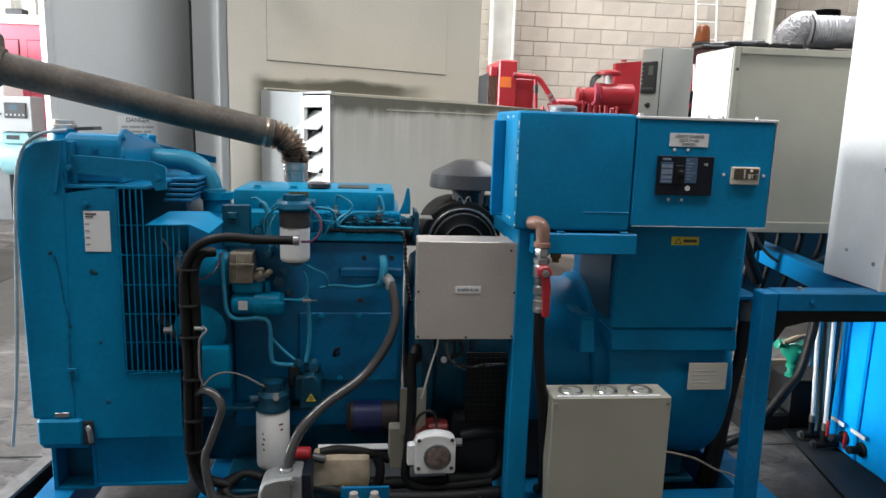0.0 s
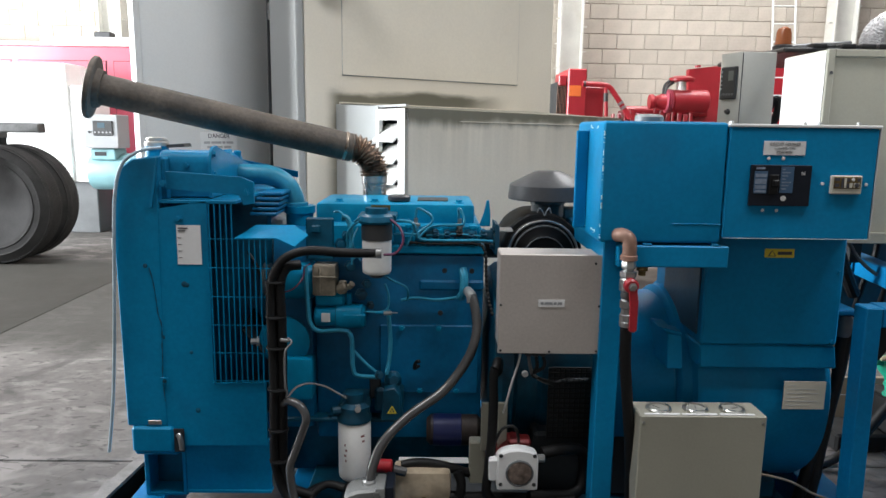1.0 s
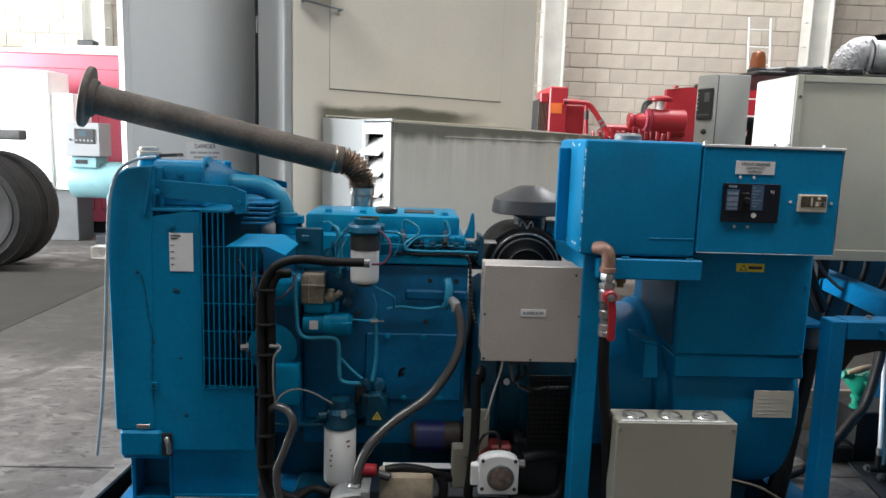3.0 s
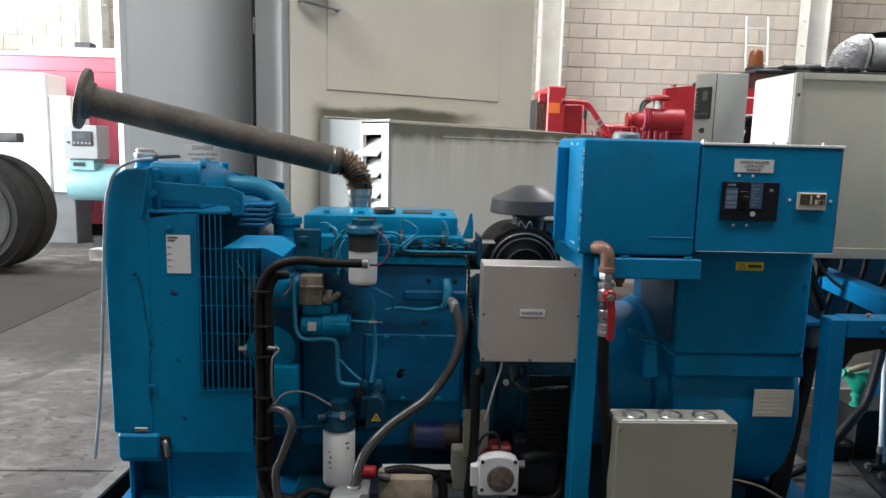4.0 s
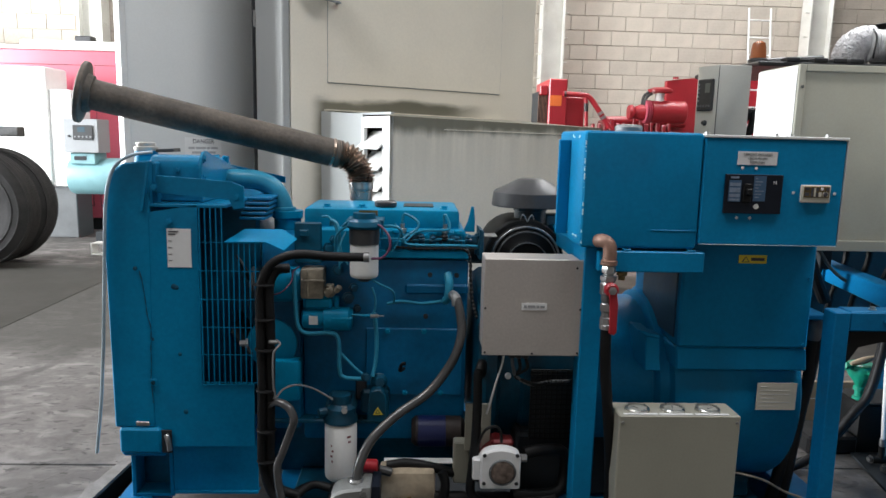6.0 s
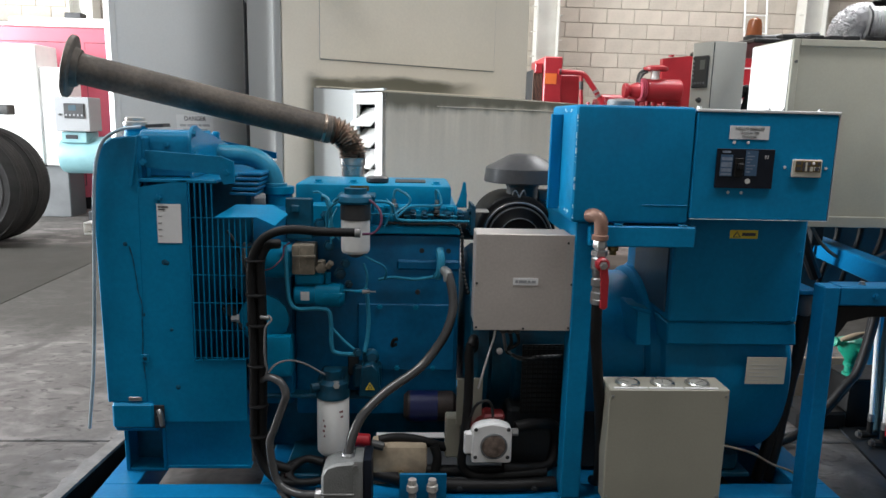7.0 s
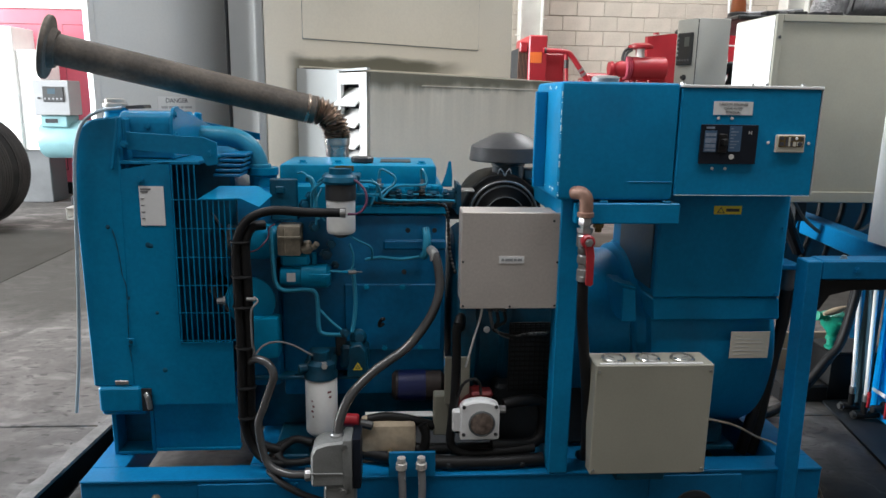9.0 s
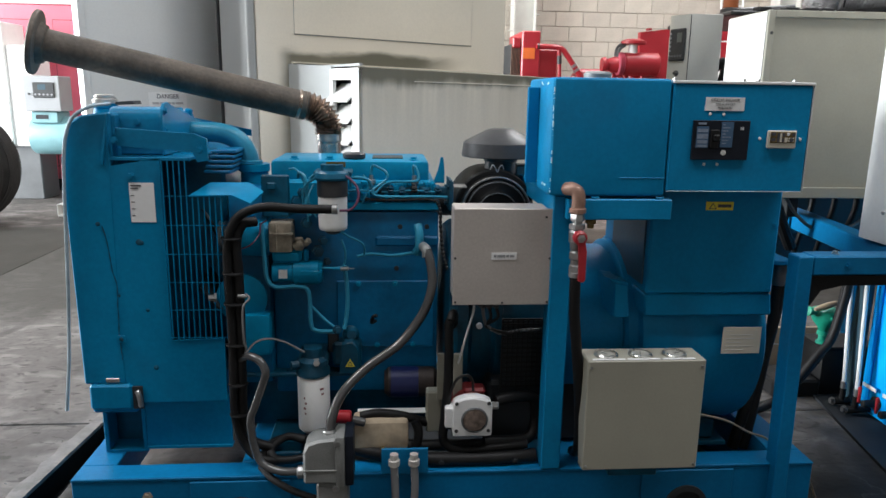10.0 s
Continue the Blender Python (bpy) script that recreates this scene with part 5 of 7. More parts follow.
def alternator():
    bm = lathe(mesh(), [(0.2, 0.0), (0.246, 0.008), (0.252, 0.02), (0.252, 0.19), (0.247, 0.192), (0.247, 0.197), (0.262, 0.2), (0.268, 0.206), (0.27, 0.232), (0.286, 0.24), (0.29, 0.25), (0.29, 0.575), (0.284, 0.59), (0.25, 0.612), (0.2, 0.62), (0, 0.62)], (0.30, 0.37, 0.525), (1, 0, 0), 64)
    a = part("alternator", bm, BLUE, GS, "blue cylindrical alternator with terminal box")
    # end housing added in black to carry the shade behind the cables
    part("end_housing", lathe(mesh(), [(0.215, 0), (0.215, 0.03), (0.2, 0.045), (0, 0.045)], (0.915, 0.455, 0.50), (1, 0, 0), 40), BLACK, a, "alternator end housing, black for the shade behind the cables")
    part("terminal_box", box(mesh(), 0.524, 0.876, 0.06, 0.44, 0.709, 0.995, 0.006), BLUE, a)
    part("box_skirt", prism(mesh(), [(0.524, 0.707), (0.876, 0.707), (0.884, 0.646), (0.528, 0.646)], 0.064, 0.40, 0.004), BLUE, a)
    part("foot", box(mesh(), 0.42, 0.80, 0.14, 0.66, 0.2385, 0.30, 0.01), OILY_SHADED, a)
    part("foot_bearer", box(mesh(), 0.40, 0.83, 0.13, 0.70, 0.225, 0.2384, 0.002), OILY_SHADED, a)
    # thin plate added to carry the painted reflection on the box side
    part("side_cover", box(mesh(), 0.519, 0.524, 0.085, 0.35, 0.73, 0.915, 0.001), SHEEN, a)
    q = part("lifting_eye", prism(mesh(), [(0.412, 0.757), (0.474, 0.743), (0.474, 0.735), (0.436, 0.742)], 0.055, 0.11, 0.002), BLUE, a)
    part("eye_leg", prism(mesh(), [(0.438, 0.740), (0.474, 0.735), (0.482, 0.645), (0.440, 0.645)], 0.056, 0.21, 0.003), BLUE, q)
    r = part("rating_plate", box(mesh(), 0.747, 0.855, 0.052, 0.0545, 0.541, 0.616, 0.0), CREAM, a, "white printed rating plate on stand-offs")
    part("plate_backing", box(mesh(), 0.77, 0.855, 0.0545, 0.11, 0.55, 0.60, 0.002), BLUE, a)
    bm = mesh()
    bars(bm, 0.754, 0.846, 0.052, 0.546, 0.611, 6, 0.07, (0.25, 0.85, 0.9, 0.5, 0.9, 0.6))
    part("print", bm, FAINT, r)
    w = part("warning_label", box(mesh(), 0.668, 0.742, 0.0585, 0.06, 0.938, 0.96, 0), YELLOW, a, "yellow electrical warning label")
    bm = prism(mesh(), [(0.686, 0.957), (0.675, 0.941), (0.697, 0.941)], 0.0578, 0.0584)
    box(bm, 0.70, 0.736, 0.0578, 0.0584, 0.945, 0.953, 0)
    part("symbol", bm, INK, w)
    part("symbol_centre", prism(mesh(), [(0.686, 0.9535), (0.679, 0.943), (0.693, 0.943)], 0.0572, 0.0577), YELLOW, w)
    for z in (0.72, 0.9):
        part("bolt", bolt(mesh(), (0.862, 0.06, z), (0, -1, 0), 0.005, 0.004), BLUE, a)
    # black box added to keep the bay under the coupling dark
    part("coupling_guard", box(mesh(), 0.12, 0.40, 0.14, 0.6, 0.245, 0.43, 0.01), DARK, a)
    # output cables
    for k in range(2):
        c = part("output_cable", tube(mesh(), [(0.976 + 0.012 * k, 0.2, 0.72), (0.972 + 0.008 * k, 0.2, 0.64), (0.972, 0.2, 0.57), (0.962 - 0.006 * k, 0.2, 0.50), (0.952 - 0.014 * k, 0.195, 0.44), (0.940 - 0.02 * k, 0.19, 0.37), (0.926 - 0.026 * k, 0.18, 0.29), (0.91 - 0.03 * k, 0.18, 0.19)], 0.0165, 12), BLACK, a)
    part("cable_gland", lathe(mesh(), [(0.018, 0), (0.021, 0.01), (0.021, 0.05), (0.016, 0.06), (0, 0.06)], (0.974, 0.2, 0.695)), GREYP, a)
    part("gland_arm", box(mesh(), 0.87, 0.995, 0.17, 0.27, 0.76, 0.775, 0.003), SKID, a)
    part("earth_wire", tube(mesh(), [(0.654, -0.020, 0.397), (0.693, 0.000, 0.384), (0.777, 0.030, 0.350), (0.851, 0.050, 0.306), (0.914, 0.060, 0.278), (1.004, 0.070, 0.210), (1.061, 0.080, 0.149), (1.115, 0.100, 0.054)], 0.0032, 8), mat_beige, a)


def boxes():
    j = part("junction_box", box(mesh(), 0.004, 0.246, 0.006, 0.12, 0.704, 0.945, 0.003), STAINLESS, GS, "brushed stainless junction box")
    part("cover", box(mesh(), 0.0, 0.2505, 0.0, 0.006, 0.700, 0.949, 0.002), STAINLESS, j)
    l = part("label", box(mesh(), 0.096, 0.16, -0.0014, 0, 0.8195, 0.8375, 0), PAPER, j, "white printed label")
    bm = mesh()
    for x0, x1 in ((0.102, 0.109), (0.111, 0.131), (0.133, 0.141), (0.143, 0.154)):
        box(bm, x0, x1, -0.002, -0.0014, 0.8255, 0.832, 0)
    part("print", bm, MIDGREY, l)
    for x, z in ((0.007, 0.708), (0.243, 0.708), (0.232, 0.928), (0.127, 0.706), (0.005, 0.823), (0.245, 0.822)):
        part("screw", lathe(mesh(), [(0.003, 0), (0.003, 0.0015), (0, 0.002)], (x, 0, z), (0, -1, 0), 8), DARK, j)
    part("mount_arm", box(mesh(), 0.17, 0.247, 0.09, 0.12, 0.68, 0.704, 0.003), OILY_SHADED, j)
    for k in range(3):
        x = 0.085 + k * 0.018
        part("gland", rod(mesh(), (x, 0.06, 0.701), (x, 0.06, 0.675), 0.009, 8, 0.002), BLACKP, j)
        part("wire", tube(mesh(), [(x, 0.06, 0.68), (x + 0.004, 0.05, 0.65), (x + 0.015 - 0.02 * k, 0.055, 0.625), (0.14 + 0.01 * k, 0.06, 0.602), (0.19, 0.07, 0.607), (0.245, 0.08, 0.606)], 0.0045, 8, 8, ripple=0.0005), BLACK if k else GREYP, j)
    part("wire", tube(mesh(), [(0.065, 0.06, 0.70), (0.06, 0.05, 0.665), (0.045, 0.05, 0.61), (0.03, 0.055, 0.545), (0.024, 0.06, 0.52)], 0.003, 8), PAPER, j)
    g = part("gauge_box", prism(mesh(), [(-0.1, 0.286), (-0.06, 0.286), (-0.012, 0.584), (-0.1, 0.584)], 0.332, 0.634, 0.003, "x"), GREYBOX, GS, "grey enamel box with three round gauges on top")
    part("hook", box(mesh(), 0.42, 0.55, -0.05, 0.03, 0.2395, 0.295, 0.002), OILY_SHADED, g)
    for k, x in enumerate((0.387, 0.476, 0.565)):
        ga = part("gauge", lathe(mesh(), [(0.0305, 0), (0.0305, 0.005), (0.028, 0.008), (0.0245, 0.008), (0.0235, 0.003), (0, 0.003)], (x, -0.062, 0.584), n=32), CHROME, g, "chrome-rimmed round gauge")
        part("dial", lathe(mesh(), [(0.0228, 0.0), (0.0228, 0.0006), (0, 0.0006)], (x, -0.062, 0.5874), n=28), DIAL, ga)
        part("pointer", box(mesh(), -0.001, 0.001, -0.002, 0.017, 0, 0.0008, 0, 1, pose(x, -0.062, 0.5884, 0, 0, 40 - 55 * k)), INK, ga)
        part("label_strip", box(mesh(), x - 0.043, x + 0.041, -0.0975, -0.089, 0.584, 0.5865, 0.0005), PAPER, g)
    for x, z in ((0.341, 0.566), (0.625, 0.566), (0.341, 0.298), (0.625, 0.298)):
        part("screw", lathe(mesh(), [(0.004, 0), (0.0035, 0.002), (0, 0.0025)], (x, -0.1, z), (0, -1, 0), 10), STEEL, g)


def harness():
    """Black looms and conduits along the front of the engine."""
    l = part("wiring_loom", tube(mesh(), [(-0.303, 0.075, 0.934), (-0.385, 0.06, 0.937), (-0.467, 0.05, 0.943), (-0.522, 0.05, 0.927), (-0.552, 0.05, 0.893), (-0.566, 0.05, 0.838), (-0.566, 0.05, 0.72), (-0.564, 0.05, 0.6), (-0.567, 0.05, 0.474), (-0.566, 0.05, 0.378), (-0.545, 0.05, 0.30), (-0.5, 0.04, 0.262), (-0.44, 0.04, 0.256)], 0.0115, 12), BLACK, GS, "bundle of black wiring looms")
    part("loom", tube(mesh(), [(-0.5, 0.09, 0.90), (-0.53, 0.07, 0.895), (-0.545, 0.06, 0.85), (-0.543, 0.06, 0.75), (-0.545, 0.06, 0.60), (-0.547, 0.06, 0.47), (-0.548, 0.06, 0.38), (-0.53, 0.06, 0.31), (-0.48, 0.07, 0.28)], 0.013, 12), BLACK, l)
    for z in (0.86, 0.77, 0.69, 0.58, 0.47, 0.385):
        part("cable_tie", lathe(mesh(), [(0.0255, 0), (0.0262, 0.001), (0.0262, 0.004), (0.0255, 0.005)], (-0.556, 0.055, z), (0.05, 0, 1), 14), BLACK, l)
    part("loom", tube(mesh(), [(-0.54, 0.085, 0.89), (-0.556, 0.072, 0.86), (-0.557, 0.068, 0.75), (-0.556, 0.066, 0.6), (-0.558, 0.066, 0.47), (-0.557, 0.066, 0.37), (-0.535, 0.06, 0.30)], 0.013, 10), BLACK, l)
    part("clip", bolt(mesh(), (-0.598, 0.05, 0.71), (-1, -0.2, 0), 0.008, 0.02), STEEL, l)
    part("p_clip", rod(mesh(), (-0.545, 0.045, 0.715), (-0.522, 0.05, 0.712), 0.005, 10, 0.002), STEEL, l)
    c = part("grey_conduit", tube(mesh(), [(-0.549, 0.060, 0.536), (-0.527, 0.045, 0.553), (-0.495, 0.030, 0.547), (-0.478, 0.020, 0.519), (-0.487, 0.020, 0.484), (-0.506, 0.015, 0.430), (-0.520, 0.010, 0.380), (-0.50, 0.0, 0.285), (-0.45, -0.02, 0.262), (-0.39, -0.04, 0.268)], 0.0108, 12), GREYC, GS, "grey flexible conduit")
    part("capillary", tube(mesh(), [(-0.526, 0.050, 0.719), (-0.516, 0.045, 0.708), (-0.532, 0.040, 0.682), (-0.533, 0.040, 0.598), (-0.530, 0.045, 0.577), (-0.534, 0.050, 0.555)], 0.0032, 8), SILVERC, c)
    part("conduit_end", lathe(mesh(), [(0.012, 0), (0.017, 0.003), (0.017, 0.015), (0.013, 0.018), (0.013, 0.03), (0, 0.03)], (-0.397, -0.04, 0.268), (1, 0, 0), 10), STEEL, c)
    c = part("flexible_conduit", tube(mesh(), [(-0.058, 0.14, 0.812), (-0.05, 0.12, 0.78), (-0.046, 0.1, 0.734), (-0.058, 0.08, 0.685), (-0.085, 0.07, 0.635), (-0.136, 0.05, 0.578), (-0.217, 0.02, 0.528), (-0.274, -0.01, 0.479), (-0.302, -0.03, 0.427), (-0.312, -0.045, 0.377)], 0.0125, 14), GREYC, GS, "grey flexible conduit sweeping across the engine")
    part("elbow", tube(mesh(), [(-0.066, 0.20, 0.81), (-0.064, 0.16, 0.815), (-0.06, 0.142, 0.812), (-0.058, 0.135, 0.795)], 0.0135, 12), CAST, c)
    part("gland", lathe(mesh(), [(0.014, 0), (0.017, 0.003), (0.017, 0.012), (0.014, 0.016), (0, 0.016)], (-0.313, -0.045, 0.372), n=10), STEEL, c)
    part("hose_loop", tube(mesh(), [(-0.5, 0.06, 0.255), (-0.49, 0.08, 0.28), (-0.44, 0.12, 0.285), (-0.38, 0.1, 0.28), (-0.36, 0.06, 0.272), (-0.40, 0.04, 0.262), (-0.46, 0.04, 0.26), (-0.48, 0.07, 0.275), (-0.44, 0.09, 0.30), (-0.39, 0.08, 0.295)], 0.011, 12), BLACK, l)
    part("hose", tube(mesh(), [(-0.5, 0.02, 0.25), (-0.46, -0.02, 0.235), (-0.41, -0.04, 0.215), (-0.36, -0.05, 0.20), (-0.33, -0.05, 0.19)], 0.009, 10), BLACK, l)
    part("drip_hose", tube(mesh(), [(-0.533, 0.060, 0.556), (-0.514, 0.080, 0.576), (-0.483, 0.100, 0.580), (-0.445, 0.120, 0.564), (-0.411, 0.130, 0.541), (-0.382, 0.140, 0.520)], 0.003, 8), SILVERC, l)
    part("pink_wire", tube(mesh(), [(-0.55, 0.07, 0.83), (-0.52, 0.09, 0.835), (-0.497, 0.11, 0.86), (-0.493, 0.12, 0.885), (-0.48, 0.13, 0.895)], 0.0022, 6), mat_purple, l)


def low_front():
    """Actuator, heater pump, timber block and conduits along the front rail."""
    bm = mesh()
    prism(bm, [(-0.376, 0.257), (-0.376, 0.345), (-0.365, 0.366), (-0.34, 0.376), (-0.285, 0.382), (-0.285, 0.257)], -0.085, -0.01, 0.006)
    box(bm, -0.377, -0.287, -0.087, -0.08, 0.292, 0.297, 0.001)
    g = part("throttle_actuator", bm, CAST, GS, "cast aluminium actuator housing")
    part("cover_plate", box(mesh(), -0.295, -0.272, -0.089, -0.01, 0.25, 0.386, 0.005, 2), CAST, g)
    part("side_case", box(mesh(), -0.272, -0.250, -0.084, 0.0, 0.25, 0.387, 0.005, 2), MOULDED, g, "black moulded side case")
    part("foot", box(mesh(), -0.345, -0.265, -0.08, -0.004, 0.16, 0.254, 0.006), CAST, g)
    for x, z in ((-0.295, 0.245), (-0.29, 0.37), (-0.325, 0.20), (-0.28, 0.20)):
        part("screw", bolt(mesh(), (x, -0.086, z), (0, -1, 0), 0.007, 0.006), STEEL, g)
    # bracket with two conduits
    k = part("conduit_bracket", box(mesh(), -0.181, -0.058, -0.014, -0.006, 0.24, 0.312, 0.002), CASTBLUE, GS, "blue bracket with two conduits")
    part("bracket_top", box(mesh(), -0.181, -0.058, -0.006, 0.04, 0.2385, 0.25, 0.002), CASTBLUE, k)
    for x in (-0.148, -0.096):
        part("gland", lathe(mesh(), [(0.011, 0), (0.015, 0.003), (0.015, 0.018), (0.011, 0.02), (0.011, 0.034), (0, 0.034)], (x, -0.03, 0.272), n=10), POLISHED, k)
        part("conduit", tube(mesh(), [(x, -0.03, 0.275), (x + 0.003, -0.032, 0.22), (x + 0.002 - 0.1 * (x + 0.122), -0.034, 0.14), (x - 0.4 * (x + 0.122), -0.034, 0.03)], 0.0105, 12), SILVERC, k)
    # coolant heater with circulating pump
    h = part("heater_pump", prism(mesh(), [(0.008, 0.333), (0.012, 0.329), (0.11, 0.329), (0.114, 0.333), (0.114, 0.42), (0.106, 0.43), (0.084, 0.438), (0.061, 0.441), (0.038, 0.438), (0.016, 0.43), (0.008, 0.42)], 0.012, 0.05, 0.004), PAPER, GS, "white circulating pump with a round window")
    part("motor", rod(mesh(), (0.06, 0.05, 0.385), (0.06, 0.14, 0.385), 0.05, 28, 0.006), DARKRED, h)
    part("window_rim", lathe(mesh(), [(0.036, 0), (0.036, 0.004), (0.033, 0.006), (0.032, 0.003), (0, 0.003)], (0.066, 0.012, 0.378), (0, -1, 0), 32), GREYP, h)
    part("window", lathe(mesh(), [(0.0315, 0.0), (0.028, 0.003), (0, 0.005)], (0.066, 0.0088, 0.378), (0, -1, 0), 28), WINDOW, h)
    for x, z in ((0.018, 0.424), (0.104, 0.424), (0.018, 0.346), (0.104, 0.346)):
        part("screw", lathe(mesh(), [(0.0055, 0), (0.005, 0.002), (0, 0.002)], (x, 0.0125, z), (0, -1, 0), 10), BLACKP, h)
    part("terminal", box(mesh(), -0.012, 0.012, 0.02, 0.06, 0.35, 0.41, 0.004), PAPER, h)
    part("side_nut", rod(mesh(), (0.114, 0.03, 0.41), (0.132, 0.03, 0.41), 0.011, 8, 0.002), STEEL, h)
    part("wire", tube(mesh(), [(0.0, 0.05, 0.41), (0.005, 0.04, 0.45), (0.02, 0.035, 0.485), (0.045, 0.035, 0.495), (0.06, 0.04, 0.48), (0.066, 0.05, 0.445)], 0.004, 8), BLACK, h)
    part("red_cap", box(mesh(), 0.04, 0.1, 0.055, 0.1, 0.43, 0.447, 0.006), DARKRED, h)
    p = part("heater_pipe", tube(mesh(), [(0.0, 0.05, 0.645), (-0.004, 0.05, 0.62), (-0.002, 0.05, 0.55), (-0.004, 0.05, 0.45), (-0.01, 0.05, 0.37), (-0.012, 0.05, 0.30), (0.03, 0.05, 0.272), (0.12, 0.05, 0.275), (0.22, 0.06, 0.28)], 0.0125, 12), BLACK, GS, "black rubber heater hoses")
    part("hose", tube(mesh(), [(0.0, 0.05, 0.64), (0.008, 0.07, 0.655), (0.016, 0.12, 0.63), (0.02, 0.2, 0.56)], 0.0125, 12), BLACK, p)
    part("hose", tube(mesh(), [(-0.24, 0.10, 0.352), (-0.19, 0.10, 0.36), (-0.13, 0.10, 0.352), (-0.07, 0.11, 0.33), (-0.02, 0.12, 0.315), (0.03, 0.12, 0.31)], 0.013, 12), BLACK, p)
    part("hose", tube(mesh(), [(-0.09, 0.08, 0.345), (-0.08, 0.075, 0.315), (-0.085, 0.07, 0.28), (-0.1, 0.07, 0.262)], 0.013, 12), BLACK, p)
    part("hose", tube(mesh(), [(0.13, 0.06, 0.41), (0.18, 0.07, 0.415), (0.24, 0.09, 0.40), (0.25, 0.1, 0.33), (0.22, 0.08, 0.285), (0.1, 0.06, 0.29)], 0.016, 12), BLACK, p)
    part("hose", tube(mesh(), [(-0.255, 0.075, 0.268), (-0.2, 0.06, 0.262), (-0.1, 0.035, 0.258), (0.0, 0.028, 0.257), (0.12, 0.028, 0.257), (0.24, 0.04, 0.257)], 0.018, 12), BLACK, p)
    part("hose", tube(mesh(), [(-0.255, 0.10, 0.285), (-0.18, 0.085, 0.278), (-0.09, 0.08, 0.272), (0.0, 0.085, 0.268), (0.1, 0.09, 0.265)], 0.016, 12), BLACK, p)
    for x in (-0.02, 0.18):
        part("clamp", bolt(mesh(), (x, 0.012, 0.256), (0, -1, 0), 0.006, 0.006), DARK, p)
    b = part("plumbing_bracket", box(mesh(), -0.058, -0.015, 0.10, 0.14, 0.30, 0.42, 0.004), GREYBOX, GS, "grey steel plumbing bracket")
    part("upright", box(mesh(), 0.015, 0.04, 0.09, 0.1, 0.40, 0.535, 0.002), GREYBOX, b)
    part("upright", box(mesh(), -0.03, -0.008, 0.09, 0.1, 0.40, 0.535, 0.002), GREYBOX, b)
    part("shelf", box(mesh(), -0.25, -0.058, 0.13, 0.16, 0.343, 0.347, 0.001), PAPER, b)
    t = part("timber_block", box(mesh(), -0.262, -0.108, 0.058, 0.14, 0.262, 0.352, 0.016, 2), TIMBER, GS, "pale worn timber block")
    part("hex_fitting", rod(mesh(), (-0.178, 0.05, 0.262), (-0.178, 0.05, 0.285), 0.008, 8, 0.002), mat_brass, t)
    q = part("red_tap", rod(mesh(), (-0.305, 0.06, 0.372), (-0.262, 0.06, 0.37), 0.018, 14, 0.004), RED, GS, "red drain tap with dark steel fitting")
    part("fitting", rod(mesh(), (-0.262, 0.06, 0.362), (-0.225, 0.06, 0.352), 0.012, 10, 0.003), DARKSTEEL, q)
    s = part("starter_motor", rod(mesh(), (-0.175, 0.235, 0.395), (-0.02, 0.235, 0.395), 0.044, 26, 0.012), mat_rustred, GS, "rusty starter motor with blue band")
    part("blue_band", lathe(mesh(), [(0.0445, 0), (0.0455, 0.001), (0.0455, 0.079), (0.0445, 0.08)], (-0.156, 0.235, 0.395), (1, 0, 0), 26), mat_ultramarine, s)


skid()
radiator()
engine()
exhaust()
air_cleaner()
tank()
breaker()
alternator()
boxes()
harness()
low_front()


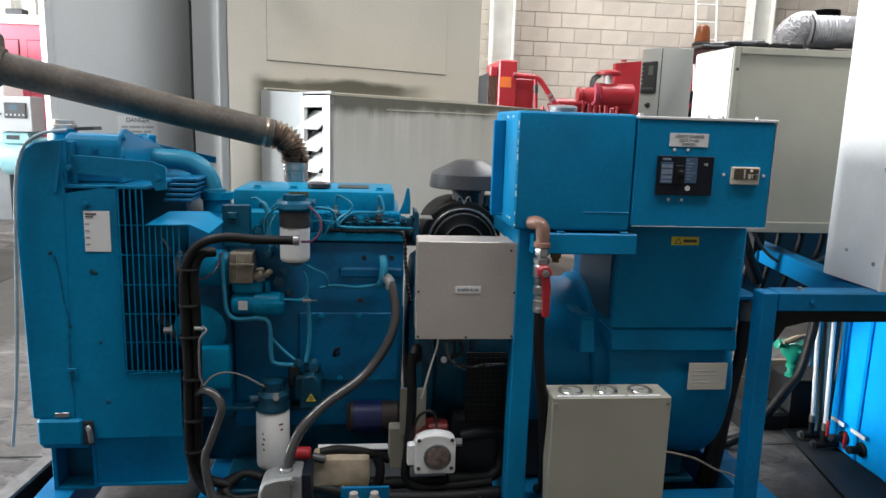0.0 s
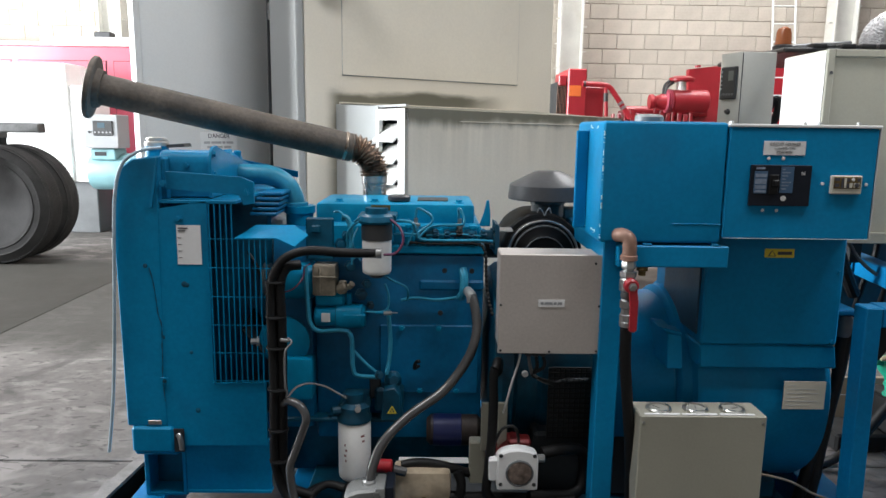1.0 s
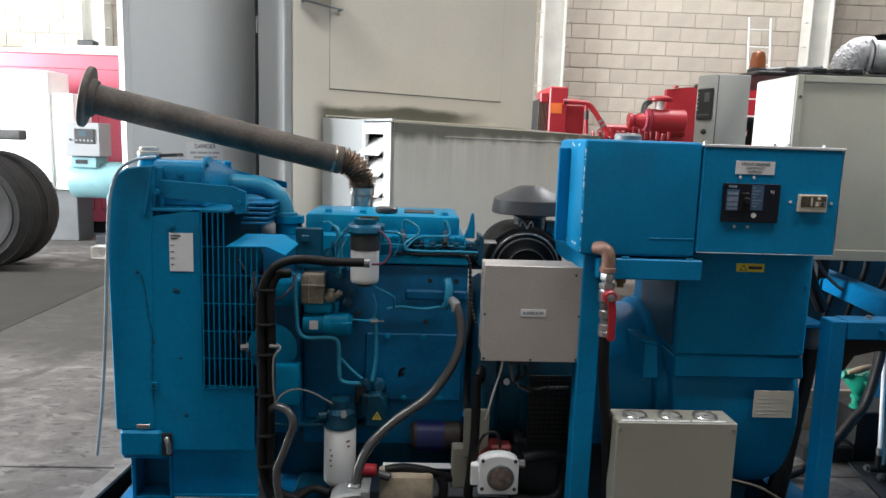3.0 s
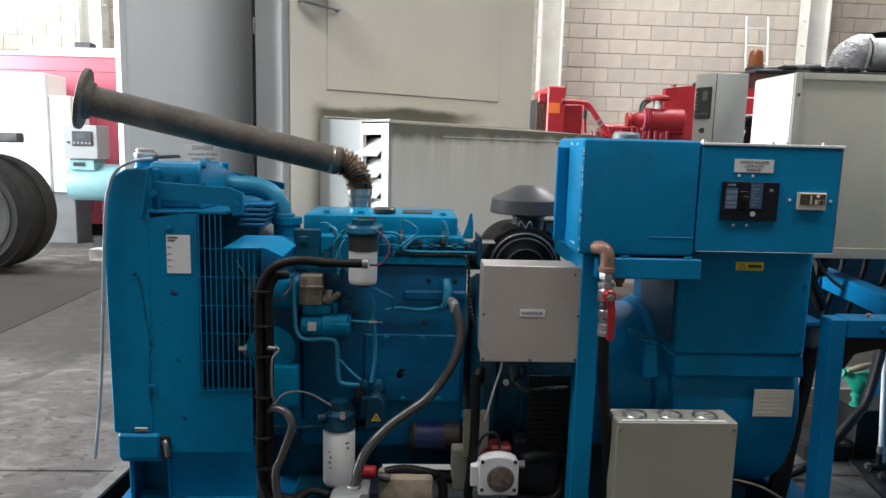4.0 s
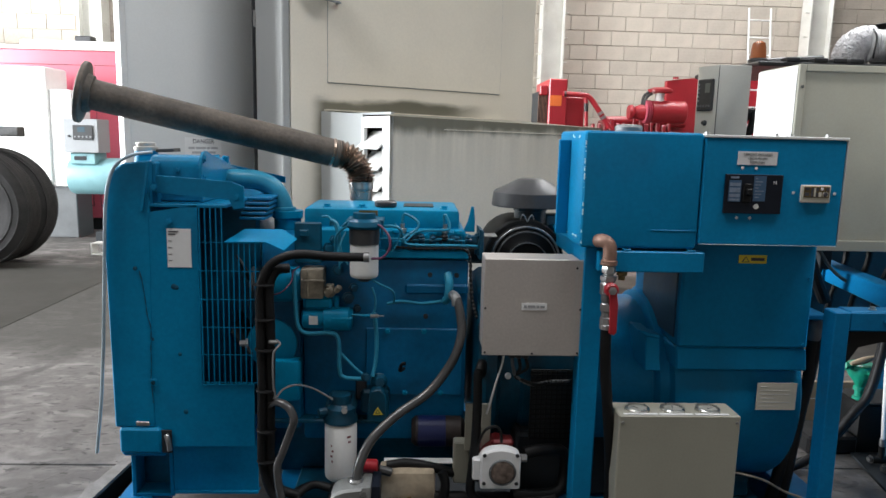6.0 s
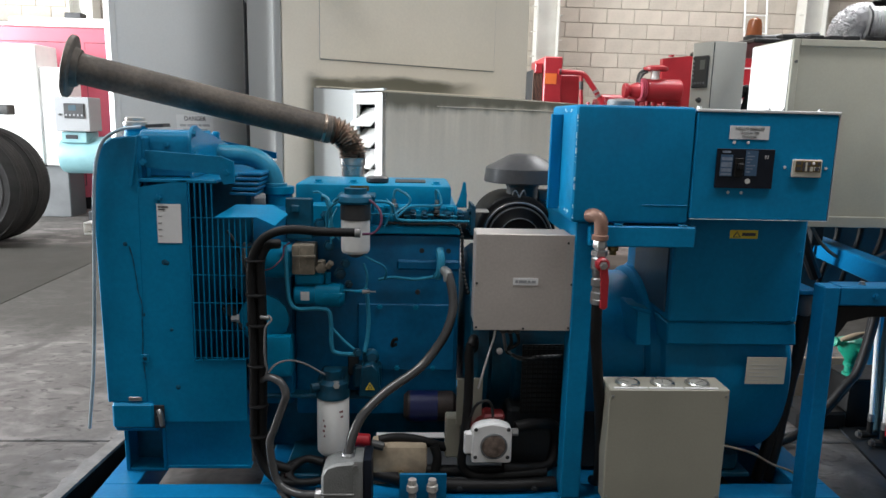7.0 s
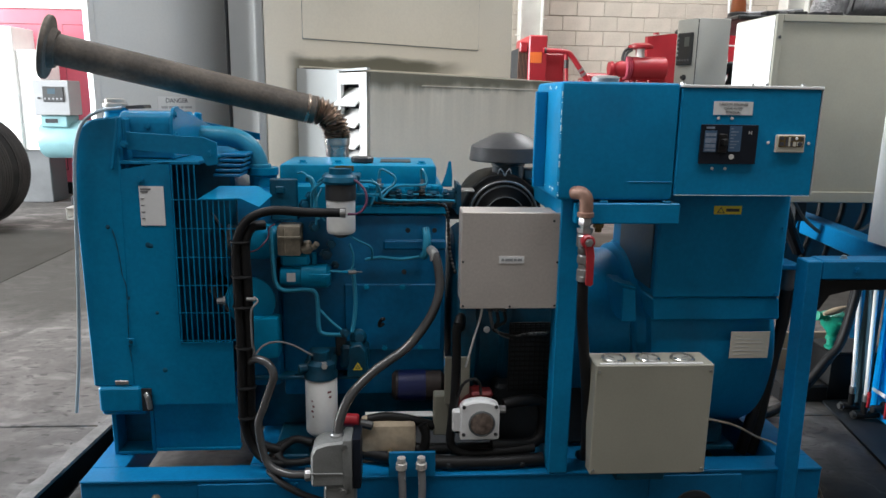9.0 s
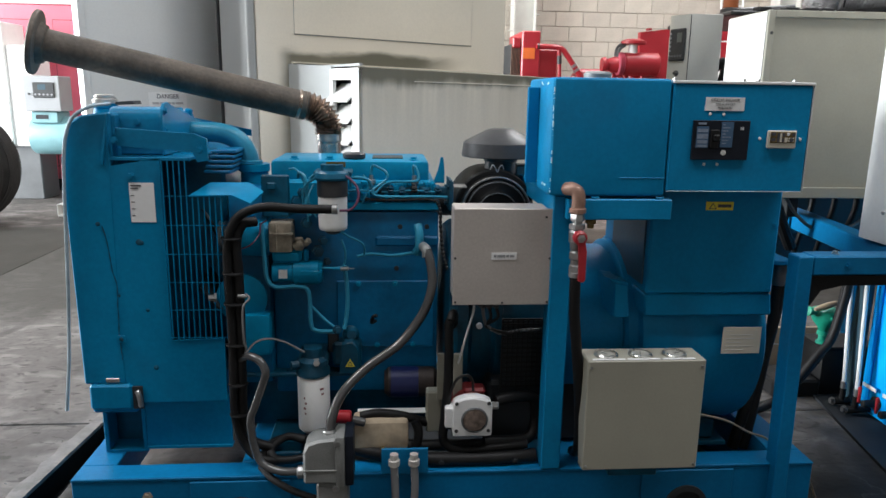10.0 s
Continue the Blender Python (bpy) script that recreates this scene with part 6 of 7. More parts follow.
# ---- behind the generator set ----
def enclosure():
    e = thing("generator_enclosure", "large cream weatherproof enclosure with a water-stained air hood and open door", "enclosure", (-0.64, 2.02, 0), turn=32.9)
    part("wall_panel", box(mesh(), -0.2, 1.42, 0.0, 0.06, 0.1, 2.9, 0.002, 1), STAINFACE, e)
    part("wall_panel", box(mesh(), -0.245, -0.2, 0.0005, 0.37, 0.1, 2.9, 0.018, 4), FRAMEG, e)
    part("door_lintel", box(mesh(), -0.245, -0.2, 0.37, 0.745, 2.86, 2.9, 0), CANOPYG, e)
    part("wall_panel", box(mesh(), -0.245, -0.2, 0.745, 2.2, 0.1, 2.9, 0.004), CANOPYG, e)
    part("wall_panel", box(mesh(), 1.37, 1.42, 0.06, 2.2, 0.1, 2.9, 0.004), CANOPY, e)
    part("wall_panel", box(mesh(), -0.2, 1.37, 2.14, 2.2, 0.1, 2.9, 0.004), CANOPY, e)
    part("roof", box(mesh(), -0.3, 1.47, -0.04, 2.25, 2.9, 2.96, 0.01), CANOPY, e)
    part("plinth", box(mesh(), -0.22, 1.4, 0.03, 2.15, 0.0, 0.1, 0), DARK, e)
    # flush hatch with an open joint round it
    part("hatch", box(mesh(), 0.0012, 1.149, -0.006, -0.001, 1.5135, 2.7, 0.0015), CANOPY, e)
    part("joint_seal", box(mesh(), 0.0, 1.151, -0.003, 0.0, 1.5095, 2.702, 0), MIDGREY, e)
    bm = rod(mesh(), (-0.16, -0.03, 1.93), (0.06, -0.03, 1.91), 0.006, 8)
    rod(bm, (0.05, -0.03, 1.91), (0.05, 0.0, 1.91), 0.008, 8)
    rod(bm, (-0.15, -0.03, 1.93), (-0.15, 0.0, 1.93), 0.008, 8)
    part("grab_rail", bm, STEEL, e)
    part("lamp_bowl", lathe(mesh(), [(0.03, 0), (0.06, 0.012), (0.075, 0.04), (0.078, 0.08), (0, 0.08)], (-0.05, -0.09, 1.955)), GREYP, e)
    # air hood
    bm = mesh()
    plan = [(-0.01, 0.0, 1.372), (-0.040, -0.703, 1.334), (1.3, -0.703, 1.316), (1.3, 0.0, 1.36)]
    lo = [bm.verts.new((x, y, 0.35)) for x, y, z in plan]
    hi = [bm.verts.new((x, y, z)) for x, y, z in plan]
    for i in (1, 2, 3):
        bm.faces.new((lo[i], lo[(i + 1) % 4], hi[(i + 1) % 4], hi[i]))
    bm.faces.new(hi)
    bm.faces.new(lo)
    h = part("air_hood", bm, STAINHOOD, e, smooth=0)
    part("lip", prism(mesh(), [(-0.012, 0.0), (-0.04, -0.71), (-0.025, -0.71), (0.004, 0.0)], 1.34, 1.35, 0, "z"), CANOPYG, h)
    part("lip", prism(mesh(), [(0.25, 1.279), (1.3, 1.272), (1.3, 1.278), (0.25, 1.282)], -0.7065, -0.7032), CANOPY, h)
    part("wall_flashing", prism(mesh(), [(-0.02, 1.367), (1.128, 1.357), (1.128, 1.366), (-0.02, 1.376)], -0.022, -0.001), CANOPY, h)
    # louvred cheek, grey in the corner, white by the louvres: light put into colour
    bm = mesh()
    part("cheek", prism(mesh(), [(-0.45, 0.35), (0.0, 0.35), (0.0, 1.365), (-0.45, 1.345)], -0.036, -0.016, 0.001, "x"), CANOPYG, h)
    box(bm, -0.042, -0.022, -0.47, -0.444, 0.35, 1.33, 0.001)
    box(bm, -0.042, -0.022, -0.703, -0.640, 0.35, 1.332, 0.001)
    box(bm, -0.042, -0.022, -0.640, -0.47, 1.282, 1.332, 0.001)
    part("cheek", bm, WHITEP, h)
    for k in range(9):
        z = 1.188 - k * 0.094
        bm = prism(mesh(), [(-0.070, z), (-0.064, z - 0.004), (0.022, z + 0.075), (0.018, z + 0.080)], -0.640, -0.444, 0)
        part("louvre", bm, WHITEP, h)
    # dark sheet painted as the shade behind the louvres
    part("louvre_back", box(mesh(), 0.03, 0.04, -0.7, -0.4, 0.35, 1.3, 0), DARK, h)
    # open door leaf
    d = thing("enclosure_door", "grey enclosure door leaf standing open, with danger sign", "door", (-1.125, 2.56, 0), turn=50.5 - 180)
    part("leaf", box(mesh(), 0.02, 0.83, -0.02, 0.02, 0.15, 2.85, 0.006, 2), LEAF, d)
    part("edge_strip", box(mesh(), 0.80, 0.834, -0.026, 0.026, 0.15, 2.85, 0.004), WHITEP, d)
    for z in (0.5, 1.93):
        part("hinge", rod(mesh(), (0.006, 0.015, z), (0.006, 0.015, z + 0.12), 0.012, 12, 0.002), STEEL, d)
    # dark strip painted in place of the shaded gap at the hinge
    part("hinge_seal", box(mesh(), 0.012, 0.040, 0.019, 0.026, 0.15, 2.85, 0.002), GREYP, d)
    # white plate painted as daylight glinting through the hinge gap
    part("hinge_plate", box(mesh(), 0.014, 0.034, 0.026, 0.032, 1.85, 1.945, 0.002), WHITEP, d)
    s = part("danger_sign", box(mesh(), 0.266, 0.495, 0.02, 0.022, 1.07, 1.214, 0.0), SIGNGREY, d, "white danger sign")
    words("lettering", "DANGER", (0.381, 0.0227, 1.192), 0.0335, INK, s, (90, 0, 180))
    bm = mesh()
    for x0, x1, z in ((0.29, 0.335, 1.157), (0.342, 0.36, 1.157), (0.367, 0.43, 1.157), (0.437, 0.475, 1.157), (0.305, 0.35, 1.132), (0.36, 0.455, 1.132), (0.33, 0.43, 1.107)):
        box(bm, x0, x1, 0.022, 0.0227, z - 0.006, z + 0.006, 0)
    part("small_print", bm, FAINT, s)


def red_set():
    r = thing("red_generator_set", "red open generator set with radiator, coolant pipe and silencer", "generator", (1.8, 5.9, 0))
    part("skid", box(mesh(), 1.0, 3.8, 5.5, 6.3, 0.0, 0.3, 0.02), RED, r)
    e = part("engine", box(mesh(), 1.7, 2.6, 5.6, 6.1, 0.3, 1.38, 0.05, 2), RED, r)
    for k in range(6):
        part("head_cover", box(mesh(), 1.76 + k * 0.13, 1.87 + k * 0.13, 5.62, 5.86, 1.38, 1.47, 0.015), RED, e)
    part("manifold", rod(mesh(), (1.75, 5.58, 1.46), (2.6, 5.58, 1.46), 0.05, 16), RED, e)
    q = part("radiator", box(mesh(), 1.16, 1.345, 5.5, 6.3, 0.3, 1.865, 0.012), RED, r)
    part("core_side", box(mesh(), 1.06, 1.16, 5.56, 6.25, 0.3, 1.74, 0.005), DARK, q)
    for k in range(7):
        part("fin", box(mesh(), 1.062 + k * 0.014, 1.066 + k * 0.014, 5.552, 5.56, 0.3, 1.74, 0), mat_copper, q)
    part("bolt_box", box(mesh(), 1.07, 1.15, 5.52, 5.6, 1.70, 1.80, 0.01), RED, q)
    part("sticker", box(mesh(), 1.17, 1.29, 5.497, 5.499, 1.595, 1.70, 0), mat_orange, q, "orange warning sticker")
    part("duct", box(mesh(), 1.345, 1.55, 5.6, 6.25, 0.3, 1.70, 0.015), RED, r)
    pipe = part("coolant_pipe", tube(mesh(), [(1.294, 5.450, 1.714), (1.366, 5.450, 1.712), (1.478, 5.450, 1.709), (1.558, 5.450, 1.689), (1.625, 5.450, 1.611), (1.687, 5.450, 1.526), (1.739, 5.450, 1.457), (1.781, 5.450, 1.384)], 0.026, 14), RED, r)
    part("clamp", rod(mesh(), (1.673, 5.450, 1.544), (1.689, 5.450, 1.521), 0.031, 14), STEEL, pipe)
    part("clamp", rod(mesh(), (1.702, 5.450, 1.502), (1.718, 5.450, 1.479), 0.031, 14), STEEL, pipe)
    part("clamp", rod(mesh(), (1.306, 5.450, 1.715), (1.321, 5.450, 1.715), 0.03, 14), DARKSTEEL, pipe)
    hose = part("drop_pipe", rod(mesh(), (1.526, 5.450, 1.692), (1.544, 5.450, 1.398), 0.02, 12), RED, r)
    part("hose_sleeve", rod(mesh(), (1.530, 5.450, 1.628), (1.535, 5.450, 1.545), 0.024, 12), DARKSTEEL, hose)
    s = part("silencer", lathe(mesh(), [(0.095, 0), (0.110, 0.012), (0.110, 0.341), (0.099, 0.351), (0, 0.351)], (2.135, 5.3, 1.552), (1, 0, 0), 36), RED, r)
    for k in range(3):
        part("hose_ring", lathe(mesh(), [(0.088, 0), (0.114, 0.008), (0.088, 0.022)], (2.135 - 0.06 + 0.022 * k, 5.3, 1.552), (1, 0, 0), 32), PINKRED, s)
    part("inlet", lathe(mesh(), [(0.068, 0), (0.073, 0.03), (0.055, 0.06), (0.079, 0.12), (0.079, 0.2), (0, 0.2)], (1.923, 5.3, 1.543), (1, 0, 0), 28), RED, s)
    part("neck", rod(mesh(), (2.228, 5.3, 1.618), (2.228, 5.3, 1.746), 0.045, 18), WHITEP, s)
    part("inlet_cap", lathe(mesh(), [(0.104, 0), (0.122, 0.008), (0.122, 0.032), (0.073, 0.053), (0, 0.053)], (2.228, 5.3, 1.736), (0, 0, 1), 32), RED, s)
    part("breather", tube(mesh(), [(2.143, 5.280, 1.729), (2.099, 5.280, 1.702), (2.075, 5.280, 1.657), (2.073, 5.280, 1.612)], 0.016, 10), DARKSTEEL, s)
    part("breather", tube(mesh(), [(2.117, 5.290, 1.747), (2.068, 5.290, 1.710), (2.051, 5.290, 1.648), (2.055, 5.290, 1.594)], 0.012, 10), DARKSTEEL, s)
    part("end_panel", prism(mesh(), [(2.407, 0.3), (2.407, 1.886), (2.664, 1.918), (2.95, 1.93), (2.95, 0.3)], 5.62, 5.70), RED, r)
    part("panel_bolt", rod(mesh(), (2.493, 5.620, 1.903), (2.491, 5.620, 1.925), 0.03, 10), RED, r)
    rng = random.Random(4)
    for k in range(14):
        x = 1.62 + k * 0.06
        part("head_fitting", box(mesh(), x, x + rng.uniform(0.02, 0.05), 5.5, 5.56, 1.36, 1.42 + rng.uniform(0.0, 0.08), 0.006), RED, e)
    l = thing("ladder", "white painted steel ladder against the block wall", "ladder", (4.3, 7.6, 0))
    for x in (4.14, 4.43):
        part("stile", rod(mesh(), (x + 0.02, 7.3, 0.0), (x, 7.66, 3.02), 0.012, 10), WHITEP, l)
    for k in range(12):
        z = 2.866 - k * 0.225
        f = z / 3.02
        part("rung", rod(mesh(), (4.16 - 0.02 * f, 7.3 + 0.36 * f, z), (4.45 - 0.02 * f, 7.3 + 0.36 * f, z), 0.01, 8), WHITEP, l)
    c = thing("red_cabinet", "red painted steel cabinet standing against the block wall", "cabinet", (4.7, 7.7, 0))
    part("body", box(mesh(), 4.15, 5.2, 7.68, 7.86, 0.05, 2.16, 0.01), RED, c)
    part("door", box(mesh(), 4.18, 5.17, 7.665, 7.68, 0.1, 2.12, 0.004), RED, c)
    part("plinth", box(mesh(), 4.2, 5.15, 7.7, 7.84, 0.0, 0.05, 0.002), DARK, c)


def panel_stand():
    c = thing("control_panel", "grey control panel with black controller on a post", "control panel", (1.55, 2.4, 0))
    part("body", prism(mesh(), [(1.444, 2.10), (1.622, 2.10), (1.622, 2.33), (1.52, 2.42), (1.387, 2.24)], 1.18, 1.667, 0.003, "z"), GREYLIGHT, c)
    # the controller sits on the slanting door
    d = Vector((1.444, 2.10, 0)) - Vector((1.387, 2.24, 0))
    m = pose(1.4155, 2.17, 1.51, 0, 0, math.degrees(math.atan2(d.y, d.x)))
    k = part("controller", box(mesh(), -0.055, 0.055, -0.02, 0.0, -0.085, 0.085, 0.006, 1, m), BLACKP, c, "black generator controller")
    part("display", box(mesh(), 0.004, 0.040, -0.0215, -0.02, 0.012, 0.062, 0.001, 1, m), SCREEN, k)
    for i in range(5):
        part("button", lathe(mesh(), [(0.007, 0), (0.006, 0.004), (0, 0.004)], m @ Vector((-0.04 + i * 0.02, -0.02, -0.06)), m.to_3x3() @ Vector((0, -1, 0)), 10), GREYP, k)
        part("button", lathe(mesh(), [(0.006, 0), (0.005, 0.004), (0, 0.004)], m @ Vector((-0.042, -0.02, -0.03 + i * 0.022)), m.to_3x3() @ Vector((0, -1, 0)), 10), MIDGREY, k)
    part("switch", lathe(mesh(), [(0.016, 0), (0.016, 0.006), (0.009, 0.01), (0.009, 0.02), (0, 0.02)], m @ Vector((0.0, 0.0, -0.15)), m.to_3x3() @ Vector((0, -1, 0)), 14), BLACKP, c)
    part("door_joint", box(mesh(), 1.4435, 1.4465, 2.097, 2.1, 1.19, 1.66, 0), DARK, c)
    part("post", box(mesh(), 1.48, 1.56, 2.2, 2.3, 0.0, 1.18, 0.004), DARK, c)
    part("cable", tube(mesh(), [(1.63, 2.2, 1.36), (1.68, 2.18, 1.43), (1.69, 2.18, 1.36), (1.66, 2.2, 1.28), (1.6, 2.22, 1.2), (1.58, 2.25, 1.1)], 0.022, 10), BLACK, c)
    g = thing("silenced_generator", "low dark machine roof with a silver foil exhaust duct", "generator", (3.0, 3.8, 0))
    part("body", box(mesh(), 2.86, 4.3, 3.3, 4.4, 0.0, 1.80, 0.02), WHITEP, g)
    part("roof", box(mesh(), 2.22, 4.33, 3.27, 4.43, 1.80, 1.835, 0.01), BLACKP, g)
    for x in (2.42, 2.62, 2.76, 2.88):
        part("roof_clip", box(mesh(), x, x + 0.1, 3.27, 3.36, 1.835, 1.865, 0.006), BLACKP, g)
    part("roof_bar", rod(mesh(), (2.3, 3.5, 1.845), (2.75, 3.4, 1.87), 0.03, 10), BLACKP, g)
    rng = random.Random(11)

    def crinkled(pts, r, n, per, ripple, rough):
        bm = tube(mesh(), pts, r, n, per, ripple=ripple)
        for v in bm.verts:
            v.co += Vector((rng.uniform(-1, 1), rng.uniform(-1, 1), rng.uniform(-1, 1))) * rough
        return bm

    d = part("foil_duct", crinkled([(3.07, 3.6, 1.80), (3.064, 3.6, 1.90), (3.078, 3.59, 1.968), (3.13, 3.57, 2.014), (3.20, 3.56, 2.018)], 0.122, 80, 22, 0.001, 0.006), FOIL, g, "crinkled silver foil duct", 50)
    part("duct_run", crinkled([(3.14, 3.50, 1.99), (3.4, 3.44, 1.984), (3.8, 3.44, 1.984), (4.2, 3.44, 1.984)], 0.113, 64, 26, 0.003, 0.0022), FOIL, d, "ribbed silver foil duct", 50)
    part("tie", tube(mesh(), [(3.125, 3.44, 2.10), (3.12, 3.39, 2.05), (3.115, 3.375, 1.99), (3.11, 3.38, 1.93), (3.12, 3.40, 1.89)], 0.007, 8), BLACKP, d)
    part("bellows", tube(mesh(), [(3.47, 3.8, 1.80), (3.47, 3.8, 2.1), (3.47, 3.8, 2.2)], 0.09, 24, 14, ripple=0.012), BLACKP, g)
    bc = part("beacon", lathe(mesh(), [(0.07, 0), (0.07, 0.03), (0.055, 0.04), (0, 0.04)], (2.32, 3.5, 1.835)), BLACKP, g)
    part("beacon_lens", lathe(mesh(), [(0.056, 0), (0.05, 0.08), (0.042, 0.11), (0.02, 0.124), (0, 0.126)], (2.32, 3.5, 1.876)), AMBER, bc, "amber beacon lens")


def right_side():
    s = thing("steel_stand", "blue box-section steel stand carrying two cabinets", "stand", (1.4, 0.4, 0))
    part("post", prism(mesh(), [(0.885, 0.832), (0.926, 0.832), (0.937, 0.0), (0.897, 0.0)], -0.03, 0.022, 0.003), SKID, s)
    b = part("beam", box(mesh(), 0.927, 2.1, -0.028, 0.034, 0.782, 0.833, 0.004), SKID, s)
    part("beam_seal", prism(mesh(), [(0.927, 0.782), (2.1, 0.782), (2.1, 0.752), (1.02, 0.752), (0.96, 0.742), (0.934, 0.70), (0.928, 0.60)], -0.018, 0.03, 0.004), BLACK, b, "black rubber strip")
    part("bolt", bolt(mesh(), (1.02, -0.029, 0.808), (0, -1, 0), 0.006, 0.006), SKID, b)
    part("bolt", bolt(mesh(), (1.0, 0.0, 0.833), (0, 0, 1), 0.007, 0.008), STEEL, b)
    part("rail", prism(mesh(), [(1.205, 0.034), (1.265, 0.034), (1.625, 2.4), (1.565, 2.4)], 0.762, 0.828, 0.004, "z"), SKID, s)
    part("rail", box(mesh(), 2.04, 2.1, 0.03, 1.3, 0.762, 0.828, 0.004), SKID, s)
    part("beam", box(mesh(), 0.93, 2.04, 1.3, 1.36, 0.70, 0.7615, 0.003), SKID, s)
    part("cross_beam", box(mesh(), 0.95, 1.2, 0.62, 0.68, 0.69, 0.74, 0.003), SKID, s)
    for x, y in ((1.2, 1.36), (2.04, 1.36), (2.05, -0.028)):
        part("post", box(mesh(), x, x + 0.05, y, y + 0.05, 0.0, 0.762, 0.003), SKID, s)
    part("post", box(mesh(), 0.93, 0.98, 1.36, 1.41, 0.0, 0.76, 0.003), SKID, s)
    w = thing("white_cabinet", "white riveted steel cabinet standing on the blue stand", "cabinet", (1.6, 0.1, 0.83))
    part("body", box(mesh(), 1.212, 2.0, -0.012, 0.22, 0.8335, 1.95, 0.005, 2), WHITEP, w)
    part("frame_strip", box(mesh(), 1.206, 1.24, -0.022, -0.012, 0.8335, 1.95, 0.002), WHITEP, w)
    for y, z in ((0.02, 0.9), (0.02, 1.15), (0.02, 1.4), (0.02, 1.58), (0.13, 0.92)):
        part("rivet", lathe(mesh(), [(0.006, 0), (0.005, 0.003), (0, 0.004)], (1.212, y, z), (-1, 0, 0), 10), STEEL, w)
    g = thing("grey_cabinet", "grey-green electrical cabinet with a folded front rim", "cabinet", (1.4, 0.65, 0.9))
    part("body", box(mesh(), 1.03, 1.8, 0.535, 0.79, 0.918, 1.5, 0.004), GREYBOX, g)
    bm = mesh()
    box(bm, 1.03, 1.052, 0.522, 0.536, 0.918, 1.5, 0.002)
    box(bm, 1.052, 1.8, 0.522, 0.536, 1.478, 1.5, 0.002)
    box(bm, 1.075, 1.8, 0.518, 0.536, 0.905, 0.94, 0.002)
    part("rim", bm, GREYBOX, g)
    # thin white panel puts the daylight on this side into colour
    part("side_panel", box(mesh(), 1.0265, 1.03, 0.53, 0.785, 0.93, 1.495, 0.001), WHITEP, g, "side panel whitened for the daylight on it")
    part("lock", lathe(mesh(), [(0.005, 0), (0.005, 0.003), (0, 0.003)], (1.043, 0.522, 1.43), (0, -1, 0), 12), BLACKP, g)
    for k in range(5):
        x = 1.30 + k * 0.085
        part("cable", tube(mesh(), [(x, 0.74, 0.918), (x + 0.004, 0.74, 0.86), (x - 0.004, 0.74, 0.81), (x - 0.02, 0.75, 0.74), (x - 0.03, 0.78, 0.6)], 0.011, 8), BLACK, g)
    part("cable", tube(mesh(), [(1.14, 0.6, 0.93), (1.16, 0.58, 0.87), (1.19, 0.58, 0.80), (1.24, 0.60, 0.72)], 0.02, 10), BLACK, g)
    part("grey_wire", tube(mesh(), [(1.19, 0.58, 0.90), (1.23, 0.57, 0.84), (1.29, 0.565, 0.795), (1.36, 0.565, 0.785), (1.43, 0.57, 0.80), (1.5, 0.58, 0.84)], 0.006, 8), GREYP, g)
    for x in (1.21, 1.71):
        part("leg", box(mesh(), x, x + 0.04, 0.6, 0.7, 0.8285, 0.918, 0.002), DARK, g)
    part("panel", box(mesh(), 0.96, 2.04, 0.86, 0.885, 0.60, 0.90, 0.004), SLATE, s)
    t = thing("blue_tank", "bright blue ribbed sheet steel tank on a black base", "tank", (2.1, 0.4, 0))
    part("body", box(mesh(), 1.73, 2.45, -0.1, 0.80, 0.012, 0.70, 0.008), BRIGHT, t)
    for y in (0.745, 0.625, 0.45, 0.27):
        part("rib", box(mesh(), 1.716, 1.731, y, y + 0.024, 0.02, 0.695, 0.006), BRIGHT, t)
    part("base", prism(mesh(), [(1.416, -0.15), (1.622, 0.93), (2.5, 0.93), (2.5, -0.15)], 0.0, 0.011, 0, "z"), DARK, t, "oily black base sheet")
    part("corner_post", box(mesh(), 1.70, 1.73, 0.80, 0.87, 0.011, 0.70, 0.004), SLATE, t)
    for y0, y1 in ((0.858, 0.818), (0.762, 0.738)):
        x = 1.67
        p = part("sight_pipe", rod(mesh(), (x, y0 + 0.01, 0.60), (x, y1, 0.12), 0.0085, 14), WHITEP, t, "pale silver sight pipe")
        part("clamp", rod(mesh(), (x, y1, 0.12), (x, y1 - 0.002, 0.09), 0.0125, 12, 0.002), STEEL, p)
        part("pipe_end", rod(mesh(), (x, y1, 0.09), (x, y1 - 0.002, 0.04), 0.0115, 12, 0.002), BLACK, p)
        part("elbow", tube(mesh(), [(x - 0.03, y1 + 0.01, 0.03), (x, y1, 0.033), (x + 0.03, y1, 0.035), (1.73, y1, 0.036)], 0.015, 10), BLACK, p)
        part("elbow_nut", bolt(mesh(), (x - 0.03, y1 + 0.01, 0.03), (-1, 0, 0), 0.012, 0.012), DARKSTEEL, p)
    for y in (0.70, 0.60):
        v = part("valve", rod(mesh(), (1.73, y, 0.075), (1.67, y, 0.075), 0.015, 14, 0.004), BLACK, t)
        part("flange", rod(mesh(), (1.73, y, 0.075), (1.72, y, 0.075), 0.028, 14, 0.003), BLACK, v)
        part("handle", prism(mesh(), [(y + 0.018, 0.07), (y + 0.028, 0.07), (y + 0.03, 0.132), (y + 0.023, 0.138), (y + 0.016, 0.132)], 1.667, 1.677, 0.002, "x"), RED, v, "red lever handle")
    for y0, y1 in ((0.69, 0.766), (0.573, 0.652)):
        part("label", box(mesh(), 1.711, 1.714, y0, y1, 0.124, 0.139, 0), PAPER, t)
    k = thing("pump_box", "black plastic box standing behind the blue tank", "box", (1.78, 1.03, 0))
    part("body", box(mesh(), 1.655, 1.9, 0.95, 1.12, 0.0, 0.205, 0.012, 2), BLACK, k)
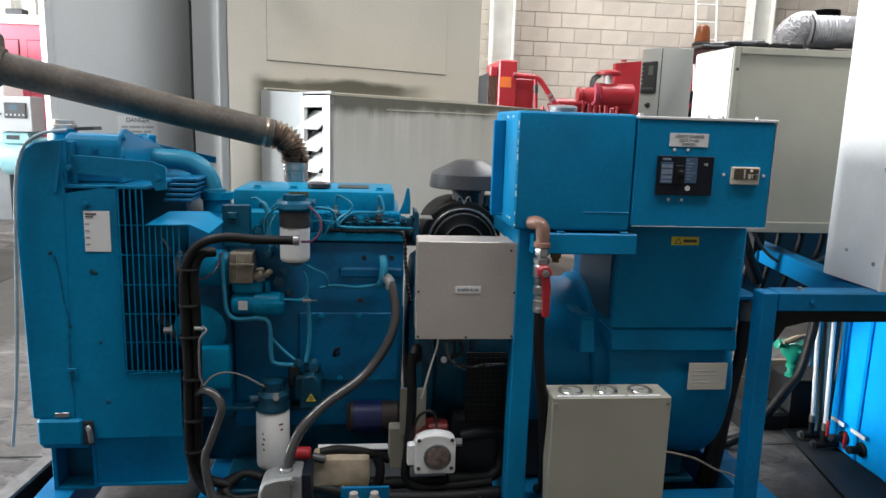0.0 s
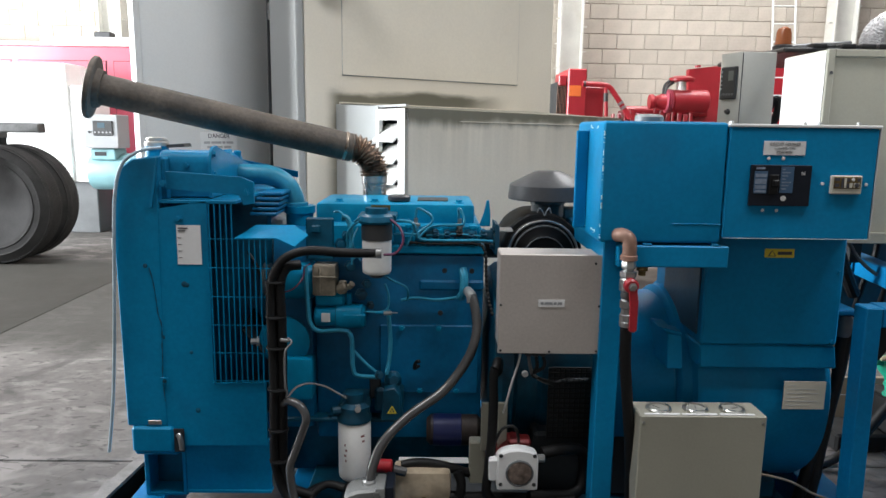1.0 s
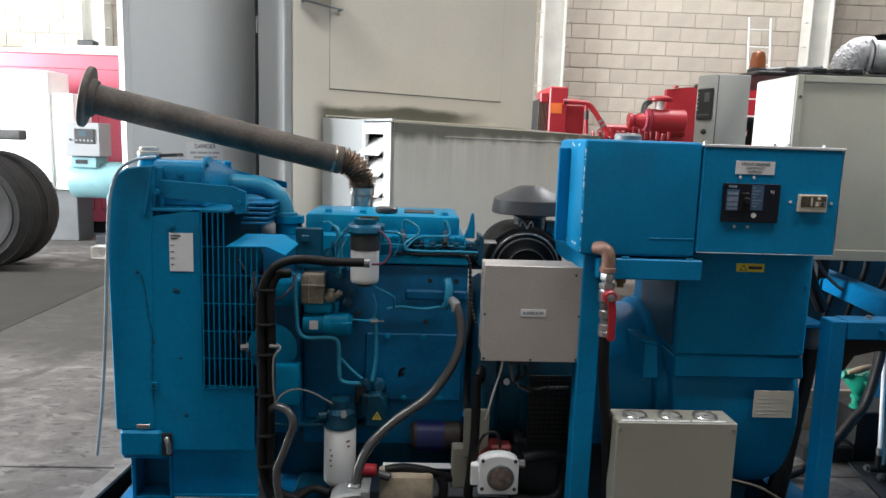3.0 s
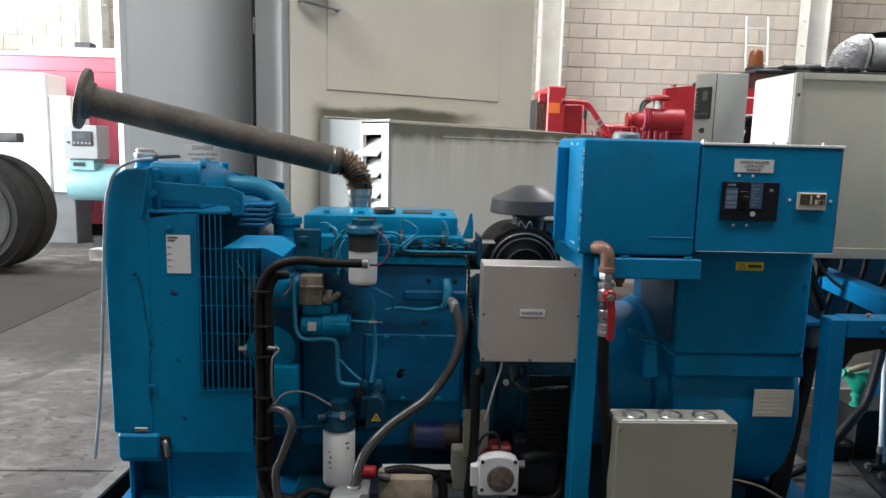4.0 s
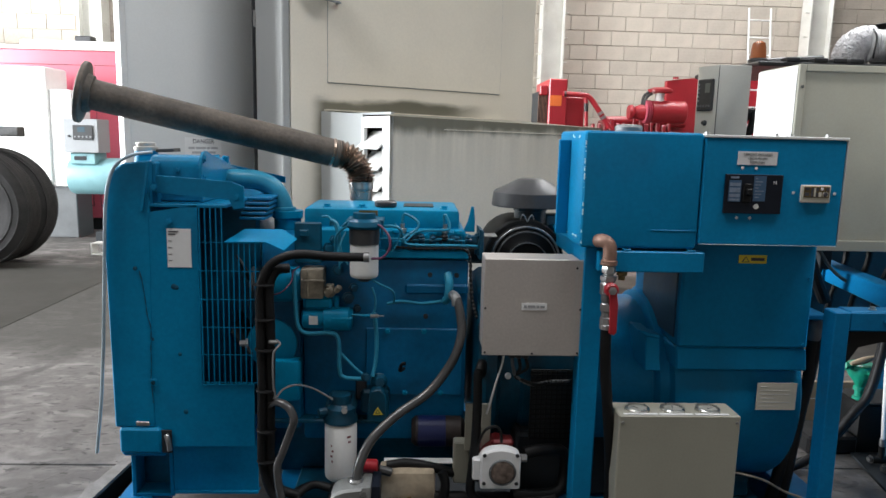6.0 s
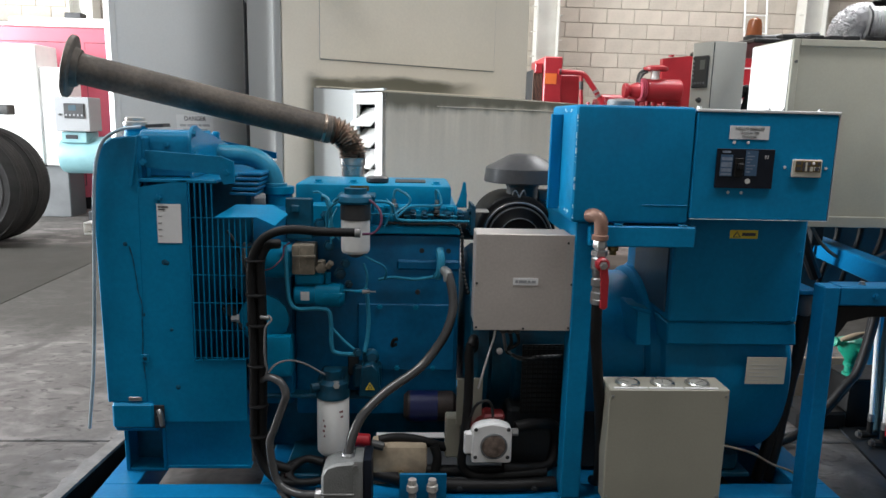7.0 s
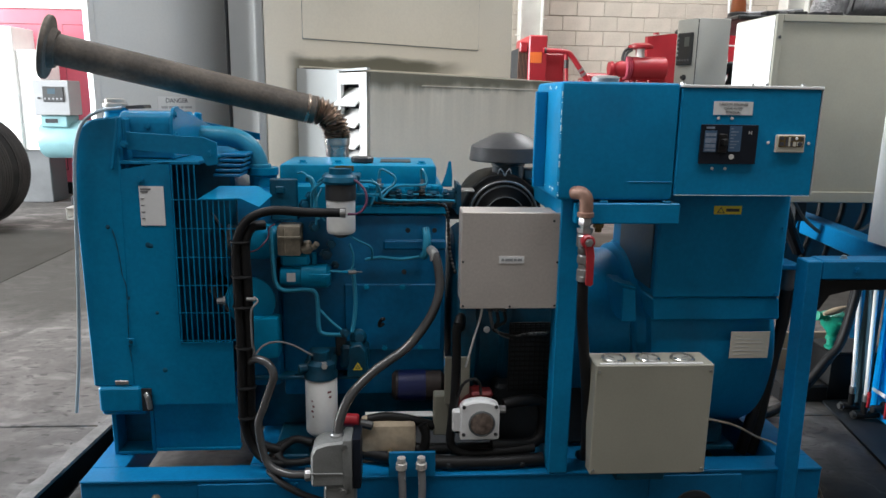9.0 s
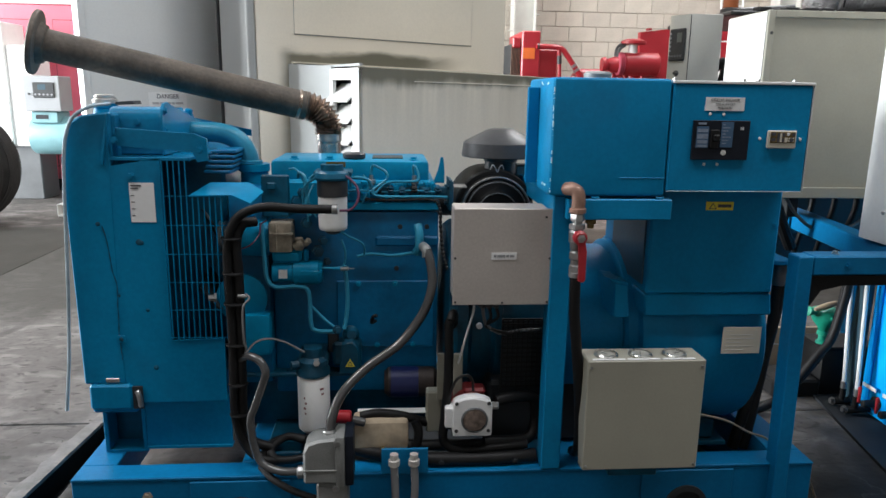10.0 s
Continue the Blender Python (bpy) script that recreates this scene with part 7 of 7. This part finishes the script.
    part("lid", box(mesh(), 1.65, 1.905, 0.945, 1.125, 0.205, 0.215, 0.004), BLACK, k)
    # low black block added where the floor is dark
    part("tray", box(mesh(), 1.44, 1.65, 0.93, 1.12, 0.0, 0.075, 0.01), BLACK, k)
    h = thing("green_pump", "green painted hand pump with a pale wooden handle", "pump", (1.675, 1.0, 0.215))
    part("body", lathe(mesh(), [(0.024, 0.0), (0.024, 0.01), (0.017, 0.014), (0.017, 0.036), (0.024, 0.04), (0.024, 0.05), (0.019, 0.056), (0.026, 0.075), (0.048, 0.10), (0.056, 0.13), (0.053, 0.15), (0.03, 0.16), (0, 0.162)], (1.675, 1.0, 0.215), n=24), GREEN, h)
    part("side_valve", lathe(mesh(), [(0.012, 0), (0.02, 0.006), (0.02, 0.02), (0.012, 0.024), (0.012, 0.045), (0.02, 0.05), (0.02, 0.06), (0.01, 0.064), (0, 0.064)], (1.645, 0.99, 0.352), (-1, -0.1, 0.2), 14), GREEN, h)
    part("cap_bolt", bolt(mesh(), (1.67, 0.945, 0.34), (0, -1, 0), 0.008, 0.01), GREEN, h)
    part("handle", tube(mesh(), [(1.60, 0.96, 0.378), (1.65, 0.96, 0.392), (1.70, 0.965, 0.405), (1.76, 0.97, 0.417)], [0.007 + 0.007 * math.sin(math.pi * min(1, i / 16)) for i in range(25)], 12), WOOD, h)
    c = thing("leaning_board", "brown board with a string round it, standing on edge", "board", (1.7, 1.22, 0))
    part("board", box(mesh(), 1.42, 1.85, 1.205, 1.225, 0.0, 0.215, 0.003), CARDBOARD, c)
    part("string", box(mesh(), 1.419, 1.851, 1.2035, 1.2052, 0.135, 0.138, 0.0005), PAPER, c)
    hs = thing("pair_of_hoses", "two black rubber hoses sweeping down to the floor", "hose", (1.4, 0.8, 0))
    part("hose", tube(mesh(), [(1.66, 0.83, 0.62), (1.64, 0.83, 0.54), (1.62, 0.815, 0.46), (1.58, 0.80, 0.31), (1.529, 0.80, 0.237), (1.443, 0.80, 0.115), (1.36, 0.79, 0.045), (1.27, 0.77, 0.018), (1.1, 0.70, 0.018)], 0.0165, 12), BLACK, hs)
    part("hose", tube(mesh(), [(1.675, 0.88, 0.62), (1.66, 0.88, 0.50), (1.64, 0.87, 0.38), (1.60, 0.86, 0.25), (1.53, 0.85, 0.15), (1.44, 0.84, 0.055), (1.34, 0.83, 0.018), (1.12, 0.78, 0.018)], 0.0135, 12), BLACK, hs)


def left_side():
    r = thing("red_canopy", "red canopied generator with a white roof, glare painted into its red", "generator", (-5.0, 7.3, 0))
    part("body", box(mesh(), -7.4, -3.2, 7.2, 7.58, 0.15, 2.19, 0.01), PINKRED, r)
    part("roof", box(mesh(), -7.4, -3.2, 7.16, 7.6, 2.19, 2.235, 0.01), WHITEP, r)
    part("roof_plate", box(mesh(), -4.98, -3.5, 7.2, 7.5, 2.235, 2.30, 0.01), WHITEP, r)
    part("base", box(mesh(), -7.3, -3.3, 7.25, 7.55, 0, 0.15, 0.0), DARK, r)
    for x0, x1 in ((-6.6, -5.35), (-5.25, -4.2), (-4.1, -3.25)):
        part("door_joint", box(mesh(), x0 - 0.008, x1 + 0.008, 7.194, 7.2, 0.3, 2.02, 0), DARK, r)
        part("door", box(mesh(), x0, x1, 7.185, 7.196, 0.308, 2.012, 0.003), PINKRED, r)
    part("exhaust_box", box(mesh(), -4.35, -4.15, 7.25, 7.4, 2.30, 2.37, 0.01), BLACKP, r)
    w = thing("white_unit", "white sheet steel unit standing in bright daylight", "cabinet", (-4.6, 6.6, 0))
    part("body", box(mesh(), -5.3, -4.30, 6.42, 6.9, 0.597, 1.92, 0.01), WHITEP, w)
    part("step", box(mesh(), -4.30, -4.05, 6.45, 6.9, 0.597, 1.68, 0.01), WHITEP, w)
    # grey box added in place of the floor and shade under the unit
    part("skid", box(mesh(), -5.28, -4.07, 6.50, 6.88, 0.0, 0.597, 0.01), GREYP, w)
    c = thing("turquoise_generator", "turquoise generator with a grey control box above it", "generator", (-3.9, 6.5, 0))
    part("alternator", lathe(mesh(), [(0.17, 0), (0.2, 0.015), (0.21, 0.05), (0.21, 0.75), (0.19, 0.8), (0, 0.8)], (-4.10, 6.5, 0.72), (1, 0, 0), 36), CYAN, c)
    k = part("terminal_box", box(mesh(), -4.03, -3.75, 6.3, 6.6, 0.86, 0.985, 0.01), CYAN, c)
    part("handle_slot", box(mesh(), -3.98, -3.85, 6.296, 6.3, 0.905, 0.95, 0.0), DARK, k)
    b = part("control_box", box(mesh(), -4.06, -3.685, 6.25, 6.55, 0.99, 1.36, 0.008), MIDGREY, c)
    q = part("controller", box(mesh(), -3.955, -3.735, 6.235, 6.25, 1.13, 1.292, 0.01), BLACKP, b)
    part("display", box(mesh(), -3.90, -3.82, 6.232, 6.235, 1.215, 1.27, 0.0), SLATE, q)
    for i in range(5):
        part("button", lathe(mesh(), [(0.011, 0), (0.009, 0.005), (0, 0.005)], (-3.93 + i * 0.042, 6.235, 1.165), (0, -1, 0), 10), MIDGREY, q)
    part("lock", rod(mesh(), (-4.0, 6.25, 1.17), (-4.0, 6.235, 1.17), 0.012, 10), BLACKP, b)
    part("skid", box(mesh(), -3.75, -2.9, 6.2, 6.8, 0.0, 0.12, 0.01), DARK, c)
    for x in (-3.66, -3.5):
        part("foot", box(mesh(), x, x + 0.06, 6.3, 6.7, 0.12, 0.56, 0.01), CYAN, c)
    s = thing("floor_bracket", "small white folded steel bracket on the floor", "bracket", (-3.3, 5.4, 0))
    bm = mesh()
    box(bm, -3.42, -3.14, 5.35, 5.5, 0.0, 0.012, 0.002)
    box(bm, -3.42, -3.408, 5.35, 5.5, 0.012, 0.12, 0.002)
    box(bm, -3.408, -3.14, 5.35, 5.5, 0.11, 0.122, 0.002)
    part("plate", bm, WHITEP, s)
    t = thing("truck", "rear of a truck chassis with dual black tyres", "truck", (-4.0, 4.8, 0))
    for y in (4.52, 4.83):
        prof = [(0.30, 0.02), (0.33, 0.0), (0.36, -0.002), (0.364, -0.006), (0.372, -0.006), (0.376, -0.001), (0.42, 0.0), (0.424, -0.004), (0.432, -0.003), (0.436, 0.003), (0.475, 0.02), (0.50, 0.045)]
        for g in (0.065, 0.105, 0.145, 0.185):
            prof += [(0.508, g - 0.012), (0.508, g - 0.004), (0.494, g - 0.003), (0.494, g + 0.003), (0.508, g + 0.004), (0.508, g + 0.012)]
        prof += [(0.50, 0.215), (0.475, 0.24), (0.43, 0.26), (0.33, 0.26), (0.29, 0.24)]
        tyre = mesh()
        for k in range(120):
            m = pose(-4.085, y, 0.531, 0, 3 * k, 0)
            box(tyre, -0.0095, 0.0095, 0.026, 0.055, 0.510, 0.520, 0.0, 1, m)
            box(tyre, -0.0095, 0.0095, 0.205, 0.234, 0.510, 0.520, 0.0, 1, m)
        prof = [(q * 1.043, h) for q, h in prof]
        w = part("wheel", lathe(tyre, prof, (-4.085, y, 0.531), (0, 1, 0), 80), TYRE, t)
        part("rim", lathe(mesh(), [(0.295, 0.03), (0.295, 0.25), (0.27, 0.24), (0.25, 0.1), (0.1, 0.08), (0.1, 0.14), (0, 0.14)], (-4.085, y, 0.531), (0, 1, 0), 40), DARKSTEEL, w)
    part("chassis", box(mesh(), -7.5, -3.74, 4.78, 4.9, 1.165, 1.255, 0.01), DARKSTEEL, t)
    part("axle", rod(mesh(), (-4.085, 4.6, 0.531), (-4.085, 5.3, 0.531), 0.09, 20), DARK, t)
    part("hanger", box(mesh(), -4.25, -4.1, 4.8, 4.9, 0.6, 1.165, 0.01), DARK, t)
    part("hanger_plate", box(mesh(), -4.16, -4.02, 4.44, 4.46, 0.62, 1.165, 0.006), DARKSTEEL, t)
    part("hanger_arm", box(mesh(), -4.16, -4.02, 4.46, 4.78, 1.12, 1.165, 0.004), DARKSTEEL, t)
    ch = thing("drain_channel", "black drain channel with a pale chipped mortar edge in the floor", "drain", (-1.29, 0.8, 0))
    rng = random.Random(8)
    lo, hi = -2.1, 3.0
    part("channel", prism(mesh(), [(DRAIN_WEST(lo) + 0.002, lo), (DRAIN_EAST(lo) - 0.002, lo), (DRAIN_EAST(hi) - 0.002, hi), (DRAIN_WEST(hi) + 0.002, hi)], -0.0985, -0.08, 0, "z"), PITCH, ch)
    for way, side in ((1, DRAIN_WEST), (-1, DRAIN_EAST)):
        edge = [(side(lo) + 0.001 * way, lo), (side(lo) + 0.006 * way, lo), (side(hi) + 0.006 * way, hi), (side(hi) + 0.001 * way, hi)]
        part("lining", prism(mesh(), edge, -0.079, -0.006, 0, "z"), PITCH, ch)
    left = [(DRAIN_WEST(y) - 0.05 + rng.uniform(-0.01, 0.01), y) for y in [lo + (hi - lo) * k / 90 for k in range(91)]]
    part("mortar_edge", prism(mesh(), left + [(DRAIN_WEST(hi) + 0.004, hi), (DRAIN_WEST(lo) + 0.004, lo)], 0.0005, 0.010, 0, "z"), MORTARP, ch)
    for k in range(40):
        y = rng.uniform(0.0, 1.1)
        x, w = DRAIN_WEST(y) - 0.055 - abs(rng.gauss(0, 0.03)), rng.uniform(0.001, 0.0035)
        part("crumb", box(mesh(), x - w, x + w, y - w * 0.8, y + w * 0.8, 0.0002, w * 0.9, w * 0.3, 1), MORTARP, ch)


enclosure()
red_set()
panel_stand()
right_side()
left_side()
hall()
slabs()
block_wall()
